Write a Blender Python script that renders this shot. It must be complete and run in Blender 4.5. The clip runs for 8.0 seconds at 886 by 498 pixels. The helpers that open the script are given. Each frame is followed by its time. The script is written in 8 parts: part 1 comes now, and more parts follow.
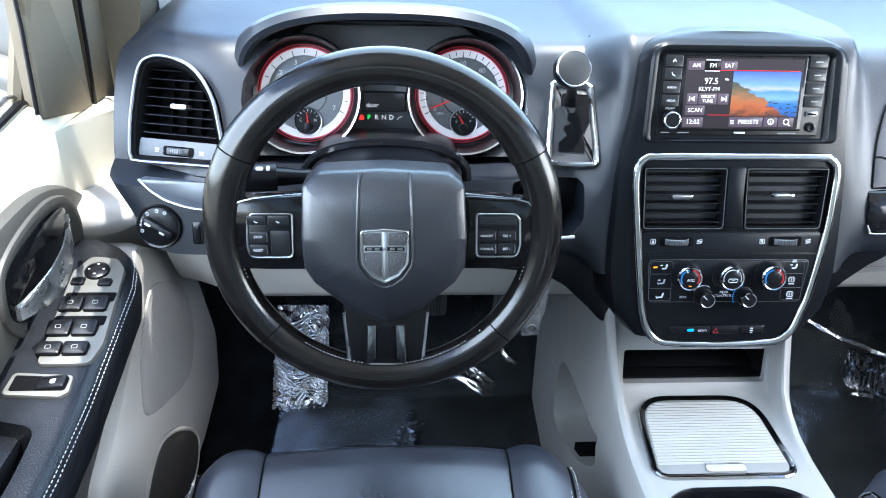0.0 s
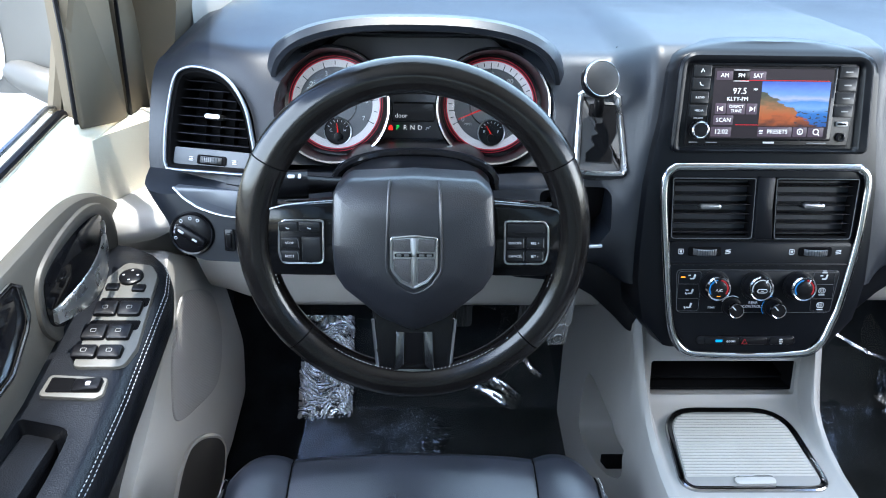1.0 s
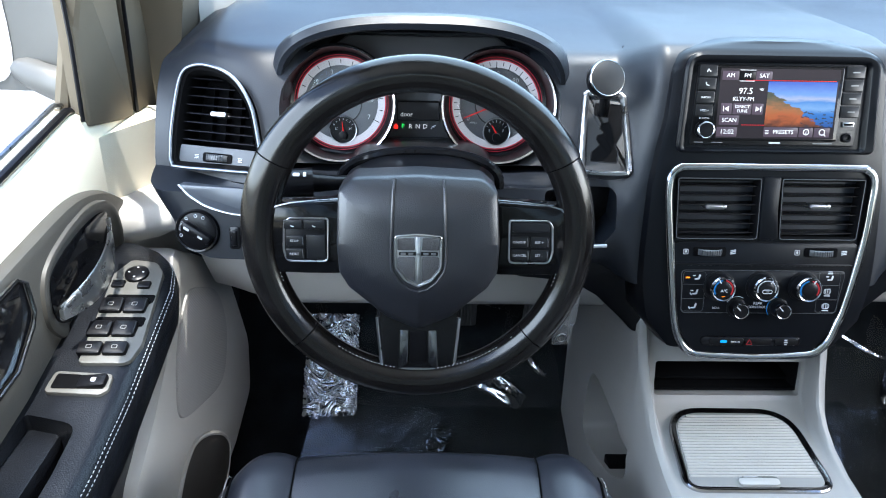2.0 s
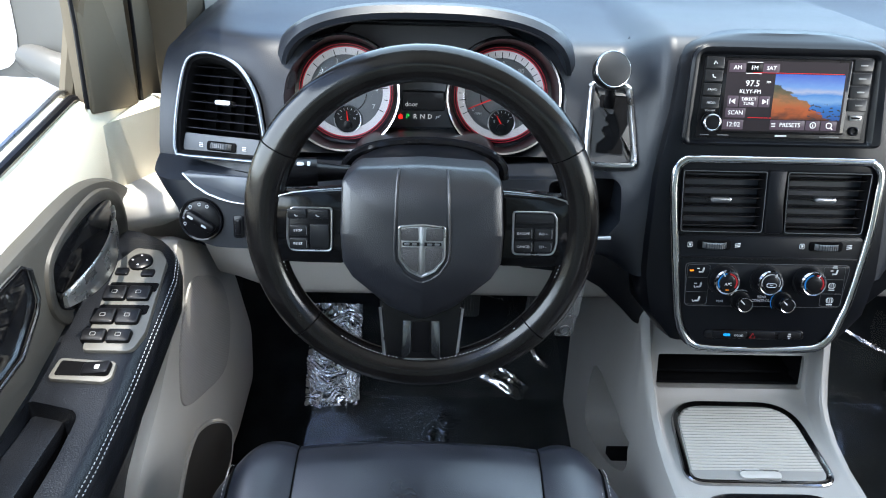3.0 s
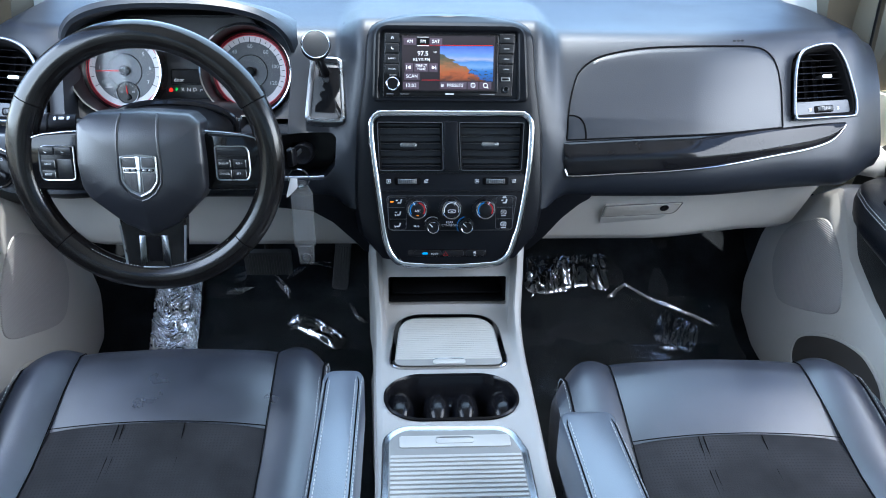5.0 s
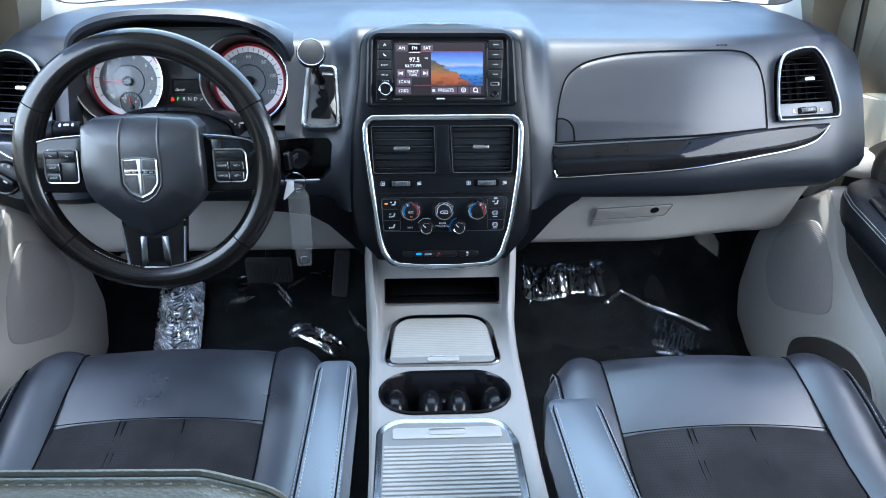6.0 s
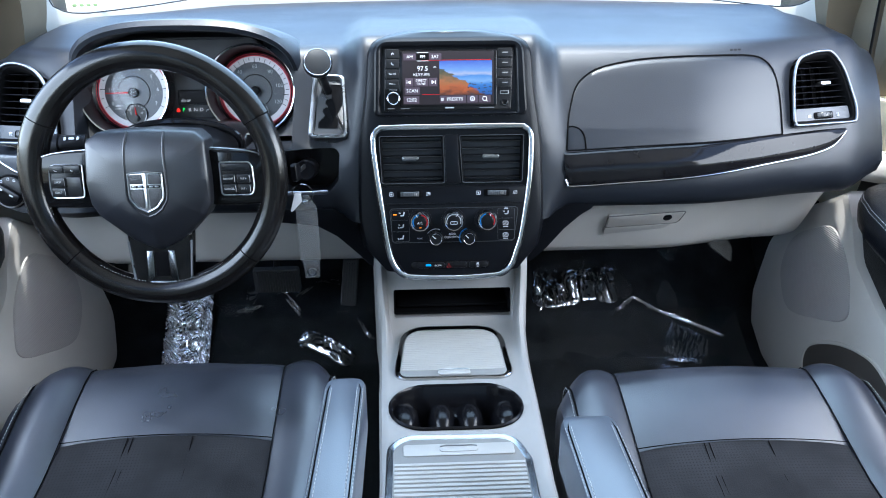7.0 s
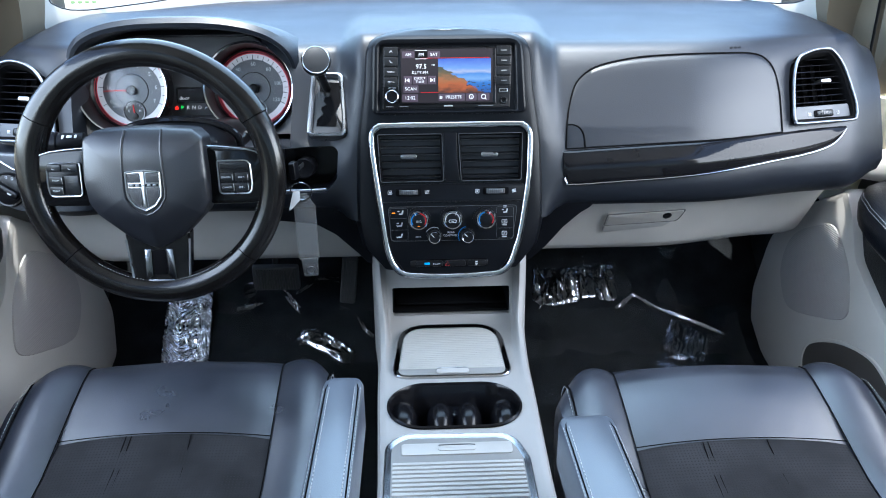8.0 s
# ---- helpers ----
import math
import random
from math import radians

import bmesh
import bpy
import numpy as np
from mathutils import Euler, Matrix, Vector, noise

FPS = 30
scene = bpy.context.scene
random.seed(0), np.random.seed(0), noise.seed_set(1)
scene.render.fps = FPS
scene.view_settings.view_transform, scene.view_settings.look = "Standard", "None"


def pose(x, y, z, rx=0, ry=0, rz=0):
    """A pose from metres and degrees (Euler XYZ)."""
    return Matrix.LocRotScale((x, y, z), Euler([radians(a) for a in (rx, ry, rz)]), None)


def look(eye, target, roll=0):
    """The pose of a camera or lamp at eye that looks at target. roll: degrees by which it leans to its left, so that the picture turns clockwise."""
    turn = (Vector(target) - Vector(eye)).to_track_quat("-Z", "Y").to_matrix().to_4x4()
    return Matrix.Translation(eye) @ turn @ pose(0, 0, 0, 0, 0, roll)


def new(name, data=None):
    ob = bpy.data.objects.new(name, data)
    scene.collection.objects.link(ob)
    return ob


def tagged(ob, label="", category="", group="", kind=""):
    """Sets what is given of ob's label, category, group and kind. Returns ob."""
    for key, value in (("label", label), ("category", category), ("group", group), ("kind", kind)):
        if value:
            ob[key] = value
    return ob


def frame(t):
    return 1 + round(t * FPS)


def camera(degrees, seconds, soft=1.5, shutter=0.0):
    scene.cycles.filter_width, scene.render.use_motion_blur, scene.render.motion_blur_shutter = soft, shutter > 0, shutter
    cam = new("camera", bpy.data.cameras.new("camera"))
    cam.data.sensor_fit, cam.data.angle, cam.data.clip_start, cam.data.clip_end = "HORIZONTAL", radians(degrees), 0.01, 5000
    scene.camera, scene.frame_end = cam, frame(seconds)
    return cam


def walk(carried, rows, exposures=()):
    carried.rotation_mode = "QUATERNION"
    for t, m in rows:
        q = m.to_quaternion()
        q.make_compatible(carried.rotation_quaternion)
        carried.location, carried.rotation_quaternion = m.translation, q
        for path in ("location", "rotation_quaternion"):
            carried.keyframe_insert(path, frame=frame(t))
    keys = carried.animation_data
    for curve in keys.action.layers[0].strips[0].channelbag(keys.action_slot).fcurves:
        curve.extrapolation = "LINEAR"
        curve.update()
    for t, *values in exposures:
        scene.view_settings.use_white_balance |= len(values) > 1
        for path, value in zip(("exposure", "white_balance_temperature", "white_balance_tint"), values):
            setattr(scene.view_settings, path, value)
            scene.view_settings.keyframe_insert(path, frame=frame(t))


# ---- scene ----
cam = camera(61.5, 8.0, soft=1.0)
PATH = [
    (0, (-0.4192, 0.0410, 1.0221), (-0.2972, 1.8304, 0.1360), 1.60),
    (0.2, (-0.4222, 0.0409, 1.0211), (-0.3244, 1.8355, 0.1438), 1.40),
    (0.5, (-0.4266, 0.0265, 1.0176), (-0.3522, 1.8309, 0.1589), 1.30),
    (1, (-0.4258, 0.0305, 1.0165), (-0.3646, 1.8397, 0.1685), 1.10),
    (1.5, (-0.4247, 0.0296, 1.0165), (-0.3717, 1.8414, 0.1705), 1.00),
    (3, (-0.4248, 0.0305, 1.0155), (-0.3872, 1.8297, 0.1429), 1.60),
    (3.2, (-0.4169, 0.0339, 1.0173), (-0.3773, 1.8321, 0.1418), 1.60),
    (3.5, (-0.3587, 0.0067, 1.0255), (-0.2911, 1.8064, 0.1559), 1.80),
    (3.7, (-0.3079, -0.0338, 1.0341), (-0.2151, 1.7628, 0.1607), 2.00),
    (4, (-0.2223, -0.1141, 1.0344), (-0.1289, 1.6901, 0.1767), 1.60),
    (4.2, (-0.1784, -0.1564, 1.0320), (-0.0771, 1.6515, 0.1833), 1.60),
    (4.5, (-0.1232, -0.2049, 1.0110), (-0.0204, 1.6129, 0.1838), 1.30),
    (4.8, (-0.0886, -0.2408, 1.0004), (0.0169, 1.5836, 0.1890), 1.20),
    (5, (-0.0804, -0.2678, 0.9955), (0.0347, 1.5649, 0.2018), 1.10),
    (6.5, (-0.0574, -0.3128, 0.9702), (0.0286, 1.5460, 0.2375), -0.10),
    (6.7, (-0.0601, -0.2984, 0.9817), (0.0230, 1.5580, 0.2431), -0.20),
    (7, (-0.0616, -0.2874, 0.9832), (0.0135, 1.5707, 0.2466), -0.40),
    (7.5, (-0.0577, -0.2851, 0.9862), (0.0135, 1.5696, 0.2416), -0.50),
    (8, (-0.0577, -0.2841, 0.9861), (0.0145, 1.5695, 0.2396), -0.40),
]
walk(cam, [(t, look(eye, target, roll)) for t, eye, target, roll in PATH], [(0, 3.02, 5980, 8), (0.5, 2.72, 5980, 8), (1.5, 2.55, 6000, 8), (3, 2.37, 6380, 8), (3.5, 2.36, 6280, 8), (4, 2.34, 6000, 8), (4.5, 2.4, 5780, 8), (5, 2.45, 5770, 8), (8, 2.45, 5850, 8)])

# ---- light ----
world = bpy.data.worlds.new("sky")
scene.world = world
world.use_nodes = True
wn = world.node_tree
sky = wn.nodes.new("ShaderNodeTexSky")
sky.sky_type = "NISHITA"
sky.sun_disc = False
SUN_EL, SUN_ROT = radians(79), radians(179)
sky.sun_elevation, sky.sun_rotation = SUN_EL, SUN_ROT
wn.links.new(sky.outputs[0], wn.nodes["Background"].inputs[0])
wn.nodes["Background"].inputs[1].default_value = 0.15
sun = new("sun", bpy.data.lights.new("sun", "SUN"))
sun.data.energy, sun.data.angle, sun.data.color = 2.2, radians(0.5), (1.0, 0.95, 0.87)
sun_dir = Vector((math.cos(SUN_EL) * math.sin(SUN_ROT), math.cos(SUN_EL) * math.cos(SUN_ROT), math.sin(SUN_EL)))
sun.matrix_world = look(sun_dir * 10, (0, 0, 0))


def window_light(name, place, target, w, h, watts, tint):
    """The sky's light that comes in by one window opening."""
    lamp = new(name, bpy.data.lights.new(name, "AREA"))
    lamp.data.shape, lamp.data.size, lamp.data.size_y = "RECTANGLE", w, h
    lamp.data.energy, lamp.data.color = watts, tint
    lamp.matrix_world = look(place, target)


SKYLIGHT, BOUNCE = (0.66, 0.83, 1.0), (1.0, 0.97, 0.93)
window_light("sky_by_windshield", (0, 1.02, 1.175), (0, 0.68, 0.25), 1.30, 0.75, 3.7, SKYLIGHT)
window_light("ground_light_by_driver_window", (-0.98, 0.40, 0.98), (0.80, 0.70, 0.45), 1.05, 0.44, 3.0, (0.86, 0.94, 1.0))
window_light("ground_light_by_passenger_window", (0.98, 0.40, 0.98), (-0.80, 0.80, 0.50), 1.05, 0.44, 4.2, BOUNCE)


# ---- materials ----
def mat(name, base, rough=0.5, metal=0.0, grain=0.0, grain_size=0.002, blotch=0.0, blotch_size=0.15, coat=0.0, spec=0.5, voronoi=False, wear=0.0):
    """Colour with slow blotches, roughness wear and a fine grain relief, at real size."""
    m = bpy.data.materials.new(name)
    m.use_nodes = True
    nt = m.node_tree
    b = nt.nodes["Principled BSDF"]
    b.inputs["Base Color"].default_value = (*base, 1)
    b.inputs["Roughness"].default_value = rough
    b.inputs["Metallic"].default_value = metal
    b.inputs["Coat Weight"].default_value = coat
    b.inputs["Specular IOR Level"].default_value = spec
    co = nt.nodes.new("ShaderNodeTexCoord")
    if blotch:
        n = nt.nodes.new("ShaderNodeTexNoise")
        n.inputs["Scale"].default_value, n.inputs["Detail"].default_value = 1 / blotch_size, 5
        nt.links.new(co.outputs["Object"], n.inputs["Vector"])
        r = nt.nodes.new("ShaderNodeMapRange")
        r.inputs["From Min"].default_value, r.inputs["From Max"].default_value = 0.3, 0.7
        r.inputs["To Min"].default_value, r.inputs["To Max"].default_value = 1 - blotch, 1 + blotch
        nt.links.new(n.outputs["Fac"], r.inputs["Value"])
        mx = nt.nodes.new("ShaderNodeMix")
        mx.data_type, mx.blend_type = "RGBA", "MULTIPLY"
        mx.inputs["Factor"].default_value = 1
        mx.inputs[6].default_value = (*base, 1)
        nt.links.new(r.outputs[0], mx.inputs[7])
        nt.links.new(mx.outputs[2], b.inputs["Base Color"])
        if wear:
            r2 = nt.nodes.new("ShaderNodeMapRange")
            r2.inputs["From Min"].default_value, r2.inputs["From Max"].default_value = 0.3, 0.7
            r2.inputs["To Min"].default_value, r2.inputs["To Max"].default_value = max(rough - wear, 0.02), rough + wear
            nt.links.new(n.outputs["Fac"], r2.inputs["Value"])
            nt.links.new(r2.outputs[0], b.inputs["Roughness"])
    if grain:
        t = nt.nodes.new("ShaderNodeTexVoronoi" if voronoi else "ShaderNodeTexNoise")
        t.inputs["Scale"].default_value = 1 / grain_size
        nt.links.new(co.outputs["Object"], t.inputs["Vector"])
        bp = nt.nodes.new("ShaderNodeBump")
        bp.inputs["Strength"].default_value, bp.inputs["Distance"].default_value = grain, grain_size * 0.3
        nt.links.new(t.outputs["Distance" if voronoi else "Fac"], bp.inputs["Height"])
        nt.links.new(bp.outputs[0], b.inputs["Normal"])
    return m


def glow(name, colour, strength):
    m = bpy.data.materials.new(name)
    m.use_nodes = True
    b = m.node_tree.nodes["Principled BSDF"]
    b.inputs["Base Color"].default_value = (*[c * 0.3 for c in colour], 1)
    b.inputs["Emission Color"].default_value = (*colour, 1)
    b.inputs["Emission Strength"].default_value = strength * 0.22
    b.inputs["Specular IOR Level"].default_value = 0.12
    b.inputs["Roughness"].default_value = 0.25
    return m


DASH = mat("dash_vinyl", (0.0075, 0.0095, 0.014), 0.42, spec=0.40, grain=0.28, grain_size=0.0012, blotch=0.12, blotch_size=0.2, voronoi=True, wear=0.05)
STACK = mat("stack_plastic", (0.004, 0.0045, 0.006), 0.28, spec=0.14, grain=0.12, grain_size=0.001, blotch=0.1, blotch_size=0.08)
DARK = mat("dark_plastic", (0.004, 0.004, 0.005), 0.3, spec=0.2, grain=0.1, grain_size=0.001, blotch=0.15, blotch_size=0.06)
# near-black of joints and seams; in slots, wells and bins it paints shade
VOID = mat("black_recess", (0.003, 0.003, 0.0035), 0.9, spec=0.05, blotch=0.2)
PIANO = mat("gloss_black", (0.006, 0.006, 0.007), 0.07, blotch=0.2, blotch_size=0.03, spec=0.2)
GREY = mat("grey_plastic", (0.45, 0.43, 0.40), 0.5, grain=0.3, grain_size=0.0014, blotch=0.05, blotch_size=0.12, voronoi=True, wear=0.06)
# the same grey raised under the dash to make up for weak light
KNEE = mat("grey_plastic_raised", (0.56, 0.54, 0.51), 0.5, grain=0.3, grain_size=0.0014, blotch=0.05, blotch_size=0.12, voronoi=True, wear=0.06)
# the same grey lowered to stand for dimmer light on the console
CONSOLEG = mat("grey_plastic_dimmed", (0.235, 0.230, 0.224), 0.48, grain=0.3, grain_size=0.0014, blotch=0.05, blotch_size=0.12, voronoi=True, wear=0.06)
CREAM = mat("beige_door_trim", (0.85, 0.78, 0.62), 0.5, grain=0.3, grain_size=0.0015, blotch=0.05, voronoi=True)
TAUPE = mat("pillar_trim", (0.115, 0.096, 0.070), 0.75, spec=0.15, grain=0.2, grain_size=0.001, blotch=0.1)
CHROME = mat("chrome", (0.25, 0.26, 0.275), 0.22, 1.0, blotch=0.08, blotch_size=0.02, wear=0.05)
POLISHED = mat("polished_chrome", (0.42, 0.425, 0.44), 0.12, 1.0, blotch=0.06, blotch_size=0.02, wear=0.05)
BRIGHT = mat("bright_chrome", (0.42, 0.425, 0.44), 0.30, 1.0, blotch=0.08, blotch_size=0.02, wear=0.04)
SATIN = mat("satin_silver", (0.32, 0.33, 0.345), 0.3, 1.0, blotch=0.08, blotch_size=0.03, wear=0.06)
LEATHER = mat("black_leather", (0.0165, 0.019, 0.027), 0.34, spec=0.75, grain=0.32, grain_size=0.0011, blotch=0.3, blotch_size=0.10, voronoi=True, wear=0.07)
RIM = mat("wheel_leather", (0.005, 0.0045, 0.0045), 0.17, spec=0.36, grain=0.08, grain_size=0.0014, blotch=0.25, blotch_size=0.035, voronoi=True, wear=0.08)
SUEDE = mat("black_suede", (0.016, 0.016, 0.0178), 0.9, grain=0.5, grain_size=0.0018, blotch=0.5, blotch_size=0.09, spec=0.2)
# base lifted blue-grey to carry the dim sheen of the film above it
CARPET = mat("black_carpet", (0.014, 0.016, 0.018), 0.95, grain=1.0, grain_size=0.003, blotch=0.4, blotch_size=0.06, spec=0.1)
THREAD = mat("grey_thread", (0.30, 0.31, 0.32), 0.7, blotch=0.15, blotch_size=0.01)
RUBBER = mat("rubber", (0.075, 0.075, 0.076), 0.5, grain=0.3, grain_size=0.001, blotch=0.2)
WHITE = mat("white_print", (0.42, 0.43, 0.45), 0.6, blotch=0.05)
RED = mat("red_print", (0.30, 0.012, 0.03), 0.5, blotch=0.1)
HEAD = mat("headliner_cloth", (0.5, 0.48, 0.44), 0.9, grain=0.4, grain_size=0.002, blotch=0.06)
ASPHALT = mat("pale_concrete", (0.26, 0.25, 0.23), 0.9, grain=0.4, grain_size=0.02, blotch=0.2, blotch_size=1.5)


# ---- shape helpers ----
def part(name, bm, material, parent=None, label="", sharp=38.0):
    bmesh.ops.recalc_face_normals(bm, faces=bm.faces)
    for f in bm.faces:
        f.smooth = True
    for e in bm.edges:
        e.smooth = len(e.link_faces) != 2 or e.calc_face_angle(0) < radians(sharp)
    me = bpy.data.meshes.new(name)
    bm.to_mesh(me)
    bm.free()
    me.materials.append(material)
    ob = new(name, me)
    ob.parent = parent
    if label:
        ob["label"] = label
    return ob


def thing(name, label, category, at=(0, 0, 0), group="", kind=""):
    ob = new(name)
    ob.location = at
    ob.empty_display_size = 0.02
    return tagged(ob, label, category, group, kind)


def adopt(root):
    """Keeps the parts where they were built, under a root that stands at its own base."""
    bpy.context.view_layer.update()
    inv = Matrix.Translation(-root.location)
    for o in root.children:
        o.matrix_parent_inverse = inv


def on(x, y, z, lean=0.0, yaw=0.0, roll=0.0):
    """A face towards the driver: local x right, local y up the face, local z out of it. lean: top tipped away."""
    return Matrix.Translation((x, y, z)) @ pose(0, 0, 0, 90 - lean, 0, yaw) @ pose(0, 0, 0, 0, 0, roll)


def flat(x, y, z, slope=0.0, yaw=0.0):
    """A face that looks up: local y forward, slope: degrees by which it rises forward."""
    return Matrix.Translation((x, y, z)) @ pose(0, 0, 0, slope, 0, yaw)


def rrect(w, h, r, n=5, cx=0.0, cy=0.0):
    out = []
    for sx, sy, a0 in ((1, -1, -90), (1, 1, 0), (-1, 1, 90), (-1, -1, 180)):
        for i in range(n + 1):
            a = radians(a0 + 90 * i / n)
            out.append((cx + sx * (w / 2 - r) + r * math.cos(a), cy + sy * (h / 2 - r) + r * math.sin(a)))
    return out


def disc(r, n=32, cx=0.0, cy=0.0):
    return [(cx + r * math.cos(2 * math.pi * i / n), cy + r * math.sin(2 * math.pi * i / n)) for i in range(n)]


def rounded(pts, rad, n=5):
    """Rounds the corners of a polygon; rad is one radius or one a corner."""
    out = []
    k = len(pts)
    for i, p in enumerate(pts):
        r = rad[i] if isinstance(rad, (list, tuple)) else rad
        p, a, b = Vector(p), Vector(pts[i - 1]), Vector(pts[(i + 1) % k])
        u, v = (a - p).normalized(), (b - p).normalized()
        half = math.acos(max(-1, min(1, u.dot(v)))) / 2
        d = min(r / max(math.tan(half), 1e-4), (a - p).length * 0.49, (b - p).length * 0.49)
        s, e = p + u * d, p + v * d
        for j in range(n + 1):
            t = j / n
            q = s * (1 - t) ** 2 + p * 2 * t * (1 - t) + e * t * t
            out.append((q.x, q.y))
    return out


def spline(pts, n=6, closed=True):
    """A smooth curve through points of a plane."""
    out, k = [], len(pts)
    for i in range(k if closed else k - 1):
        q = [Vector(pts[(i + d) % k] if closed else pts[max(0, min(k - 1, i + d))]) for d in (-1, 0, 1, 2)]
        for j in range(n):
            t = j / n
            p = 0.5 * (2 * q[1] + (q[2] - q[0]) * t + (2 * q[0] - 5 * q[1] + 4 * q[2] - q[3]) * t * t + (3 * q[1] - q[0] - 3 * q[2] + q[3]) * t ** 3)
            out.append(tuple(p))
    if not closed:
        out.append(tuple(pts[-1]))
    return out


def inset(pts, d):
    out = []
    k = len(pts)
    area = sum(pts[i - 1][0] * pts[i][1] - pts[i][0] * pts[i - 1][1] for i in range(k))
    sgn = 1 if area > 0 else -1
    for i in range(k):
        a, p, b = Vector(pts[i - 1]), Vector(pts[i]), Vector(pts[(i + 1) % k])
        t = (b - a)
        if t.length < 1e-9:
            t = Vector((1, 0))
        t.normalize()
        out.append((p.x - t.y * d * sgn, p.y + t.x * d * sgn))
    return out


def rings(bm, loops, m=None, cap_first=False, cap_last=True, closed=True):
    """Skins loops of equal length (3D points)."""
    rows = []
    for loop in loops:
        rows.append([bm.verts.new(m @ Vector(p) if m else Vector(p)) for p in loop])
    for a, b in zip(rows, rows[1:]):
        k = len(a)
        for i in range(k if closed else k - 1):
            j = (i + 1) % k
            bm.faces.new((a[i], a[j], b[j], b[i]))
    if cap_first:
        bm.faces.new(rows[0][::-1])
    if cap_last:
        bm.faces.new(rows[-1])
    return rows


def plate(pts, m, depth, bevel=0.001, bm=None, dome=0.0):
    """A plate with the outline pts, its front at local z 0, its edges rounded."""
    bm = bm or bmesh.new()
    lift = lambda q, z: [(x, y, z) for x, y in q]
    loops = [lift(pts, -depth), lift(pts, -bevel), lift(inset(pts, bevel * 0.3), -bevel * 0.3), lift(inset(pts, bevel), 0)]
    if dome:
        cx, cy = sum(p[0] for p in pts) / len(pts), sum(p[1] for p in pts) / len(pts)
        base = inset(pts, bevel)
        for s in (0.75, 0.45, 0.15):
            loops.append([(cx + (x - cx) * s, cy + (y - cy) * s, dome * (1 - s * s)) for x, y in base])
    rings(bm, loops, m, cap_first=True)
    return bm


def sweep(path, r, closed=False, n=8, bm=None, flat_r=None, up=None):
    """A tube along points; flat_r and up make it a strip: flat_r is its half width across up."""
    bm = bm or bmesh.new()
    P = [Vector(p) for p in path]
    k = len(P)
    loops, last = [], None
    for i, p in enumerate(P):
        a = P[i - 1] if closed or i else p
        b = P[(i + 1) % k] if closed or i < k - 1 else p
        t = (b - a).normalized()
        if up is not None:
            u = (Vector(up) - t * Vector(up).dot(t)).normalized()
        else:
            ref = last if last is not None else (Vector((0, 0, 1)) if abs(t.z) < 0.9 else Vector((1, 0, 0)))
            u = (ref - t * ref.dot(t)).normalized()
        last = u
        v = t.cross(u)
        rr = r(i / max(k - 1, 1)) if callable(r) else r
        w = flat_r if flat_r else rr
        loops.append([p + u * rr * math.cos(2 * math.pi * j / n) + v * w * math.sin(2 * math.pi * j / n) for j in range(n)])
    if closed:
        loops.append(loops[0])
    rings(bm, loops, cap_first=not closed, cap_last=not closed)
    if closed:
        bmesh.ops.remove_doubles(bm, verts=bm.verts, dist=1e-6)
    return bm


def lathe(profile, m, n=32, bm=None, hollow=False):
    """profile: (radius, local z) from the rim to the middle; hollow leaves the middle open."""
    bm = bm or bmesh.new()
    rings(bm, [[(r * math.cos(2 * math.pi * i / n), r * math.sin(2 * math.pi * i / n), z) for i in range(n)] for r, z in profile], m, cap_first=not hollow, cap_last=not hollow)
    return bm


def dashes(path, length, gap, r, bm=None):
    """A seam of short stitches along a path."""
    bm = bm or bmesh.new()
    P = [Vector(p) for p in path]
    d, on_line = 0.0, []
    for a, b in zip(P, P[1:]):
        seg = (b - a).length
        k = max(1, int(seg / 0.001))
        for i in range(k):
            on_line.append((d + seg * i / k, a.lerp(b, i / k)))
        d += seg
    start = 0.0
    j = 0
    while start + length < d:
        run = [p for q, p in on_line if start <= q <= start + length]
        if len(run) > 1:
            sweep((run[0], run[-1]), r, n=5, bm=bm)
        start += length + gap
    return bm


def line(a, b, n):
    a, b = Vector(a), Vector(b)
    return [a.lerp(b, i / (n - 1)) for i in range(n)]


def smoothstep(a, b, x):
    t = max(0.0, min(1.0, (x - a) / (b - a)))
    return t * t * (3 - 2 * t)


def interp(table, x):
    """Smooth table lookup: rows of (x, value)."""
    if x <= table[0][0]:
        return table[0][1]
    for (a, va), (b, vb) in zip(table, table[1:]):
        if x <= b:
            t = (x - a) / (b - a)
            return va + (vb - va) * t
    return table[-1][1]


def cut(ob, bm):
    """Takes a solid out of a mesh for good."""
    me = bpy.data.meshes.new("cutter")
    bmesh.ops.recalc_face_normals(bm, faces=bm.faces)
    bm.to_mesh(me)
    bm.free()
    tool = new("cutter", me)
    tool.parent, tool.matrix_parent_inverse = ob.parent, ob.matrix_parent_inverse
    mod = ob.modifiers.new("cut", "BOOLEAN")
    mod.operation, mod.solver, mod.object = "DIFFERENCE", "EXACT", tool
    dg = bpy.context.evaluated_depsgraph_get()
    dg.update()
    done = bpy.data.meshes.new_from_object(ob.evaluated_get(dg))
    ob.modifiers.clear()
    ob.data = done
    bpy.data.objects.remove(tool)
    bm = bmesh.new()
    bm.from_mesh(done)
    for f in bm.faces:
        f.smooth = True
    for e in bm.edges:
        e.smooth = len(e.link_faces) != 2 or e.calc_face_angle(0) < radians(38)
    bm.to_mesh(done)
    bm.free()
    return ob


# ---- dashboard body ----
FACE = [(0.572, 0.945), (0.58, 0.915), (0.594, 0.898), (0.624, 0.888), (0.66, 0.897), (0.70, 0.915), (0.75, 0.938), (0.80, 0.963), (0.826, 0.979), (0.836, 0.990), (0.8405, 1.000), (0.843, 1.012), (0.8445, 1.03), (0.852, 1.085), (0.862, 1.18), (0.866, 1.32)]


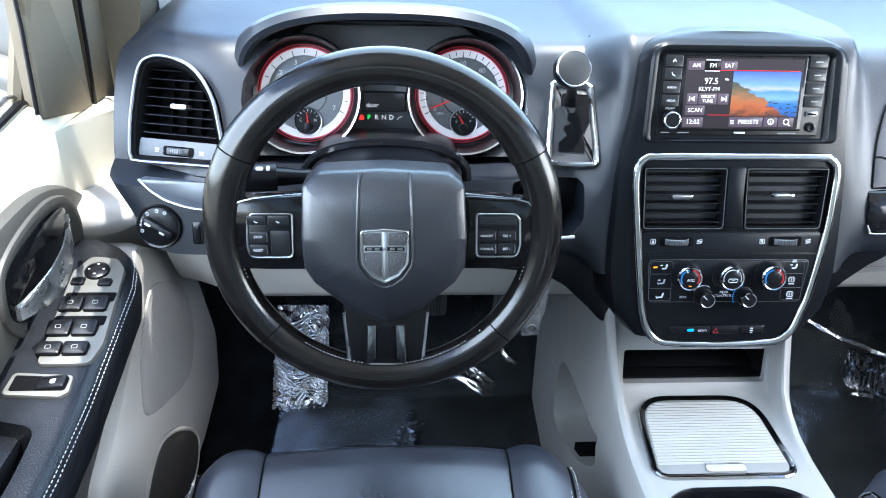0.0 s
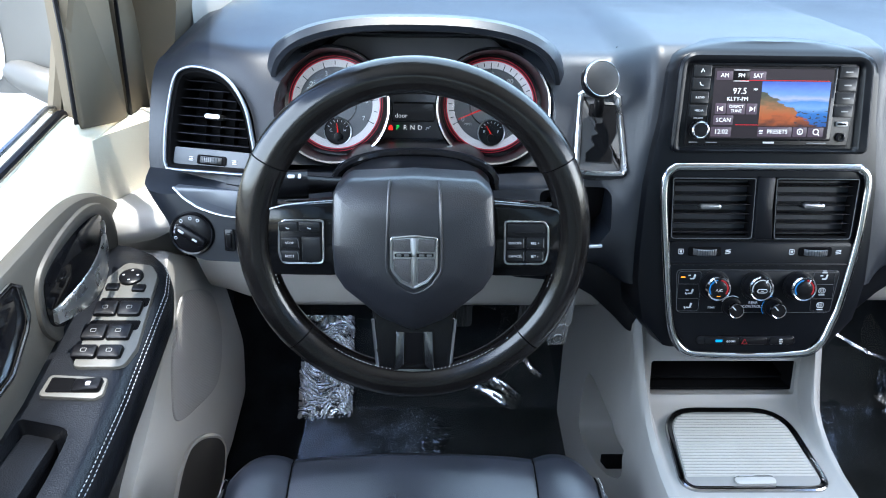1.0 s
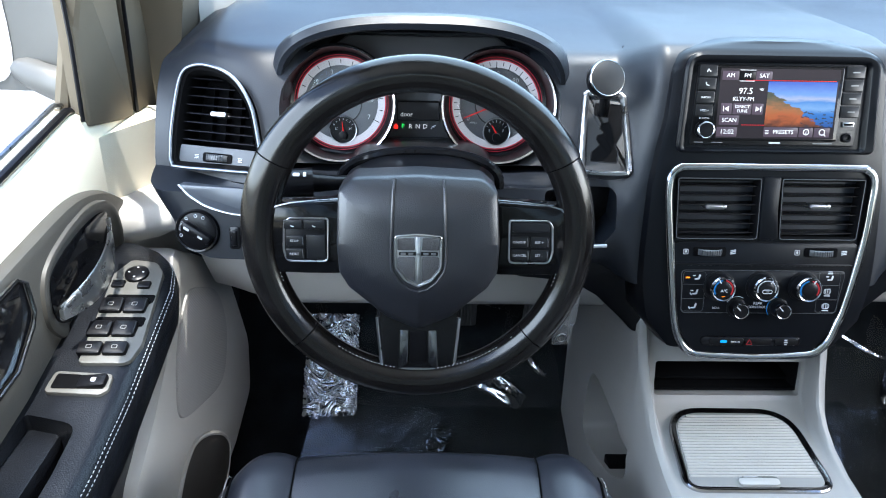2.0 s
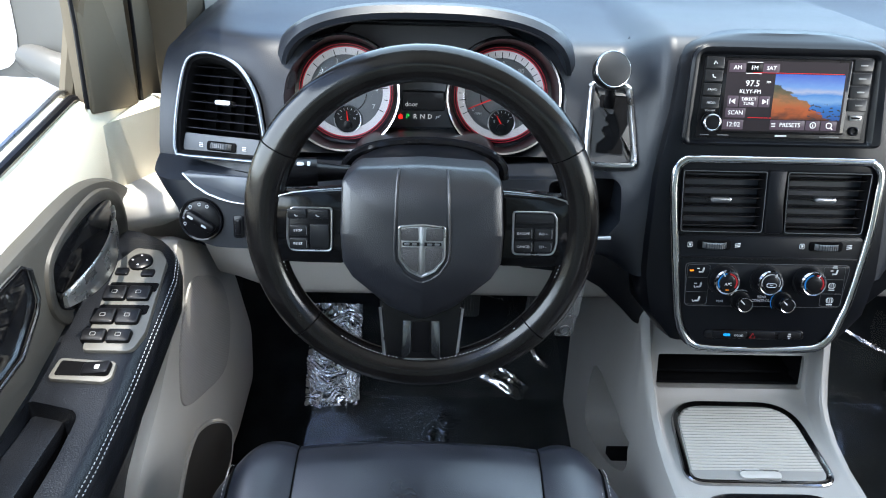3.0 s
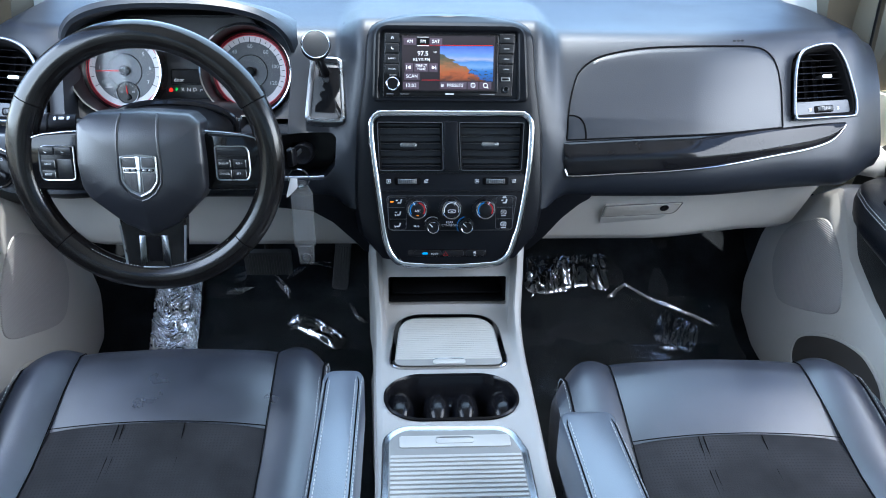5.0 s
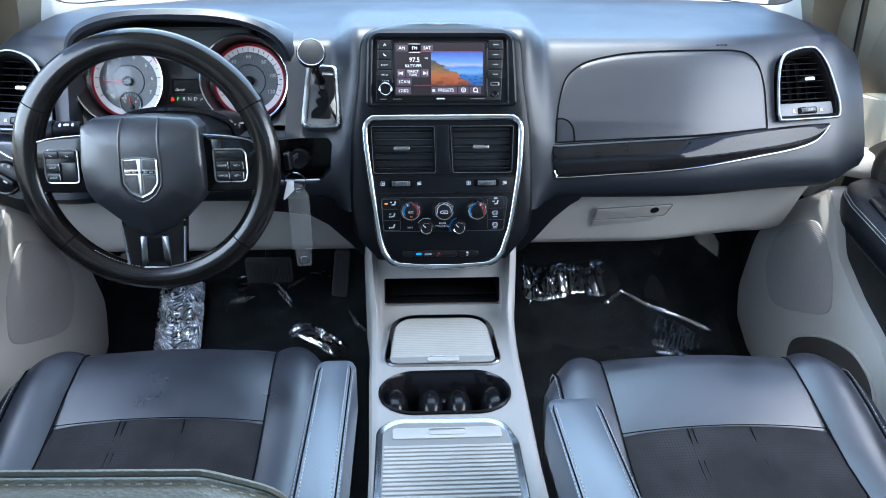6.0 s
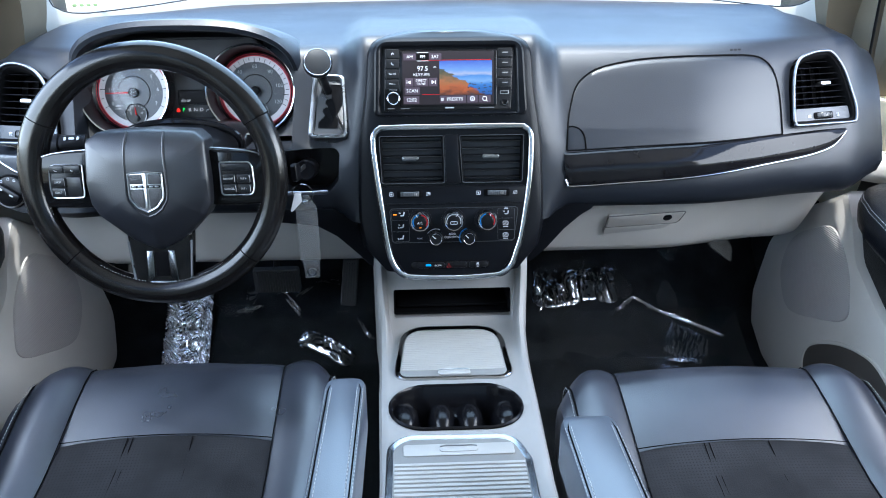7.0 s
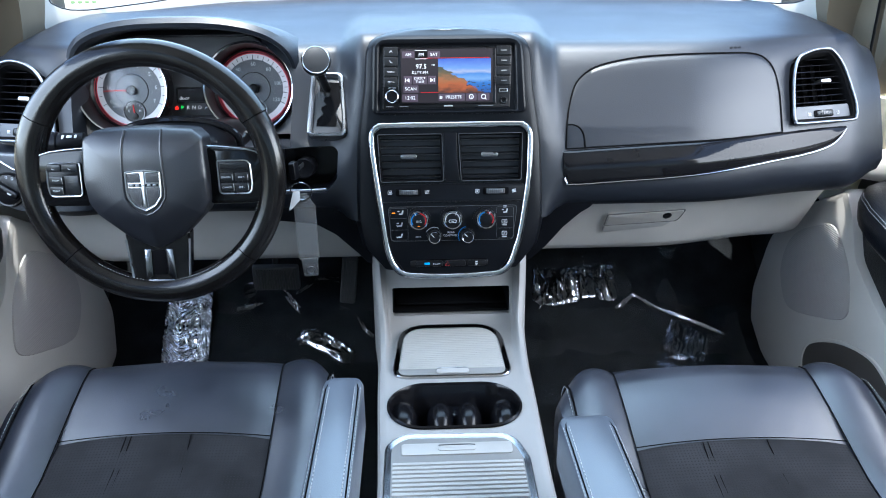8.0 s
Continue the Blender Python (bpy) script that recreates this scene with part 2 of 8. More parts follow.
def bow(x):
    """How far the dashboard falls back towards its ends."""
    if x > 0.35:
        return 0.055 * smoothstep(0.4, 0.7, x) + 0.05 * smoothstep(0.69, 0.81, x)
    if x < -0.5:
        return 0.07 * smoothstep(0.63, 0.80, -x)
    return 0.0


def lamp_face(x, z):
    """The flat below the seam at the driver's end, that carries the lamp switch."""
    return 0.896 + (z - 0.62) * 0.176 + (-0.70 - x) * 0.052 + 0.05 * smoothstep(0.745, 0.80, -x) ** 2


def hollow_at(x, z):
    """Shallow dip of the face round the gear lever."""
    return 0.020 * smoothstep(-0.285, -0.22, x) * smoothstep(-0.085, -0.15, x) * smoothstep(0.64, 0.70, z) * smoothstep(0.866, 0.77, z)


def dash_y(x, z):
    y = interp(FACE, z) + bow(x) + hollow_at(x, z)
    w = smoothstep(0.57, 0.63, -x) * smoothstep(0.69, 0.68, z) * smoothstep(0.574, 0.59, z)
    return y + (lamp_face(x, z) - y) * w


def rear(x):
    return 1.70 - 0.55 * x * x


FACE_Z = sorted([z for z, y in FACE] + [0.609, 0.642, 0.672, 0.679, 0.684, 0.690])


# the raised pad that carries the centre panel: height on the face, then depth behind the panel and height of the pad
PAD = [(0.572, 0.014, 0.572), (0.75, 0.012, 0.75), (0.80, 0.010, 0.815), (0.826, 0.010, 0.846), (0.842, 0.022, 0.862), (0.852, 0.062, 0.870), (0.862, 0.20, 0.873), (0.866, 0.40, 0.868)]
STACK_W = [(0.476, 0.05), (0.482, 0.085), (0.495, 0.112), (0.53, 0.142), (0.57, 0.152), (0.62, 0.152), (0.72, 0.148), (0.76, 0.138), (0.83, 0.1330), (0.840, 0.1310), (0.847, 0.1275), (0.853, 0.1215), (0.858, 0.112), (0.862, 0.099), (0.865, 0.081), (0.867, 0.06), (0.868, 0.03)]
LEAN = 12.1


def stack_y(z):
    return 0.845 + (z - 0.495) * math.tan(radians(LEAN))


def dash_section(x):
    end = smoothstep(0.72, 0.785, abs(x))
    loop = []
    for z in FACE_Z:
        if abs(x) < 0.26:
            edge = max(interp(STACK_W, z), 0.133)
            w = smoothstep(edge + 0.050, edge + 0.002, abs(x))
            zp = interp([(a, c) for a, b, c in PAD], z)
            yp = stack_y(min(zp, 0.862)) + interp([(a, b) for a, b, c in PAD], z)
            y = dash_y(x, z)
            loop.append((x, y + (min(yp, y) - y) * w, z + (zp - z) * w))
            continue
        zz = z - end * 0.03 * smoothstep(0.75, 0.85, z) + end * 0.02 * smoothstep(0.66, 0.57, z)
        narrow = 1 - 0.045 * smoothstep(0.70, 0.60, z) * smoothstep(0.5, 0.78, -x)
        loop.append((x * narrow, min(dash_y(x, z), rear(x) - 0.05), zz))
    loop.append((x, rear(x), 0.875 - 0.011 * smoothstep(0.45, 0.70, -x) - 0.026 * end))
    loop.append((x, rear(x), 0.80))
    loop.append((x, 1.25, 0.60))
    loop.append((x, 1.0 + bow(x), 0.572 + end * 0.02))
    return loop


xs = sorted([-0.785 + 1.57 * i / 110 for i in range(111) if not 0.13 < abs(-0.785 + 1.57 * i / 110) < 0.21] + [s_ * (0.131 + 0.006 * i) for i in range(14) for s_ in (-1, 1)])
bm = bmesh.new()
rings(bm, [dash_section(x) for x in xs], cap_first=True, cap_last=True)
dash = tagged(part("dashboard", bm, DASH), "dark grained vinyl dashboard top and face across the car", "dashboard")

# opening for the instruments under the hood
GC = (-0.432, 0.955, 0.70)
arch = [(-0.172, 0.0), (0.172, 0.0), (0.178, 0.09)]
arch += [(0.178 * math.cos(radians(a)), 0.09 + 0.088 * math.sin(radians(a)) ** 0.9) for a in range(10, 171, 10)]
arch += [(-0.178, 0.09)]
bm = bmesh.new()
rings(bm, [[(GC[0] + x, y, GC[2] - 0.012 + z) for x, z in arch] for y in (0.84, 1.075)], cap_first=True)
cut(dash, bm)

# cluster hood
def hood_ring(y, s, lift, low=0.0, ends=0.0):
    out = []
    for i in range(41):
        a = radians(180 - 180 * i / 40)
        c, w = math.cos(a), math.sin(a)
        x = GC[0] + 0.184 * s * (abs(c) ** 0.75) * (1 if c > 0 else -1)
        z = GC[2] + 0.078 + (0.100 * s * (w ** 0.62) + lift * w) - low
        out.append((x, y + ends * (1 - w) ** 1.5, z))
    return out


bm = bmesh.new()
rings(bm, [hood_ring(1.07, 0.93, -0.004, 0, 0), hood_ring(0.965, 0.95, -0.002, 0, 0.02), hood_ring(0.948, 0.97, 0.0, 0, 0.03), hood_ring(0.945, 1.0, 0.004, 0, 0.035),
           hood_ring(0.952, 1.04, 0.008, 0, 0.04), hood_ring(0.975, 1.08, 0.008, 0.004, 0.05), hood_ring(1.03, 1.13, 0.002, 0.012, 0.06), hood_ring(1.12, 1.18, -0.012, 0.03, 0.06), hood_ring(1.28, 1.22, -0.035, 0.07, 0.0)],
      closed=False, cap_last=False)
part("cluster_hood", bm, DASH, dash)

# ---- centre stack ----
S = on(0, stack_y(0.60), 0.60, LEAN)      # the stack's own plane: x across, y up the face, z out
bm = bmesh.new()
loops = []
zs = [0.476, 0.479, 0.484, 0.495, 0.51, 0.53, 0.55, 0.58, 0.62, 0.66, 0.70, 0.74, 0.78, 0.82, 0.832, 0.840, 0.847, 0.853, 0.858, 0.862, 0.865, 0.867, 0.868]
for z in zs:
    w = interp(STACK_W, z)
    top = smoothstep(0.852, 0.868, z)
    y0 = stack_y(z) + 0.02 * top * top + 0.05 * smoothstep(0.497, 0.476, z)
    half = [(0.0, 0.0), (0.6 * w, 0.0), (0.9 * w, 0.001), (0.97 * w, 0.005), (w, 0.013), (w + 0.006, 0.03), (w + 0.010, 0.055), (w + 0.010, 0.10)]
    loops.append([(-x, y0 + d, z) for x, d in reversed(half)] + [(x, y0 + d, z) for x, d in half[1:]])
rings(bm, loops, closed=True, cap_first=True)
stack = tagged(part("center_panel_housing", bm, STACK), "black centre panel housing the radio and climate controls", "dashboard")

# dark wings from the stack's foot to the dashboard
for wing in ([(-0.31, 0.600), (-0.31, 0.563), (-0.282, 0.561), (-0.228, 0.555), (-0.194, 0.535), (-0.158, 0.500), (-0.140, 0.480), (-0.115, 0.474), (-0.115, 0.600)],
             [(0.115, 0.600), (0.115, 0.474), (0.143, 0.483), (0.167, 0.505), (0.197, 0.541), (0.225, 0.566), (0.245, 0.578), (0.25, 0.600)]):
    part("side_wing", plate(rounded([(x, z - 0.55) for x, z in wing], 0.02, 5), on(0, 0.908, 0.55, 0), 0.06, 0.005), STACK, stack, "dark plastic wing at the foot of the stack")

# ---- lower dashboard ----
def lower(x0, x1, n, name, label, bulge):
    bm = bmesh.new()
    loops = []
    for i in range(n + 1):
        x = x0 + (x1 - x0) * i / n
        b = bow(x)
        rows = [(0.965, 0.585), (0.975, 0.575), (1.0, 0.555), (1.03, 0.52), (1.06, 0.475), (1.085, 0.44), (1.10, 0.425), (1.13, 0.42), (1.2, 0.43), (1.25, 0.59)]
        loops.append([(x, y + b - bulge, z) for y, z in rows])
    rings(bm, loops, closed=True, cap_first=True)
    return tagged(part(name, bm, KNEE), label, "dash panel")


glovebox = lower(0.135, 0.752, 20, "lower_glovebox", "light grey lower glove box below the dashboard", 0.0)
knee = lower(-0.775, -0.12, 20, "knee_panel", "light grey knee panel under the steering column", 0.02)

# ---- console ----
def console_section(y):
    """Half width and top height of the console along the car."""
    return interp([(-0.1, 0.110), (0.45, 0.112), (0.70, 0.122), (0.80, 0.124), (0.85, 0.125), (0.88, 0.130), (0.92, 0.135), (1.15, 0.136)], y)


WING = [(0.70, 0.357), (0.76, 0.361), (0.80, 0.370), (0.83, 0.384), (0.855, 0.406), (0.875, 0.438), (0.89, 0.47), (0.905, 0.50), (0.93, 0.535), (1.0, 0.56)]
bm = bmesh.new()
loops = []
side = [(-0.1, 0.352), (0.3, 0.352), (0.5, 0.354), (0.70, 0.357), (0.76, 0.3595), (0.80, 0.362), (0.83, 0.3665), (0.85, 0.371), (0.868, 0.377), (0.88, 0.383), (0.888, 0.392), (0.893, 0.405), (0.899, 0.43), (0.905, 0.455), (0.912, 0.475), (0.93, 0.52), (1.0, 0.55), (1.15, 0.55), (1.30, 0.50)]
for y, z in side:
    w = console_section(y)
    zw = max(z, interp(WING, y)) if y > 0.7 else z
    half = [(0.0, z), (w - 0.026, z), (w - 0.022, z + 0.06 * (zw - z)), (w - 0.017, z + 0.5 * (zw - z)), (w - 0.014, z + 0.9 * (zw - z)), (w - 0.011, zw), (w - 0.004, zw - 0.003), (w, zw - 0.012), (w + 0.001, zw - 0.08), (w + 0.001, 0.0)]
    loops.append([(-x, y, h) for x, h in reversed(half)] + [(x, y, h) for x, h in half[1:]])
rings(bm, loops, closed=True, cap_first=True)
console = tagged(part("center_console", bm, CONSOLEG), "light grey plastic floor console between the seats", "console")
bm = plate(rrect(0.206, 0.049, 0.004), on(0.002, 0.88, 0.416, 10), 0.16, 0.0005)
cut(console, bm)
bm = plate(rrect(0.199, 0.117, 0.054, 10), flat(-0.0055, 0.657, 0.40), 0.14, 0.0005)
cut(console, bm)

# open cubby in the driver's side of the console
cubby = [(1.09, 0.285), (0.978, 0.307), (0.885, 0.308), (0.876, 0.285), (0.880, 0.243), (0.971, 0.19), (1.08, 0.156), (1.115, 0.18)]
bm = bmesh.new()
rings(bm, [[(x, y, z) for y, z in spline(cubby, 5)] for x in (-0.20, -0.075)], cap_first=True)
cut(console, bm)
# black plates put the shade of the cubby's depth into its back and floor
part("cubby_shade", plate([(0.86, 0.17), (0.975, 0.17), (0.985, 0.32), (0.86, 0.32)], Matrix(((0, 0, -1, -0.077), (1, 0, 0, 0), (0, 1, 0, 0), (0, 0, 0, 1))), 0.004, 0.001), VOID, console, "black plate for the shade inside the side cubby")
part("cubby_shade_floor", plate([(0.87, -0.128), (0.985, -0.128), (0.985, -0.078), (0.87, -0.078)], Matrix(((0, 1, 0, 0), (1, 0, 0, 0), (0, 0, 1, 0.2), (0, 0, 0, 1))), 0.05, 0.001), VOID, console)

# ---- floor and shell ----
bm = bmesh.new()
prof = [(-1.2, 0.0), (0.9, 0.0), (1.15, 0.0), (1.30, 0.03), (1.42, 0.11), (1.55, 0.24), (1.62, 0.42), (1.62, 0.62)]
rings(bm, [[(x, y, z) for y, z in prof] for x in (-0.86, -0.15, 0.15, 0.86)], closed=False, cap_last=False)
floor = tagged(part("floor", bm, CARPET), "black carpeted car floor under a protective film", "floor", kind="structure")
md = floor.modifiers.new("thick", "SOLIDIFY")
md.thickness = 0.02

# ---- lettering and small marks ----
def words(name, body, size, m, material, parent, label="", align="CENTER", stretch=1.0):
    cu = bpy.data.curves.new(name, "FONT")
    cu.body, cu.size, cu.align_x, cu.align_y, cu.extrude, cu.resolution_u = body, size, align, "CENTER", 0.00015, 2
    tmp = new(name, cu)
    dg = bpy.context.evaluated_depsgraph_get()
    dg.update()
    me = bpy.data.meshes.new_from_object(tmp.evaluated_get(dg))
    bpy.data.objects.remove(tmp)
    me.transform(m @ Matrix.Diagonal((stretch, 1, 1, 1)))
    me.materials.clear()
    me.materials.append(material)
    ob = new(name, me)
    ob.parent = parent
    if label:
        ob["label"] = label
    return ob


def bar(w, h, m, bm=None, t=0.0004):
    return plate(rrect(w, h, min(w, h) * 0.3, 2), m @ Matrix.Translation((0, 0, t)), t * 2, t * 0.3, bm=bm)


def at(m, x, y, z=0.0, turn=0.0):
    return m @ Matrix.Translation((x, y, z)) @ pose(0, 0, 0, 0, 0, turn)


def lift(pts, m, z=0.0):
    return [m @ Vector((x, y, z)) for x, y in pts]


def span(pts, v):
    """Left and right bound of an outline at height v."""
    hits = []
    k = len(pts)
    for i in range(k):
        (x0, y0), (x1, y1) = pts[i], pts[(i + 1) % k]
        if (y0 - v) * (y1 - v) < 0:
            hits.append(x0 + (x1 - x0) * (v - y0) / (y1 - y0))
    return (min(hits), max(hits)) if len(hits) > 1 else None


# ---- air vents ----
def slat(parent, x0, x1, v, m, z, h, tilt, material=DARK, edge=True):
    w = x1 - x0
    mm = at(m, (x0 + x1) / 2, v, z) @ pose(0, 0, 0, tilt, 0, 0)
    bm = bmesh.new()
    prof = [(-h / 2, 0.0), (-h / 2 + 0.003, 0.0011), (h / 2 - 0.0006, 0.0007), (h / 2, 0.0), (h / 2 - 0.0006, -0.0007), (-h / 2 + 0.003, -0.0011)]
    rings(bm, [[(x, b, a) for a, b in prof] for x in (-w / 2, w / 2)], mm, cap_first=True)
    return part("slat", bm, material, parent)


SLAT = mat("vent_slat", (0.004, 0.004, 0.005), 0.22, spec=0.25, blotch=0.15, blotch_size=0.02)


SILVERP = mat("silver_paint", (0.022, 0.026, 0.034), 0.45, blotch=0.06, blotch_size=0.03)
VENTRING = mat("vent_surround", (0.13, 0.145, 0.17), 0.36, 1.0, blotch=0.08, blotch_size=0.02, wear=0.05)


def side_vent(name, label, m, outline, wheel_at, floor_v, knob):
    root = thing(name, label, "air vent", m.translation, group="dashboard air vents")
    out = spline(outline, 6)
    part("chrome_frame", sweep(lift(out, m, 0.003), 0.0026, True, 10), VENTRING, root, "brushed silver vent surround")
    inner = inset(out, 0.006)
    bm = bmesh.new()
    deep = inset(inner, 0.004)
    rings(bm, [lift(inset(out, 0.001), m, -0.004), lift(inset(out, 0.001), m, 0.002), lift(inner, m, 0.0), lift(deep, m, -0.008), lift(deep, m, -0.045)], cap_last=True)
    part("housing", bm, VOID, root)
    b = span(deep, floor_v)
    xs_ = [p[0] for p in deep if p[1] < floor_v]
    bot = min(p[1] for p in deep)
    pl = rounded([(b[0], floor_v), (min(xs_) + 0.003, bot + 0.001), (max(xs_) - 0.003, bot + 0.001), (b[1], floor_v)], 0.003, 3)
    part("lower_plate", plate(pl, at(m, 0, 0, -0.004), 0.01, 0.001), SILVERP, root, "blue-grey lower plate")
    top = max(p[1] for p in deep)
    n = 8
    for i in range(n):
        v = floor_v + (top - floor_v) * (i + 0.75) / (n + 0.2)
        sp = span(deep, v)
        if sp:
            slat(root, sp[0] + 0.001, sp[1] - 0.001, v, m, -0.014, 0.016, 12, SLAT)
    for i in range(4):
        x = -0.03 + 0.02 * i
        part("vane", plate(rrect(0.0015, 0.07, 0.0005, 1), at(m, x, -0.004, -0.034), 0.010, 0.0003), VOID, root)
    part("knob", plate(rrect(0.022, 0.0065, 0.003, 4), at(m, *knob, -0.001), 0.016, 0.0015), SATIN, root, "silver vent tab")
    thumb(root, at(m, *wheel_at, -0.003), 0.04)
    for dx in (-0.029, 0.031):
        bm = bmesh.new()
        for k in range(3):
            bar(0.0055, 0.0009, at(m, wheel_at[0] + dx, wheel_at[1] - 0.002 + 0.002 * k, -0.0035), bm)
        part("vent_mark", bm, WHITE, root)
    adopt(root)
    return root


THUMB = mat("thumbwheel_grey", (0.06, 0.062, 0.066), 0.3, spec=0.5, blotch=0.15, blotch_size=0.01)
LINE = mat("pale_outline", (0.045, 0.048, 0.052), 0.4, blotch=0.1, blotch_size=0.02)


def thumb(parent, m, w):
    """A ribbed thumbwheel that stands out of its slot."""
    part("thumb_slot", plate(rrect(w, 0.012, 0.003, 3), at(m, 0, 0, 0.0008), 0.004, 0.0004), VOID, parent)
    bm = bmesh.new()
    loops = []
    for i in range(15):
        a = -1 + 2 * i / 14
        zz = 0.009 * (1 - a * a) ** 0.5 if abs(a) < 1 else 0
        loops.append([(a * w * 0.36, y, max(zz + dz, -0.002)) for y, dz in ((-0.004, 0.0), (-0.0025, 0.0015), (0.0025, 0.0015), (0.004, 0.0))])
    rings(bm, loops, m, closed=False, cap_last=False)
    wheel_ = part("thumbwheel", bm, THUMB, parent, "grey thumbwheel")
    bm = bmesh.new()
    for i in range(9):
        a = -0.8 + 0.2 * i
        zz = 0.009 * (1 - a * a) ** 0.5
        bar(0.0007, 0.007, at(m, a * w * 0.36, 0, zz + 0.0014), bm, 0.0006)
    part("rib", bm, DASH, wheel_)


VL = on(-0.682, 0.950, 0.775, 21, -15)
VR = on(0.669, 0.998, 0.775, 22, 15)
OUT_L = [(-0.0525, -0.0785), (0.0, -0.0775), (0.052, -0.0760), (0.0590, -0.070), (0.0600, -0.055), (0.0545, -0.031), (0.0411, 0.0074), (0.0159, 0.0375), (-0.016, 0.050), (-0.0434, 0.0485), (-0.058, 0.032), (-0.064, -0.022), (-0.0630, -0.063), (-0.0600, -0.0745)]
OUT_R = [(-0.080, -0.0750), (-0.02, -0.0755), (0.034, -0.0757), (0.0430, -0.069), (0.0450, -0.058), (0.0435, -0.04), (0.0285, 0.016), (0.008, 0.046), (-0.012, 0.0505), (-0.041, 0.047), (-0.066, 0.0355), (-0.080, 0.002), (-0.0880, -0.058), (-0.0865, -0.070)]
for m_, o_ in ((VL, OUT_L), (VR, OUT_R)):
    bm = bmesh.new()
    pts = inset(spline(o_, 6), 0.001)
    rings(bm, [lift(pts, m_, 0.05), lift(pts, m_, -0.05)], cap_first=True)
    cut(dash, bm)
side_vent("side_air_vent", "dashboard end air vent with chrome surround beside the headlamp switch", VL, OUT_L, (-0.001, -0.0625), -0.049, (-0.004, -0.008))
side_vent("side_air_vent", "dashboard end air vent with chrome surround above the gloss trim", VR, OUT_R, (-0.021, -0.0600), -0.046, (-0.0095, -0.004))

# ---- centre stack: vents ----
CH = spline([(-0.100, 0.1286), (-0.1145, 0.1262), (-0.1228, 0.1180), (-0.1252, 0.104), (-0.1245, 0.083), (-0.1195, 0.040), (-0.110, -0.034), (-0.1035, -0.075), (-0.095, -0.098), (-0.080, -0.1125), (-0.055, -0.1165), (0, -0.1185), (0.055, -0.1165), (0.082, -0.1125), (0.0975, -0.098), (0.106, -0.075), (0.1145, -0.045), (0.1265, 0.034), (0.1292, 0.088), (0.1295, 0.106), (0.1268, 0.1185), (0.1185, 0.1262), (0.104, 0.1286), (0, 0.1287)], 6)
panel = thing("control_panel", "black climate and vent panel framed by a chrome band", "control panel", S.translation)
part("chrome_band", sweep(lift(CH, S, 0.003), 0.0032, True, 12, flat_r=0.0050, up=S.to_3x3() @ Vector((0, 0, 1))), POLISHED, panel, "bright chrome band")
part("panel_face", plate(rounded([(-0.1155, 0.0345), (-0.106, -0.034), (-0.097, -0.082), (-0.076, -0.1115), (0.0, -0.1145), (0.078, -0.1115), (0.100, -0.082), (0.1095, -0.06), (0.1225, 0.0345)], 0.01, 4), at(S, 0, 0, 0.0025), 0.006, 0.001), STACK, panel)


def center_vent(name, outline, knob, m):
    root = thing(name, "black louvred centre air vent with a silver tab", "air vent", m @ Vector((*knob, 0)), group="dashboard air vents")
    out = rounded(outline, [0.006, 0.006, 0.004, 0.004], 5)
    bm = bmesh.new()
    rings(bm, [lift(out, m, 0.0), lift(out, m, 0.0045), lift(inset(out, 0.0025), m, 0.0045), lift(inset(out, 0.004), m, 0.002), lift(inset(out, 0.004), m, -0.035)], cap_last=True)
    part("housing", bm, VOID, root)
    part("vent_edge", sweep(lift(inset(out, 0.0012), m, 0.0047), 0.0006, True, 6), LINE, root)
    y0, y1 = min(p[1] for p in out) + 0.004, max(p[1] for p in out) - 0.004
    for i in range(6):
        v = y0 + (y1 - y0) * (i + 0.5) / 6
        sp = span(inset(out, 0.004), v)
        slat(root, sp[0] + 0.0005, sp[1] - 0.0005, v, m, -0.006, 0.015, 10, SLAT)
    for i in range(6):
        x = sum(p[0] for p in out) / len(out) - 0.04 + 0.016 * i
        part("vane", plate(rrect(0.0014, (y1 - y0) * 0.96, 0.0005, 1), at(m, x, (y0 + y1) / 2, -0.016), 0.014, 0.0003), SLAT, root)
    part("knob", plate(rrect(0.027, 0.0065, 0.0032, 4), at(m, *knob, 0.006), 0.016, 0.002), SATIN, root, "silver vent tab")
    adopt(root)


for pts in ([(-0.1135, 0.0375), (-0.0095, 0.0375), (-0.0115, 0.1155), (-0.1165, 0.1155)], [(0.0165, 0.0375), (0.116, 0.0375), (0.1185, 0.1155), (0.0125, 0.1155)]):
    bm = bmesh.new()
    o_ = inset(rounded(pts, 0.005, 4), 0.0015)
    rings(bm, [lift(o_, S, 0.03), lift(o_, S, -0.045)], cap_first=True)
    cut(stack, bm)
center_vent("center_air_vent", [(-0.1135, 0.0375), (-0.0095, 0.0375), (-0.0115, 0.1155), (-0.1165, 0.1155)], (-0.066, 0.079), S)
center_vent("center_air_vent", [(0.0165, 0.0375), (0.116, 0.0375), (0.1185, 0.1155), (0.0125, 0.1155)], (0.064, 0.0805), S)
part("divider", plate(rounded([(-0.0085, 0.038), (0.0155, 0.038), (0.0115, 0.075), (0.0115, 0.1165), (-0.0105, 0.1165), (-0.010, 0.075)], 0.004, 4), at(S, 0, 0, 0.0062), 0.004, 0.0012), STACK, panel)

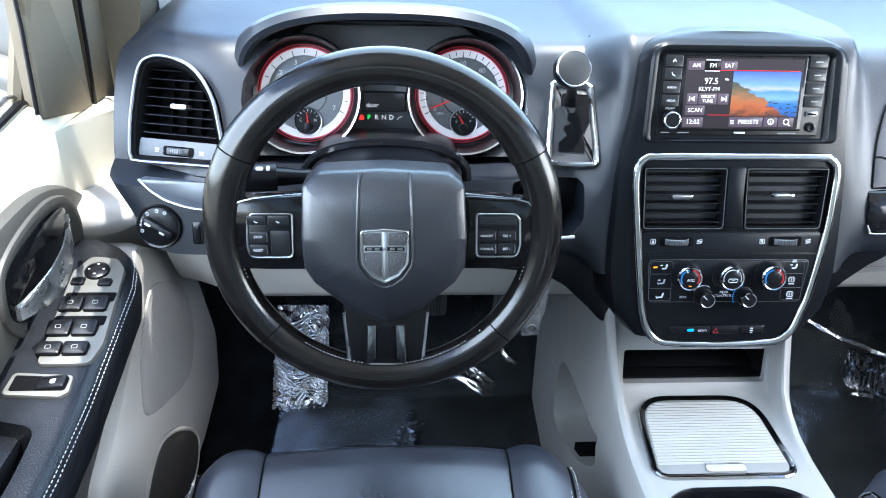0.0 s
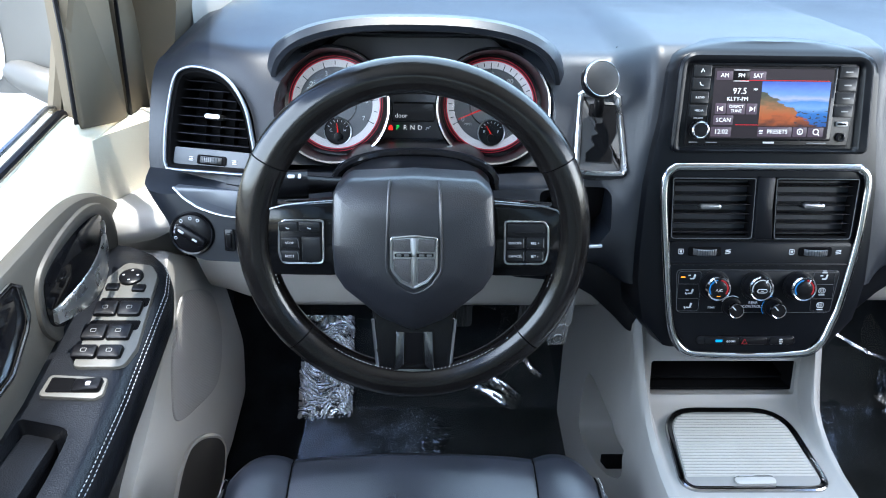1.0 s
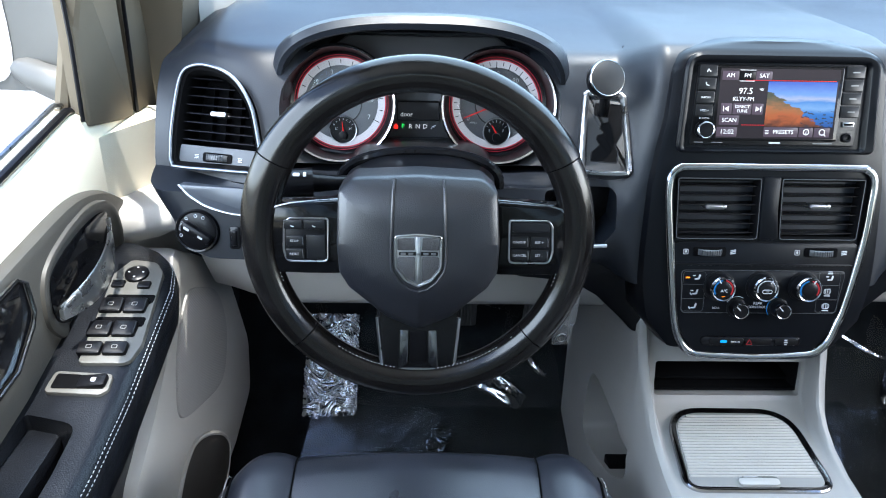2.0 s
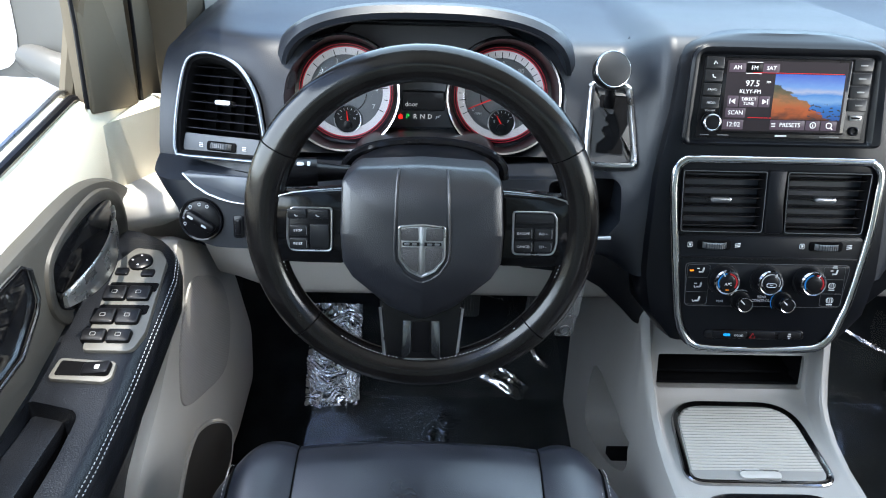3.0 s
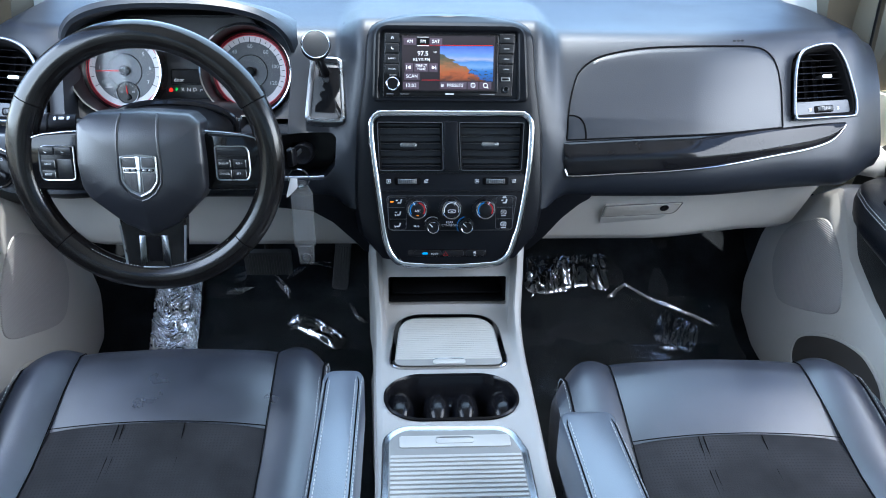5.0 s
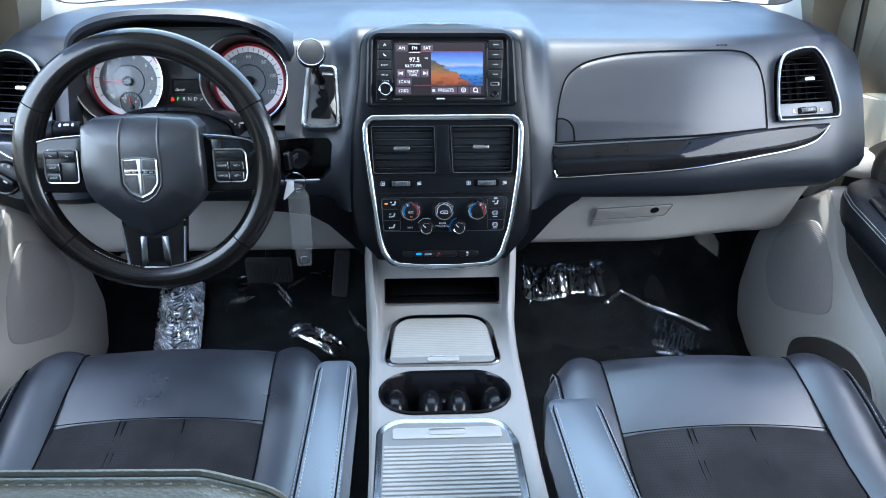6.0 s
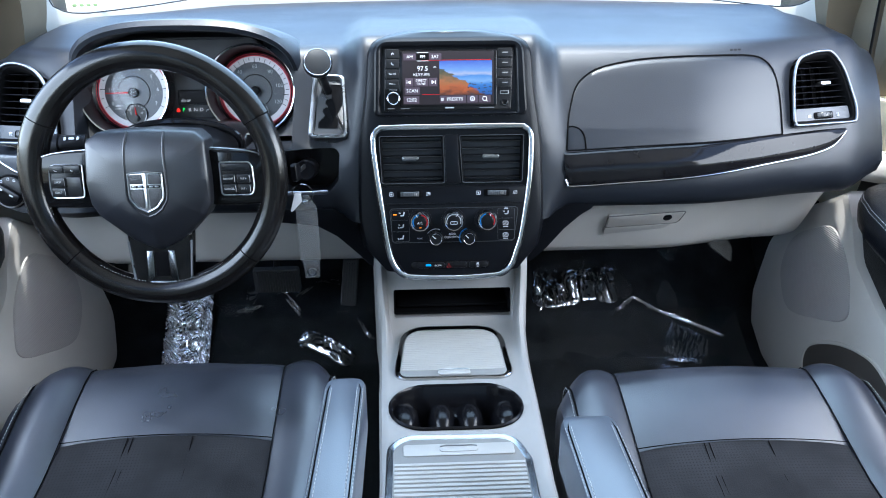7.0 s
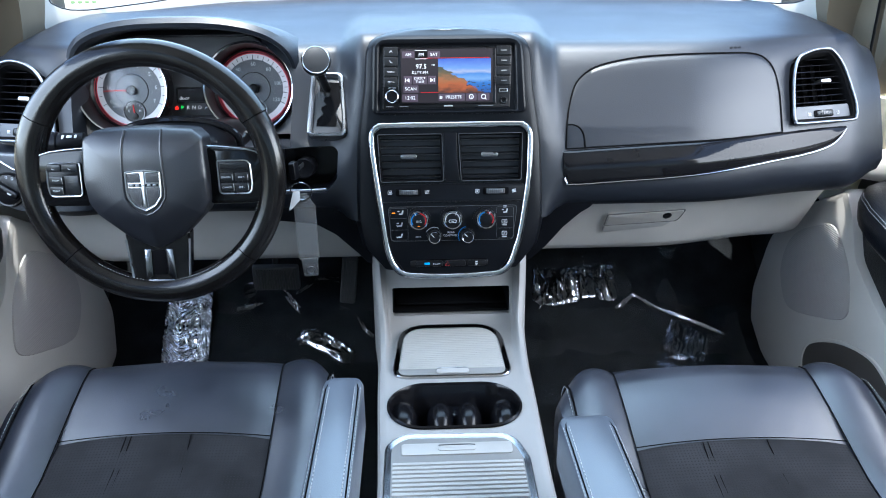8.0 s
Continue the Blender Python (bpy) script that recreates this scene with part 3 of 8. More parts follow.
# thumbwheels, ledge
part("ledge", plate(rrect(0.224, 0.0016, 0.0006, 2), at(S, 0.003, 0.0055, 0.0062), 0.004, 0.0005), DARK, panel)
for x in (-0.068, 0.0735):
    thumb(panel, at(S, x, 0.0218, 0.0032), 0.042)
    for dx, n in ((-0.030, 1), (0.030, 3)):
        bm = bmesh.new()
        if n == 1:
            sweep(lift(rrect(0.006, 0.006, 0.001, 2), at(S, x + dx, 0.0215, 0.003)), 0.0005, True, 4, bm)
            bar(0.003, 0.003, at(S, x + dx, 0.0215, 0.0028), bm)
        else:
            for k in range(3):
                bar(0.007, 0.0011, at(S, x + dx, 0.0195 + 0.002 * k, 0.0028, 10), bm)
        part("vent_mark", bm, WHITE, panel)

# climate plate with knobs
HV = rounded([(-0.0975, -0.058), (0.101, -0.058), (0.1085, -0.002), (-0.1015, -0.002)], 0.006, 4)
part("climate_plate", plate(HV, at(S, 0, 0, 0.0048), 0.004, 0.0012), STACK, panel)
part("plate_edge", sweep(lift(HV, S, 0.0040), 0.0005, True, 6), LINE, panel)
REDL, BLUEL = glow("red_mark", (0.5, 0.04, 0.05), 0.35), glow("blue_mark", (0.03, 0.22, 0.6), 0.35)
AMBER = glow("amber_lamp", (1.0, 0.28, 0.02), 1.2)


def dial(x, y, r, big=True):
    m = at(S, x, y, 0.0048)
    part("knob_seat", lathe([(r * 1.22, 0.0), (r * 1.22, 0.0008), (r * 1.12, 0.0012)], m), DARK, panel)
    kn = part("climate_knob", lathe([(r * 1.04, 0.0), (r * 1.04, 0.004), (r, 0.006), (r * 0.95, 0.0145), (r * 0.86, 0.0165), (r * 0.82, 0.0155)], m), DARK, panel)
    part("knob_ring", lathe([(r * 0.97, 0.0135), (r * 0.985, 0.0148), (r * 0.9, 0.0172), (r * 0.8, 0.0168), (r * 0.78, 0.0150)], m, hollow=big), POLISHED, kn, "chrome ring")
    if big:
        part("knob_cap", lathe([(r * 0.60, 0.015), (r * 0.60, 0.0170), (r * 0.52, 0.0176), (r * 0.2, 0.0178)], m), DARK, kn)
        return m, kn
    part("pointer", plate(rrect(0.0012, r * 0.8, 0.0004, 2), at(m, -r * 0.35, r * 0.35, 0.0168, 45), 0.002, 0.0003), WHITE, kn)
    return m, kn


def arc(r, a0, a1, m, z, w, n=14):
    return sweep([m @ Vector((r * math.cos(radians(a0 + (a1 - a0) * i / n)), r * math.sin(radians(a0 + (a1 - a0) * i / n)), z)) for i in range(n + 1)], w, n=6)


for i, (x, y) in enumerate(((-0.0525, -0.0225), (0.0020, -0.0225), (0.0563, -0.0225))):
    m, kn = dial(x, y, 0.0165)
    if i != 1:
        part("cold_arc", arc(0.0115, 100, 215, m, 0.0158, 0.0010), BLUEL, kn, "blue arc")
        part("warm_arc", arc(0.0115, 80, -35, m, 0.0158, 0.0010), REDL, kn, "red arc")
    else:
        part("speed_arc", arc(0.0115, 200, -20, m, 0.0158, 0.0007), WHITE, kn)
        bm = bmesh.new()
        sweep(lift(rrect(0.012, 0.0045, 0.002, 3), at(m, 0, -0.002, 0.0180)), 0.0005, True, 4, bm)
        bar(0.004, 0.0008, at(m, 0, -0.002, 0.0178), bm)
        part("recirculate_mark", bm, WHITE, kn)
    part("pointer", plate(rrect(0.0013, 0.005, 0.0004, 2), at(m, 0.0105 * (-0.5 if i == 0 else 0.5), 0.0100, 0.0176, 30 if i == 0 else -30), 0.002, 0.0003), WHITE, kn)
    if i == 0:
        words("knob_text", "A/C", 0.0055, at(m, 0, -0.0015, 0.0179), WHITE, kn)
        part("indicator_lamp", bar(0.0045, 0.0018, at(m, 0, -0.0085, 0.0172)), AMBER, kn, "lit amber lamp")
for i, x in enumerate((-0.0273, 0.0266)):
    m, kn = dial(x, -0.051, 0.0105, False)
    part("knob_arc", arc(0.0150, 150 if i == 0 else 215, 60 if i == 0 else 100, m, 0.0008, 0.0005), WHITE if i == 0 else BLUEL, panel)
words("panel_text", "REAR\nCONTROLS", 0.0050, at(S, 0.0, -0.0475, 0.0050), WHITE, panel)
words("panel_text", "REAR", 0.0040, at(S, -0.0535, -0.0515, 0.0050), WHITE, panel)
part("button_row", sweep(lift(rrect(0.0285, 0.052, 0.003, 3, -0.0845, -0.030), S, 0.0049), 0.0003, True, 4), LINE, panel)
part("button_row", sweep(lift(rrect(0.0275, 0.052, 0.003, 3, 0.0885, -0.030), S, 0.0049), 0.0003, True, 4), LINE, panel)


def seat_sign(x, y, arrows):
    """The little seated figure of a vent sign, as a bent bar with a stub."""
    bm = bmesh.new()
    bar(0.0022, 0.0060, at(S, x + 0.002, y, 0.0050, -15), bm)
    bar(0.0055, 0.0018, at(S, x - 0.001, y - 0.0028, 0.0050, 0), bm)
    if arrows & 1:
        bar(0.0035, 0.0014, at(S, x - 0.0045, y + 0.0015, 0.0050), bm)
    if arrows & 2:
        bar(0.0014, 0.0035, at(S, x - 0.0055, y - 0.003, 0.0050, 30), bm)
    if arrows & 4:
        bar(0.0065, 0.0012, at(S, x - 0.001, y + 0.0055, 0.0050, 0), bm)
        bar(0.0050, 0.0010, at(S, x - 0.001, y + 0.0078, 0.0050, 0), bm)
    return part("vent_sign", bm, WHITE, panel)


seat_sign(-0.0805, -0.0105, 1)
seat_sign(-0.0820, -0.0300, 3)
seat_sign(-0.0825, -0.0485, 2)
seat_sign(0.0895, -0.0105, 5)
for y in (-0.0285, -0.0480):
    bm = bmesh.new()
    sweep(lift(rrect(0.0085, 0.0065, 0.0025, 3, 0.0875, y), S, 0.0052), 0.0005, True, 4, bm)
    for k in range(3):
        bar(0.0007, 0.0045, at(S, 0.0852 + 0.0023 * k, y, 0.0050, 10), bm)
    bar(0.008, 0.0012, at(S, 0.0875, y - 0.0058, 0.0050), bm)
    part("defrost_sign", bm, WHITE, panel)
part("indicator_lamp", bar(0.0055, 0.0018, at(S, -0.0930, -0.0115, 0.0050)), AMBER, panel, "lit amber lamp")

for x_, w_ in ((-0.0845, 0.0285), (0.0885, 0.0275)):
    for y_ in (-0.0205, -0.0395):
        part("button_line", bar(w_ - 0.002, 0.0006, at(S, x_, y_, 0.0047)), LINE, panel)
# switch bar
part("switch_bar", plate(rrect(0.130, 0.013, 0.0055, 5), at(S, -0.004, -0.0962, 0.0058), 0.005, 0.0018), PIANO, panel)
for x, w in ((-0.036, 0.045), (0.006, 0.034), (0.042, 0.030)):
    part("switch", plate(rrect(w, 0.0098, 0.003, 4), at(S, x, -0.0962, 0.0070), 0.003, 0.001), DARK, panel)
part("leaf_mark", bar(0.009, 0.0035, at(S, -0.040, -0.0958, 0.0070)), glow("blue_lamp", (0.02, 0.35, 0.8), 0.8), panel, "blue leaf mark")
words("panel_text", "econ", 0.0062, at(S, -0.0245, -0.0960, 0.0072), WHITE, panel)
part("hazard_sign", sweep(lift([(-0.0035, -0.003), (0.0035, -0.003), (0.0, 0.0035)], at(S, -0.0065, -0.0965, 0.0072)), 0.0006, True, 4), REDL, panel, "red hazard triangle")
bm = bmesh.new()
bar(0.004, 0.0022, at(S, 0.041, -0.0940, 0.0070), bm)
bar(0.005, 0.0012, at(S, 0.041, -0.0970, 0.0070), bm)
bar(0.003, 0.0012, at(S, 0.041, -0.0995, 0.0070), bm)
part("switch_mark", bm, WHITE, panel)
adopt(panel)

# ---- radio ----
radio = thing("radio", "double-height car radio with a lit colour touch screen", "radio", S @ Vector((0, 0.2, 0)))
bm = bmesh.new()
o1 = rounded([(-0.1225, 0.1455), (0.1225, 0.1455), (0.1155, 0.2640), (-0.1180, 0.2640)], [0.010, 0.010, 0.024, 0.024], 7)
o2 = rounded([(-0.113, 0.1495), (0.1075, 0.1495), (0.1045, 0.2540), (-0.1090, 0.2540)], [0.005, 0.005, 0.008, 0.008], 7)
rings(bm, [lift(o1, S, -0.004), lift(o1, S, 0.004), lift(inset(o1, 0.003), S, 0.0065), lift(inset(o2, -0.002), S, 0.0062), lift(o2, S, 0.0045), lift(inset(o2, 0.0035), S, -0.004), lift(inset(o2, 0.006), S, -0.006)], cap_last=True)
part("radio_surround", bm, STACK, radio)
FP = rounded([(-0.1058, 0.1545), (0.0965, 0.1545), (0.1005, 0.2495), (-0.1025, 0.2495)], 0.002, 3)
part("faceplate", plate(FP, at(S, 0, 0, 0.0015), 0.008, 0.001), DARK, radio)
SC = [(-0.0755, 0.1635), (0.0692, 0.1635), (0.0692, 0.2458), (-0.0755, 0.2458)]
part("screen_bezel", plate(rounded([(SC[0][0] - 0.005, SC[0][1] - 0.003), (SC[1][0] + 0.005, SC[1][1] - 0.003), (SC[2][0] + 0.005, SC[2][1] + 0.003), (SC[3][0] - 0.005, SC[3][1] + 0.003)], 0.003, 3), at(S, 0, 0, 0.0030), 0.004, 0.0012), PIANO, radio)
screen = part("screen", plate(SC, at(S, 0, 0, 0.0034), 0.003, 0.0003), glow("screen_dark", (0.025, 0.022, 0.026), 1.0), radio, "lit radio screen")
Z = 0.0036
GREYUI, REDUI, WHITEUI = glow("screen_grey", (0.075, 0.058, 0.078), 1.0), glow("screen_red", (0.55, 0.02, 0.03), 0.9), glow("screen_white", (0.8, 0.82, 0.85), 1.0)


def picture_material():
    m = bpy.data.materials.new("coast_picture")
    m.use_nodes = True
    nt = m.node_tree
    b = nt.nodes["Principled BSDF"]
    co = nt.nodes.new("ShaderNodeTexCoord")
    sp = nt.nodes.new("ShaderNodeSeparateXYZ")
    nt.links.new(co.outputs["Generated"], sp.inputs[0])
    nz = nt.nodes.new("ShaderNodeTexNoise")
    nz.inputs["Scale"].default_value, nz.inputs["Detail"].default_value = 7, 6
    nt.links.new(co.outputs["Generated"], nz.inputs["Vector"])

    def math_node(op, a, b_):
        n = nt.nodes.new("ShaderNodeMath")
        n.operation = op
        for i, v in enumerate((a, b_)):
            if isinstance(v, (int, float)):
                n.inputs[i].default_value = v
            else:
                nt.links.new(v, n.inputs[i])
        return n.outputs[0]

    def ramp(value, stops):
        r = nt.nodes.new("ShaderNodeValToRGB")
        while len(r.color_ramp.elements) < len(stops):
            r.color_ramp.elements.new(0.5)
        for e, (p, c) in zip(r.color_ramp.elements, stops):
            e.position, e.color = p, (*c, 1)
        nt.links.new(value, r.inputs[0])
        return r.outputs[0]

    u, v = sp.outputs[0], sp.outputs[2]
    rough = math_node("MULTIPLY", math_node("SUBTRACT", nz.outputs["Fac"], 0.5), 0.5)
    skyc = ramp(math_node("ADD", v, math_node("MULTIPLY", rough, 0.25)), [(0.0, (0.02, 0.10, 0.38)), (0.30, (0.03, 0.20, 0.62)), (0.42, (0.20, 0.42, 0.80)), (0.55, (0.06, 0.26, 0.70)), (0.62, (0.42, 0.50, 0.74)), (0.72, (0.16, 0.36, 0.82)), (1.0, (0.02, 0.10, 0.62))])
    edge = math_node("ADD", math_node("SUBTRACT", math_node("SUBTRACT", 0.82, math_node("MULTIPLY", u, 0.95)), v), rough)
    land = ramp(math_node("ADD", v, rough), [(0.0, (0.10, 0.03, 0.015)), (0.22, (0.50, 0.12, 0.03)), (0.40, (0.42, 0.15, 0.04)), (0.56, (0.16, 0.10, 0.03)), (0.72, (0.04, 0.05, 0.02))])
    mask = ramp(edge, [(0.0, (0, 0, 0)), (0.02, (1, 1, 1))])
    mx = nt.nodes.new("ShaderNodeMix")
    mx.data_type = "RGBA"
    nt.links.new(mask, mx.inputs["Factor"])
    nt.links.new(skyc, mx.inputs[6])
    nt.links.new(land, mx.inputs[7])
    foam = nt.nodes.new("ShaderNodeTexNoise")
    foam.inputs["Scale"].default_value = 14
    nt.links.new(co.outputs["Generated"], foam.inputs["Vector"])
    low = math_node("MULTIPLY", math_node("LESS_THAN", v, 0.36), math_node("GREATER_THAN", u, 0.52))
    rock = math_node("MULTIPLY", math_node("GREATER_THAN", foam.outputs["Fac"], 0.60), low)
    mx2 = nt.nodes.new("ShaderNodeMix")
    mx2.data_type = "RGBA"
    nt.links.new(rock, mx2.inputs["Factor"])
    nt.links.new(mx.outputs[2], mx2.inputs[6])
    mx2.inputs[7].default_value = (0.03, 0.03, 0.05, 1)
    nt.links.new(mx2.outputs[2], b.inputs["Emission Color"])
    b.inputs["Base Color"].default_value = (0.02, 0.02, 0.02, 1)
    b.inputs["Emission Strength"].default_value = 0.19
    b.inputs["Specular IOR Level"].default_value = 0.12
    b.inputs["Roughness"].default_value = 0.25
    return m


part("screen_picture", plate([(-0.017, 0.178), (0.0665, 0.178), (0.0665, 0.2312), (-0.017, 0.2312)], at(S, 0, 0, Z + 0.0003), 0.001, 0.0001), picture_material(), screen, "coast picture with blue sea and brown cliff")
for x, w, t, lit in ((-0.0635, 0.0195, "AM", 0), (-0.0432, 0.0195, "FM", 1), (-0.0232, 0.0195, "SAT", 0)):
    part("screen_key", plate(rrect(w, 0.0105, 0.0008, 2), at(S, x, 0.2375, Z + 0.0002), 0.001, 0.0001), glow("screen_black", (0.006, 0.006, 0.007), 1.0) if lit else GREYUI, screen)
    words("screen_text", t, 0.0068, at(S, x, 0.2375, Z + 0.0006), WHITEUI, screen)
for y in (0.2440, 0.2312):
    part("screen_line", bar(0.0185, 0.0007, at(S, -0.0432, y, Z)), WHITEUI, screen)
for y in (0.2322, 0.1795):
    part("screen_line", bar(0.11, 0.0007, at(S, 0.010, y, Z - 0.0002)), REDUI, screen)
words("screen_text", "97.5", 0.0100, at(S, -0.0435, 0.2193, Z + 0.0003), WHITEUI, screen)
words("screen_text", "KLYY-FM", 0.0066, at(S, -0.0455, 0.2100, Z + 0.0003), WHITEUI, screen)
words("screen_text", "HD", 0.0035, at(S, -0.0245, 0.2215, Z + 0.0003), WHITEUI, screen)
for x, w, t, sz in ((-0.0650, 0.013, "I<", 0.007), (-0.0460, 0.022, "DIRECT\nTUNE", 0.0052), (-0.0270, 0.013, ">I", 0.007)):
    part("screen_key", plate(rrect(w, 0.0130, 0.0008, 2), at(S, x, 0.1985, Z + 0.0002), 0.001, 0.0001), GREYUI, screen)
    if "I" in t and len(t) == 2:
        s_ = 1 if t[0] == "I" else -1
        bm = plate([(-0.0025 * s_, 0.0), (0.0025 * s_, 0.003), (0.0025 * s_, -0.003)], at(S, x, 0.1985, Z + 0.0008), 0.0006, 0.0001)
        bar(0.0009, 0.006, at(S, x - 0.0036 * s_, 0.1985, Z + 0.0003), bm)
        part("screen_mark", bm, WHITEUI, screen)
    else:
        words("screen_text", t, sz, at(S, x, 0.1985, Z + 0.0006), WHITEUI, screen)
for x, y, w, t in ((-0.0605, 0.1850, 0.0240, "SCAN"), (-0.0620, 0.1710, 0.0250, "12:02"), (0.0040, 0.1715, 0.0420, "PRESETS"), (0.0350, 0.1715, 0.0170, ""), (0.0545, 0.1715, 0.0190, "")):
    part("screen_key", plate(rrect(w, 0.0115, 0.0008, 2), at(S, x, y, Z + 0.0002), 0.001, 0.0001), GREYUI, screen)
    if t:
        words("screen_text", t, 0.0070 if t != "12:02" else 0.0078, at(S, x + (0.003 if t == "PRESETS" else 0), y, Z + 0.0006), WHITEUI, screen)
    else:
        bm = sweep(lift(disc(0.0033, 16), at(S, x, y + 0.0004, Z + 0.0006)), 0.0005, True, 4)
        if x > 0.05:
            sweep(lift([(0.0024, -0.0024), (0.0046, -0.0046)], at(S, x, y + 0.0004, Z + 0.0006)), 0.0006, n=4, bm=bm)
        else:
            bar(0.0007, 0.003, at(S, x, y, Z + 0.0003), bm)
        part("screen_mark", bm, WHITEUI, screen)
bm = bmesh.new()
for k in range(3):
    bar(0.0045, 0.0007, at(S, -0.0130, 0.1697 + 0.0017 * k, Z + 0.0003), bm)
part("screen_mark", bm, WHITEUI, screen)
DIMP = mat("dim_small_print", (0.14, 0.145, 0.15), 0.6, blotch=0.1)
KEYM = mat("key_plastic", (0.008, 0.0085, 0.010), 0.3, spec=0.3, blotch=0.1, blotch_size=0.02)
for y, t in ((0.2425, ""), (0.2275, ""), (0.2115, "RADIO"), (0.1960, "MEDIA")):
    kb = part("radio_button", plate(rrect(0.0215, 0.0140, 0.0012, 3), at(S, -0.0905 - (0.2425 - y) * 0.03, y, 0.0042), 0.004, 0.0008), KEYM, radio)
    if t:
        words("button_text", t, 0.0036, at(S, -0.0913, y, 0.0046), WHITE, kb)
    else:
        part("button_mark", sweep(lift([(-0.0022, 0.0018), (-0.0012, -0.0012), (0.0018, -0.0022)] if y < 0.24 else [(-0.002, -0.0015), (0.0, 0.002), (0.002, -0.001)], at(S, -0.0905, y, 0.0044)), 0.0007, n=5), WHITE, kb)
for y in (0.2430, 0.2275, 0.2120, 0.1965):
    part("radio_button", plate(rrect(0.0225, 0.0138, 0.0012, 3), at(S, 0.0870 - (0.2425 - y) * 0.03, y, 0.0042), 0.004, 0.0008), KEYM, radio)
    part("button_mark", bar(0.009, 0.0016, at(S, 0.0870, y, 0.0042)), DIMP, radio)
mk = at(S, -0.0905, 0.1732, 0.002)
part("volume_knob", lathe([(0.0105, 0.0), (0.0100, 0.009), (0.0085, 0.0115), (0.0060, 0.0118)], mk), DARK, radio)
part("volume_ring", lathe([(0.0118, 0.0060), (0.0116, 0.0085), (0.0106, 0.0118), (0.0090, 0.0128), (0.0082, 0.0122)], mk, hollow=True), CHROME, radio, "chrome knob ring")
part("usb_port", plate(rrect(0.014, 0.006, 0.001, 2), at(S, 0.0862, 0.1815, 0.0036), 0.003, 0.0004), SATIN, radio, "silver socket")
part("usb_slot", plate(rrect(0.0115, 0.0025, 0.0005, 2), at(S, 0.0862, 0.1815, 0.0040), 0.003, 0.0002), VOID, radio)
part("audio_socket", lathe([(0.0055, 0.0), (0.0055, 0.0022), (0.0042, 0.0028), (0.003, 0.002), (0.0028, -0.001)], at(S, 0.0868, 0.1655, 0.0018)), DARK, radio)
part("brand_bar", bar(0.014, 0.0022, at(S, -0.0015, 0.1583, 0.0020)), WHITE, radio)
for x, w in ((-0.072, 0.014), (0.058, 0.024), (-0.0945, 0.011)):
    part("small_print", bar(w, 0.0012, at(S, x, 0.1580, 0.0016)), DIMP, radio)
words("small_print", "VOLUME", 0.0032, at(S, -0.0905, 0.1868, 0.0020), WHITE, radio)
adopt(radio)
# ---- instrument cluster ----
C = on(-0.432, 1.030, 0.765, 12)
CLUSTERM = mat("cluster_grey", (0.030, 0.031, 0.034), 0.42, spec=0.5, grain=0.2, grain_size=0.001, blotch=0.1, blotch_size=0.05)
cluster = thing("instrument_cluster", "instrument cluster with two red-ringed white-lit dials and a dark display", "instrument cluster", C.translation)
part("back_plate", plate(rounded([(-0.172, -0.074), (0.172, -0.074), (0.176, 0.03), (0.10, 0.088), (-0.10, 0.088), (-0.176, 0.03)], 0.02, 5), at(C, 0, 0, -0.004), 0.02, 0.002), CLUSTERM, cluster)
part("centre_plate", plate(rounded([(-0.046, -0.052), (0.040, -0.052), (0.030, 0.052), (-0.036, 0.052)], 0.006, 4), at(C, 0, 0, -0.001), 0.004, 0.0015), CLUSTERM, cluster)
LENS = bpy.data.materials.new("dial_lens")
LENS.use_nodes = True
nt = LENS.node_tree
gl = nt.nodes.new("ShaderNodeBsdfGlossy")
gl.inputs["Roughness"].default_value = 0.06
tr = nt.nodes.new("ShaderNodeBsdfTransparent")
fr = nt.nodes.new("ShaderNodeFresnel")
fr.inputs["IOR"].default_value = 1.35
mxs = nt.nodes.new("ShaderNodeMixShader")
nt.links.new(fr.outputs[0], mxs.inputs[0])
nt.links.new(tr.outputs[0], mxs.inputs[1])
nt.links.new(gl.outputs[0], mxs.inputs[2])
nt.links.new(mxs.outputs[0], nt.nodes["Material Output"].inputs[0])
# grey raised to carry the lens reflection over the dial faces
DIALF = mat("dial_grey", (0.08, 0.084, 0.094), 0.5, blotch=0.08, blotch_size=0.02)
DIALW = mat("dial_white", (0.40, 0.40, 0.43), 0.4, blotch=0.06, blotch_size=0.02)
for lit, colour, power in ((DIALW, (0.85, 0.87, 0.95), 0.045), (RED, (0.75, 0.02, 0.05), 0.035)):
    lit.node_tree.nodes["Principled BSDF"].inputs["Emission Color"].default_value = (*colour, 1)
    lit.node_tree.nodes["Principled BSDF"].inputs["Emission Strength"].default_value = power
NEEDLE = glow("needle_red", (0.9, 0.03, 0.03), 0.5)


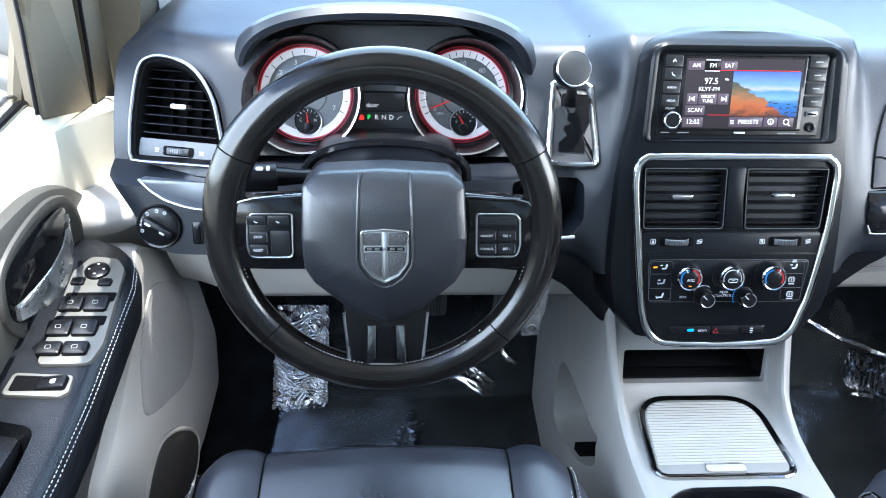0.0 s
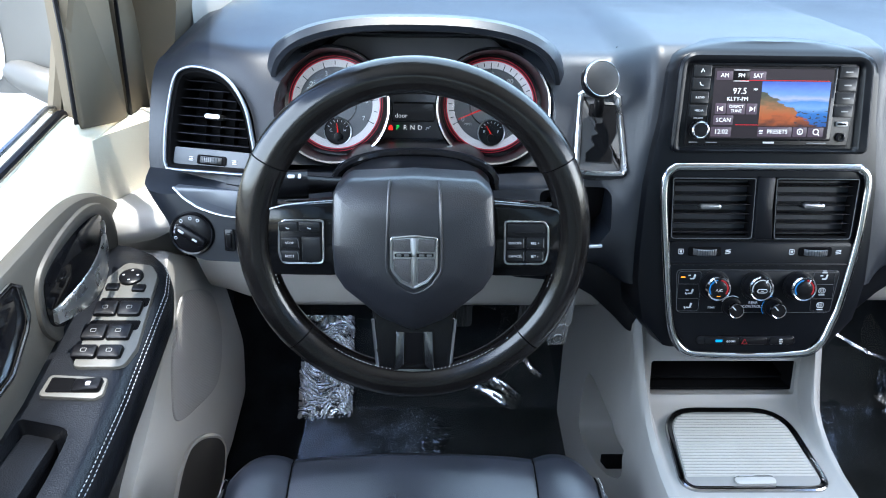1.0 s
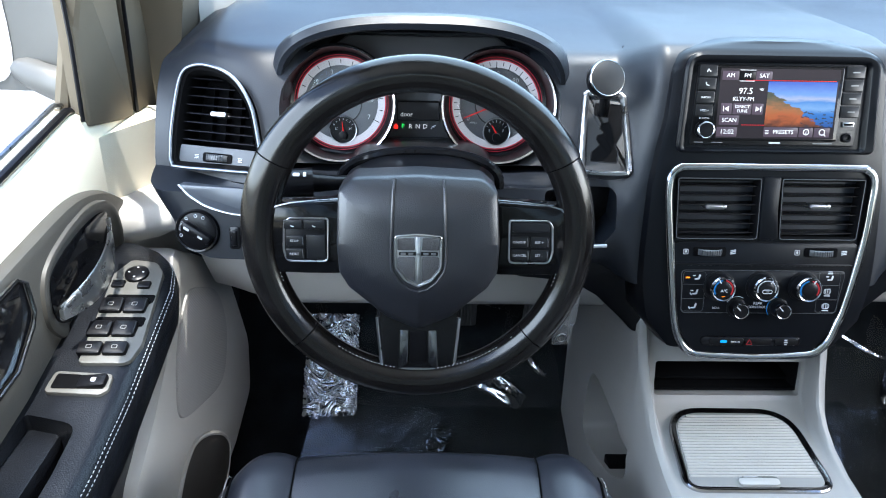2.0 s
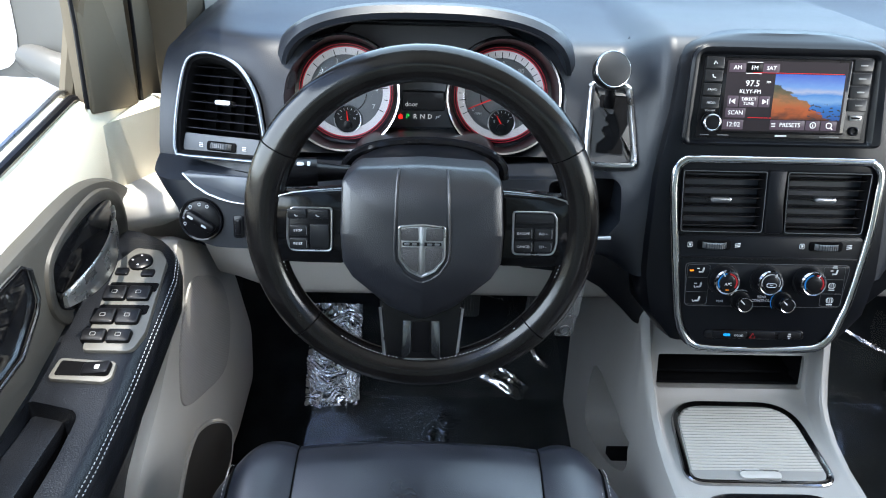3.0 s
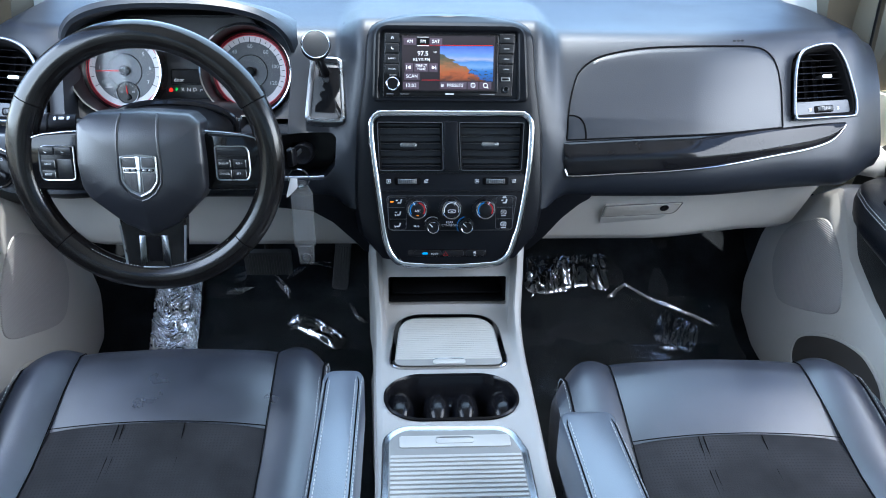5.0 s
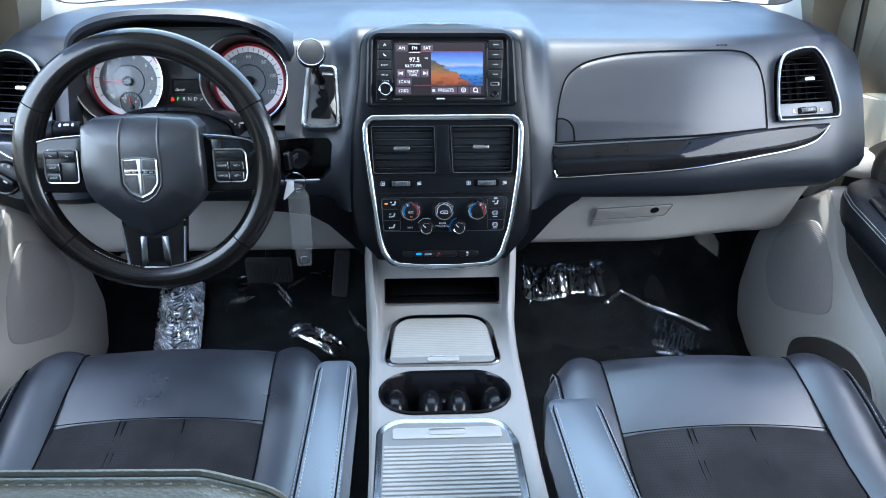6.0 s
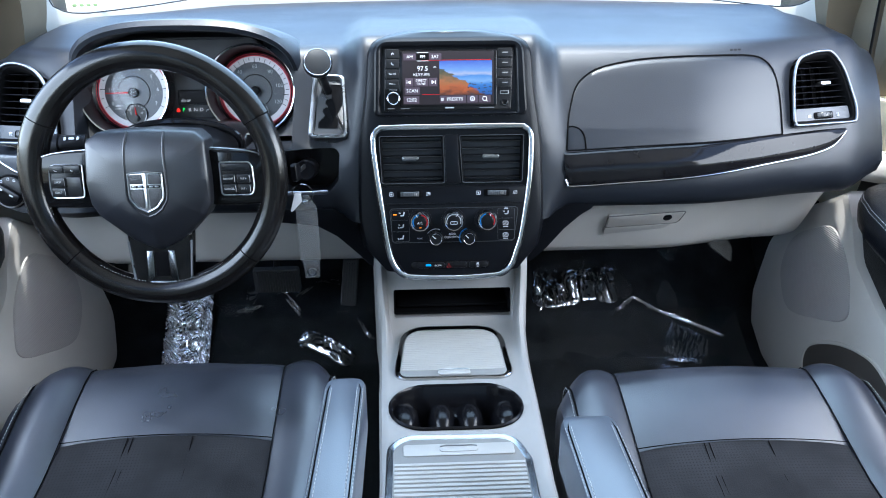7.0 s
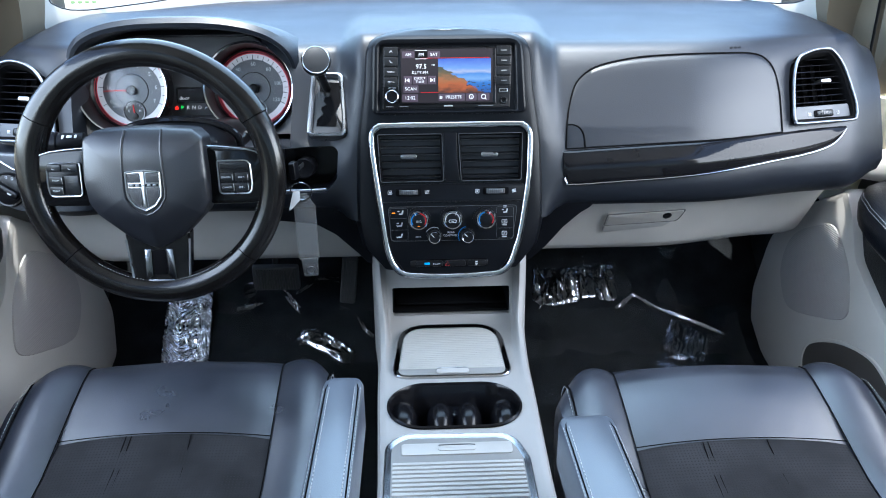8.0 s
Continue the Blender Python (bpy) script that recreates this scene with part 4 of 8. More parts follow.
def gauge(cx, cy, tilt, numbers, a0, a1, ticks, needle, name, label):
    m = at(C, cx, cy, 0.0)
    g = part("gauge_cup", lathe([(0.0705, -0.002), (0.0745, 0.040), (0.0762, 0.0450), (0.0762, 0.0485), (0.0745, 0.0510), (0.0722, 0.0500)], m, 56, hollow=True), POLISHED, cluster, label)
    part("gauge_bezel", lathe([(0.0723, 0.0500), (0.0706, 0.030), (0.0680, 0.006), (0.0620, 0.0012)], m, 56, hollow=True), DARK, g)
    part("red_ring", lathe([(0.0645, 0.0005), (0.0645, 0.0024), (0.0628, 0.0024), (0.0626, 0.0005)], m, 48, hollow=True), RED, g, "red ring")
    part("inner_red_ring", lathe([(0.0606, 0.0005), (0.0606, 0.0022), (0.0590, 0.0020), (0.0588, 0.0005)], m, 48, hollow=True), RED, g, "red ring")
    part("white_ring", lathe([(0.0590, 0.0008), (0.0590, 0.0016), (0.0495, 0.0012), (0.0493, 0.0004)], m, 48), DIALW, g, "white scale ring")
    part("dial_face", lathe([(0.0494, 0.0004), (0.0494, 0.0013), (0.02, 0.0013)], m, 48), DIALF, g)
    part("lens", lathe([(0.0680, 0.0090), (0.060, 0.0135), (0.045, 0.0170), (0.028, 0.0192), (0.010, 0.0200), (0.001, 0.0200)], m, 48, hollow=True), LENS, g, "clear dial lens")
    part("dial_line", sweep(lift(disc(0.0275, 36), m, 0.0016), 0.0009, True, 5), DARK, g)
    bm = bmesh.new()
    for i in range(ticks + 1):
        a = a0 + (a1 - a0) * i / ticks
        long_ = i % 2 == 0
        r = 0.0520 if long_ else 0.0545
        bar(0.0095 if long_ else 0.005, 0.0010, at(m, r * math.cos(radians(a)), r * math.sin(radians(a)), 0.0016, a), bm)
    part("scale_mark", bm, DARK, g)
    for t, a in numbers:
        words("dial_number", t, 0.0090, at(m, 0.0415 * math.cos(radians(a)), 0.0415 * math.sin(radians(a)), 0.0016), WHITE, g)
    part("needle_hub", lathe([(0.0085, 0.002), (0.0080, 0.0080), (0.006, 0.0095), (0.003, 0.0097)], m, 24), DARK, g)
    nm = at(m, 0, 0, 0.0062, needle)
    part("needle", plate([(0.006, -0.0011), (0.047, -0.0005), (0.047, 0.0005), (0.006, 0.0011)], nm, 0.0012, 0.0002), NEEDLE, g, "red needle")
    sm = at(m, 0.002, -0.0365, 0.0)
    part("small_dial", lathe([(0.0190, 0.0016), (0.0190, 0.0034), (0.0172, 0.0040), (0.0165, 0.0026), (0.01, 0.0025)], sm, 32), DARK, g)
    part("small_ring", sweep(lift(disc(0.0182, 32), sm, 0.0040), 0.0008, True, 5), SATIN, g)
    bm = bmesh.new()
    for i in range(7):
        a = 30 + 20 * i
        bar(0.0028, 0.0007, at(sm, 0.0145 * math.cos(radians(a)), 0.0145 * math.sin(radians(a)), 0.0026, a), bm)
    part("scale_mark", bm, WHITE, g)
    for t, x in (("C", -0.0095), ("H", 0.0095)) if name == "tach" else (("E", -0.0095), ("F", 0.0095)):
        words("dial_number", t, 0.0055, at(sm, x, 0.0015, 0.0027), WHITE, g)
    part("small_needle", plate([(-0.001, -0.003), (0.001, -0.003), (0.0004, 0.0135), (-0.0004, 0.0135)], at(sm, 0, -0.002, 0.0046, 6 if name == "tach" else 30), 0.001, 0.0002), NEEDLE, g, "red needle")
    part("small_hub", lathe([(0.0058, 0.0025), (0.0055, 0.0058), (0.003, 0.0062)], at(sm, 0, -0.007), 16), DARK, g)


tach_n = [(str(i), 207 - 234 * i / 7) for i in range(8)]
gauge(-0.1085, -0.001, 0, tach_n, 207, -27, 14, 181, "tach", "round rev counter with chrome rim")
speed_n = [(str(20 * i), 207 - 234 * i / 6) for i in range(7)]
gauge(0.1005, -0.001, 0, speed_n, 207, -27, 24, 203, "speed", "round speedometer with chrome rim")
words("dial_text", "MPH", 0.0048, at(C, 0.1005 - 0.03, -0.026, 0.0018), WHITE, cluster)
words("dial_text", "RPM\nx1000", 0.0042, at(C, -0.1085 - 0.029, -0.026, 0.0018), WHITE, cluster)
part("display", plate(rrect(0.0545, 0.0225, 0.001, 2), at(C, -0.0045, -0.0105, 0.0008), 0.003, 0.0005), glow("display_dark", (0.012, 0.013, 0.015), 0.8), cluster)
part("display_frame", sweep(lift(rrect(0.0565, 0.0245, 0.0015, 2, -0.0045, -0.0105), C, 0.0008), 0.0011, True, 5), DARK, cluster)
words("display_text", "door", 0.0085, at(C, -0.0290, -0.0155, 0.0012), glow("display_text", (0.55, 0.57, 0.6), 0.8), cluster, align="LEFT")
part("display_mark", plate(rounded([(-0.003, -0.0035), (0.003, -0.0035), (0.003, 0.001), (0, 0.004), (-0.003, 0.001)], 0.001, 2), at(C, -0.0350, -0.0317, 0.0006), 0.001, 0.0002), glow("lamp_red", (0.9, 0.03, 0.02), 1.0), cluster, "red warning lamp")
for t, x, g_ in (("P", -0.0252, 1), ("R", -0.0150, 0), ("N", -0.0051, 0), ("D", 0.0050, 0)):
    words("gear_letter", t, 0.0088, at(C, x, -0.0317, 0.0006), glow("lamp_green", (0.05, 0.7, 0.12), 1.2) if g_ else glow("lamp_white", (0.75, 0.76, 0.78), 0.7), cluster)
bm = bmesh.new()
for k, a in enumerate((60, -20, 20)):
    bar(0.0042, 0.0010, at(C, 0.0140 + 0.0018 * k, -0.0330 + 0.0012 * k, 0.0004, a), bm)
part("gear_mark", bm, WHITE, cluster)
part("cluster_lip", sweep(lift([(-0.15, -0.062), (-0.09, -0.070), (-0.045, -0.064), (-0.035, -0.048), (0.03, -0.048), (0.045, -0.064), (0.09, -0.070), (0.15, -0.062)], C, 0.006), 0.003, n=8), DASH, cluster)
# apron that fills the opening below and beside the dials
bm = bmesh.new()
loops = []
for i in range(121):
    x = -0.174 + 0.348 * i / 120
    top_y = 0.03 if abs(x) > 0.10 else -0.050
    for cx, cy in ((-0.1085, -0.001), (0.1005, -0.001)):
        if abs(x - cx) < 0.0768:
            top_y = min(top_y, cy - (0.0768 ** 2 - (x - cx) ** 2) ** 0.5)
    loops.append([(x, max(y, -0.079), z) for y, z in ((-0.080, 0.042), (-0.078, 0.044), (top_y - 0.003, 0.040), (top_y, 0.034), (top_y - 0.002, 0.0))])
rings(bm, loops, C, closed=True, cap_first=True, cap_last=True)
part("apron", bm, CLUSTERM, cluster, "grey panel round the dials", sharp=60)
adopt(cluster)

# ---- steering column ----
column = thing("steering_column", "black plastic steering column shroud behind the wheel", "steering column", (-0.432, 0.90, 0.66))
bm = bmesh.new()
loops = []
for y, w, h, z in ((0.795, 0.052, 0.045, 0.700), (0.81, 0.066, 0.056, 0.702), (0.86, 0.082, 0.064, 0.697), (0.93, 0.096, 0.066, 0.690), (1.02, 0.105, 0.062, 0.680)):
    loops.append([(-0.432 + w * math.copysign(abs(math.cos(a)) ** 0.6, math.cos(a)), y, z - 0.022 + h * math.copysign(abs(math.sin(a)) ** 0.7, math.sin(a))) for a in [2 * math.pi * i / 32 for i in range(32)]])
rings(bm, loops, cap_first=True)
part("column_cover", bm, DARK, column)
part("cover_lip", sweep([(-0.432 - 0.098 * math.cos(a), 0.895, 0.694 + 0.046 * math.sin(a) ** 0.7) for a in [math.pi * i / 20 for i in range(21)]], 0.006, n=8), PIANO, column)
stalk = part("stalk", sweep([(-0.49, 0.86, 0.712), (-0.53, 0.852, 0.714), (-0.565, 0.846, 0.716)], lambda t: 0.0075 + 0.005 * smoothstep(0.3, 0.9, t), n=16), DARK, column, "black indicator stalk")
part("stalk_sleeve", sweep([(-0.556, 0.847, 0.716), (-0.575, 0.844, 0.716), (-0.592, 0.842, 0.716)], 0.0168, n=20), DARK, stalk)
part("stalk_end", sweep([(-0.592, 0.842, 0.716), (-0.594, 0.8418, 0.716), (-0.610, 0.840, 0.716), (-0.613, 0.8395, 0.716)], lambda t: 0.0195 - 0.003 * abs(2 * t - 1) ** 3, n=20), DARK, stalk)
part("stalk_groove", sweep([(-0.5905, 0.8422, 0.716), (-0.5935, 0.8418, 0.716)], 0.0155, n=20), VOID, stalk)
SM = on(-0.574, 0.8335, 0.7292, 50)
for k, (w_, h_) in enumerate(((0.0035, 0.006), (0.008, 0.0045), (0.0035, 0.006))):
    part("stalk_mark", bar(w_, h_, at(SM, -0.008 + 0.0095 * k, 0.0005 * k, 0.0006)), WHITE, stalk)
for k in range(2):
    part("stalk_mark", sweep(lift(disc(0.0026, 12), at(SM, -0.031, -0.004 + 0.009 * k, 0.0034)), 0.0005, True, 4), WHITE, stalk)
adopt(column)

# ---- steering wheel ----
WC, WT = Vector((-0.432, 0.761, 0.688)), 7.5
W = on(*WC, WT)
wheel = thing("steering_wheel", "black leather three-spoke steering wheel with gloss and silver trim", "steering wheel", WC)
RM, RR, RZ = 0.1705, 0.0190, 0.0185


def rim_point(a, b, r=1.0):
    fat = 1 + 0.10 * math.exp(-((math.degrees(a) - 20) / 22) ** 2) + 0.10 * math.exp(-((math.degrees(a) - 160) / 22) ** 2)
    rr = RM + RR * fat * r * math.cos(b)
    return (rr * math.cos(a), rr * math.sin(a), RZ * r * math.sin(b))


def rim_arc(a0, a1, r, n):
    bm = bmesh.new()
    rings(bm, [[rim_point(radians(a0 + (a1 - a0) * i / n), 2 * math.pi * j / 18, r) for j in range(18)] for i in range(n + 1)], W, cap_first=True)
    return bm


CUTS = (28.5, 151.5, 222.5, 317.5)
for a0, a1 in ((28.5, 151.5), (151.5, 222.5), (222.5, 317.5), (317.5, 388.5)):
    part("rim", rim_arc(a0 + 0.25, a1 - 0.25, 1.0, 36), RIM, wheel)
for a in CUTS:
    part("rim_seam", rim_arc(a - 0.3, a + 0.3, 0.965, 2), VOID, wheel)
STITCHW = mat("rim_thread", (0.4, 0.4, 0.4), 0.7, blotch=0.1)
for a0, a1 in ((235, 262), (278, 306), (-20, 10), (170, 200), (312, 338)):
    part("rim_stitch", dashes([W @ Vector(rim_point(radians(a0 + (a1 - a0) * i / 24), radians(150), 1.01)) for i in range(25)], 0.0022, 0.0022, 0.0005), STITCHW, wheel)
HUB = rounded([(-0.083, 0.055), (-0.0850, 0.0), (-0.084, -0.034), (-0.074, -0.052), (-0.036, -0.090), (0.0, -0.107), (0.036, -0.090), (0.074, -0.052), (0.084, -0.034), (0.0845, 0.0), (0.081, 0.055), (0.066, 0.067), (0.0, 0.0705), (-0.068, 0.067)], [0.008, 0.05, 0.012, 0.012, 0.02, 0.018, 0.02, 0.012, 0.012, 0.05, 0.008, 0.014, 0.08, 0.014], 4)


def hub_z(x, y):
    z = 0.040 - 0.35 * max(0.0, y - 0.036) - 18.0 * max(0.0, y - 0.046) ** 2 + 0.3 * min(0, y + 0.05)
    low = max(0.0, 0.62 * abs(x) - 0.0 - (y + 0.062))
    return z - 0.30 * low - 0.9 * x * x


bm = bmesh.new()
loops = [[(x, y, hub_z(x, y) - 0.045) for x, y in HUB], [(x, y, hub_z(x, y) - 0.006) for x, y in HUB]]
for d in (0.0008, 0.003):
    q = inset(HUB, d)
    loops.append([(x, y, hub_z(x, y) - (0.0025 if d < 0.002 else 0.0)) for x, y in q])
base_ = inset(HUB, 0.003)
for s_ in (0.9, 0.78, 0.64, 0.5, 0.36, 0.2, 0.08):
    loops.append([(x * s_, -0.005 + (y + 0.005) * s_, hub_z(x * s_, -0.005 + (y + 0.005) * s_)) for x, y in base_])
rings(bm, loops, W, cap_first=True)
HUBM = mat("airbag_vinyl", (0.0085, 0.0092, 0.0125), 0.38, spec=0.7, grain=0.4, grain_size=0.0012, blotch=0.12, blotch_size=0.05, voronoi=True)
part("airbag_cover", bm, HUBM, wheel)
for s_ in (-1, 1):
    part("cover_ridge", sweep([W @ Vector((s_ * x, y, hub_z(x, y) + 0.0003)) for x, y in ((0.0250, 0.0668), (0.0255, 0.061), (0.0260, 0.055), (0.0265, 0.04), (0.0270, 0.025), (0.0278, 0.008), (0.0283, -0.016), (0.0270, -0.026), (0.019, -0.039), (0.009, -0.0465), (0.0, -0.0495))], 0.0017, n=8), HUBM, wheel)
BZ = 0.0415
BD = at(W, 0, -0.0045, BZ) @ Matrix.Diagonal((1, 1.10, 1, 1))
shield = rounded([(-0.0240, 0.0150), (-0.0240, -0.0165), (-0.014, -0.029), (0.0, -0.0355), (0.014, -0.029), (0.0240, -0.0165), (0.0240, 0.0150), (0.0, 0.0172)], [0.003, 0.012, 0.01, 0.004, 0.01, 0.012, 0.003, 0.05], 4)
badge = part("badge", plate(shield, BD, 0.003, 0.0012), BRIGHT, wheel, "silver shield badge with dark mesh quarters")
DOT = mat("badge_mesh", (0.03, 0.03, 0.032), 0.5, grain=1.0, grain_size=0.0014, blotch=0.2, blotch_size=0.004, voronoi=True)
for q in ([(-0.0215, 0.0128), (-0.0215, 0.0012), (-0.0035, 0.0012), (-0.0042, 0.0135)], [(0.0215, 0.0128), (0.0042, 0.0135), (0.0035, 0.0012), (0.0215, 0.0012)],
          [(-0.0215, -0.0055), (-0.0205, -0.017), (-0.0125, -0.0265), (-0.0035, -0.0305), (-0.0035, -0.0055)], [(0.0215, -0.0055), (0.0035, -0.0055), (0.0035, -0.0305), (0.0125, -0.0265), (0.0205, -0.017)]):
    part("badge_quarter", plate(rounded(q, 0.0015, 3), at(BD, 0, 0, 0.0006), 0.002, 0.0004), DOT, badge)
part("badge_name", bar(0.040, 0.0034, at(BD, 0, -0.0021, 0.0004)), DARK, badge)
bm = bmesh.new()
for k in range(5):
    bar(0.0052, 0.0022, at(BD, -0.0155 + 0.00775 * k, -0.0021, 0.0012), bm)
part("badge_bars", bm, SATIN, badge)
part("badge_rim", sweep(lift(inset(shield, 0.0008), BD, 0.0006), 0.0013, True, 6), BRIGHT, badge)
part("badge_spine", plate(rounded([(-0.0028, 0.0150), (-0.0016, -0.030), (0.0016, -0.030), (0.0028, 0.0150)], 0.001, 2), at(BD, 0, 0, 0.0015), 0.002, 0.0006), BRIGHT, badge)
# spokes
SPOKE = mat("spoke_gloss", (0.004, 0.004, 0.0045), 0.10, spec=0.24, blotch=0.2, blotch_size=0.03)
for s_ in (-1, 1):
    sp = rounded([(s_ * 0.080, 0.041), (s_ * 0.080, -0.041), (s_ * 0.120, -0.041), (s_ * 0.150, -0.040), (s_ * 0.163, -0.030), (s_ * 0.165, 0.010), (s_ * 0.160, 0.030), (s_ * 0.148, 0.036)], 0.008, 4)
    part("spoke", plate(sp, at(W, 0, 0, 0.010), 0.024, 0.003), SPOKE, wheel)
    part("spoke_edge", sweep([W @ Vector((s_ * x, y, 0.0105)) for x, y in ((0.083, 0.0425), (0.11, 0.0405), (0.135, 0.0375), (0.150, 0.0335), (0.158, 0.025))], 0.0010, n=8), SATIN, wheel, "silver spoke edge")
    pad = rounded([(s_ * 0.0955, 0.0215), (s_ * 0.0965, -0.0255), (s_ * 0.1405, -0.0255), (s_ * 0.1430, -0.012), (s_ * 0.1415, 0.015), (s_ * 0.137, 0.0215)], [0.003, 0.006, 0.008, 0.01, 0.01, 0.006], 4)
    pd = part("switch_pad", plate(pad, at(W, 0, 0, 0.0125), 0.006, 0.001), DARK, wheel)
    part("pad_frame", sweep(lift(pad, W, 0.0128), 0.0012, True, 6), BRIGHT, pd, "silver pad outline")
    if s_ < 0:
        pads = [((0.1320, 0.0150), 0.020, 0.0105, ""), ((0.1095, 0.0150), 0.022, 0.0105, ""), ((0.1305, -0.0030), 0.0195, 0.0120, "STOP"), ((0.1310, -0.0175), 0.0195, 0.0120, "RESET"), ((0.1085, -0.0095), 0.020, 0.027, "")]
    else:
        pads = [((0.1185, 0.0145), 0.040, 0.0105, ""), ((0.1075, -0.0020), 0.0195, 0.0120, "ON/OFF"), ((0.1290, -0.0020), 0.0195, 0.0120, "RES +"), ((0.1085, -0.0165), 0.0195, 0.0120, "CANCEL"), ((0.1290, -0.0165), 0.0195, 0.0120, "SET -")]
    for c, w, h, t in pads:
        m = at(W, s_ * c[0], c[1], 0.0142)
        kb = part("wheel_button", plate(rrect(w, h, 0.0016, 3), m, 0.003, 0.0007), KEYM, pd)
        if t:
            words("button_text", t, 0.0038, at(m, -0.0008, 0, 0.0002), WHITE, kb)
            part("button_corner", sweep(lift([(w * 0.40, h * 0.38), (w * 0.43, h * 0.1), (w * 0.43, -h * 0.38)], m, 0.0002), 0.0004, n=4), SATIN, kb)
        elif s_ < 0 and c[1] > 0:
            part("button_mark", arc(0.0022, 190, 300, m, 0.0004, 0.0005), WHITE, kb)
# lower spoke
LS = rounded([(-0.0465, -0.080), (-0.0400, -0.160), (0.0400, -0.160), (0.0465, -0.080)], [0.004, 0.006, 0.006, 0.004], 4)
bm = bmesh.new()
rings(bm, [lift(LS, W, -0.012), lift(LS, W, 0.006), lift(inset(LS, 0.003), W, 0.0085)], cap_first=True)
part("lower_spoke", bm, SPOKE, wheel)
part("lower_spoke_edge", sweep([W @ Vector(p) for p in ((-0.0455, -0.092, 0.008), (-0.0405, -0.155, 0.0075), (-0.036, -0.1605, 0.0075), (0.036, -0.1605, 0.0075), (0.0405, -0.155, 0.0075), (0.0455, -0.092, 0.008))], 0.0017, n=8), BRIGHT, wheel, "bright edge")
for s_ in (-1, 1):
    part("spoke_insert", plate(rounded([(s_ * 0.0105, -0.106), (s_ * 0.0205, -0.106), (s_ * 0.0225, -0.157), (s_ * 0.0115, -0.146)], 0.0015, 3), at(W, 0, 0, 0.0105), 0.004, 0.0012), CHROME, wheel, "silver spoke insert")
part("insert_foot", plate(rounded([(-0.0215, -0.152), (-0.0225, -0.1575), (0.0225, -0.1575), (0.0215, -0.152)], 0.001, 2), at(W, 0, 0, 0.0100), 0.003, 0.001), CHROME, wheel, "silver spoke insert")
part("spoke_slot", plate(rounded([(-0.0095, -0.108), (0.0095, -0.108), (0.0100, -0.145), (-0.0100, -0.145)], 0.002, 3), at(W, 0, 0, 0.0090), 0.004, 0.0005), VOID, wheel)
part("lower_mount", plate(rounded([(-0.036, -0.155), (0.036, -0.155), (0.045, -0.172), (-0.045, -0.172)], 0.004, 3), at(W, 0, 0, 0.004), 0.016, 0.002), RIM, wheel)
adopt(wheel)

# ---- driver's switches ----
H = on(-0.70, 0.896, 0.62, 10, -3)
hl = thing("headlamp_switch", "round black rotary headlamp switch on the dashboard end", "switch", H.translation)
mh = at(H, -0.0138, 0.0102, 0.0005)
part("switch_ring", lathe([(0.0282, -0.03), (0.0282, 0.001), (0.0268, 0.0036), (0.0245, 0.003), (0.0238, 0.001)], mh, 40), PIANO, hl)
part("switch_face", lathe([(0.0242, -0.002), (0.0238, 0.0026), (0.020, 0.0042), (0.009, 0.0045)], mh, 40), DARK, hl)
part("turn_grip", plate(rrect(0.041, 0.0125, 0.0055, 4), at(mh, 0.001, -0.001, 0.0130, -32), 0.010, 0.0028), DARK, hl)
part("grip_mark", bar(0.0078, 0.0030, at(mh, -0.0095, 0.005, 0.0132, -32)), WHITE, hl)
part("grip_mark", bar(0.0068, 0.0025, at(mh, 0.007, -0.006, 0.0132, -32)), WHITE, hl)
for a in (195, 125, 90, 62):
    part("switch_mark", sweep(lift(disc(0.0018, 10), at(mh, 0.0202 * math.cos(radians(a)), 0.0202 * math.sin(radians(a)), 0.0046)), 0.0005, True, 4), WHITE, hl)
words("switch_text", "AUTO", 0.0046, at(mh, 0.0200 * math.cos(radians(160)), 0.0200 * math.sin(radians(160)), 0.0047, 68), WHITE, hl)
adopt(hl)
dm = thing("dimmer_switch", "small black thumbwheel dimmer beside the headlamp switch", "switch", H @ Vector((0.0335, 0.0025, 0)))
part("dimmer_frame", plate(rrect(0.0135, 0.029, 0.003, 4), at(H, 0.0335, 0.0025, 0.002), 0.02, 0.0015), PIANO, dm)
part("dimmer_wheel", plate(rrect(0.007, 0.020, 0.002, 3), at(H, 0.0335, 0.0025, 0.005), 0.008, 0.002), DARK, dm)
adopt(dm)
# bright strip and blue-grey blank panel left of the wheel
blank = thing("dash_blank", "smooth grey blanking panel edged with a chrome strip", "dash panel", H @ Vector((0.03, 0.05, 0)))
BLANK = mat("blank_grey", (0.05, 0.056, 0.068), 0.28, blotch=0.08, blotch_size=0.05)
arc_ = spline([(-0.0335, 0.0690), (-0.0215, 0.0562), (-0.0113, 0.0490), (-0.001, 0.0430), (0.020, 0.0363), (0.0413, 0.0332), (0.066, 0.0325)], 5, False)
part("blank_face", plate(arc_ + [(0.066, 0.0655), (0.0433, 0.0665), (-0.0315, 0.0690)], at(H, 0, 0, 0.0022), 0.03, 0.0006), BLANK, blank)
part("chrome_strip", sweep(lift(arc_, H, 0.0028), 0.0016, n=8), CHROME, blank, "chrome strip")
adopt(blank)
part("dash_seam", sweep([(x * (1 - 0.006 * smoothstep(0.5, 0.78, -x)), dash_y(x, 0.6885) - 0.0006, 0.6885 - 0.002 * smoothstep(-0.62, -0.78, x)) for x in [-0.775 + 0.2 * i / 16 for i in range(17)]], 0.0014, n=6), VOID, dash)

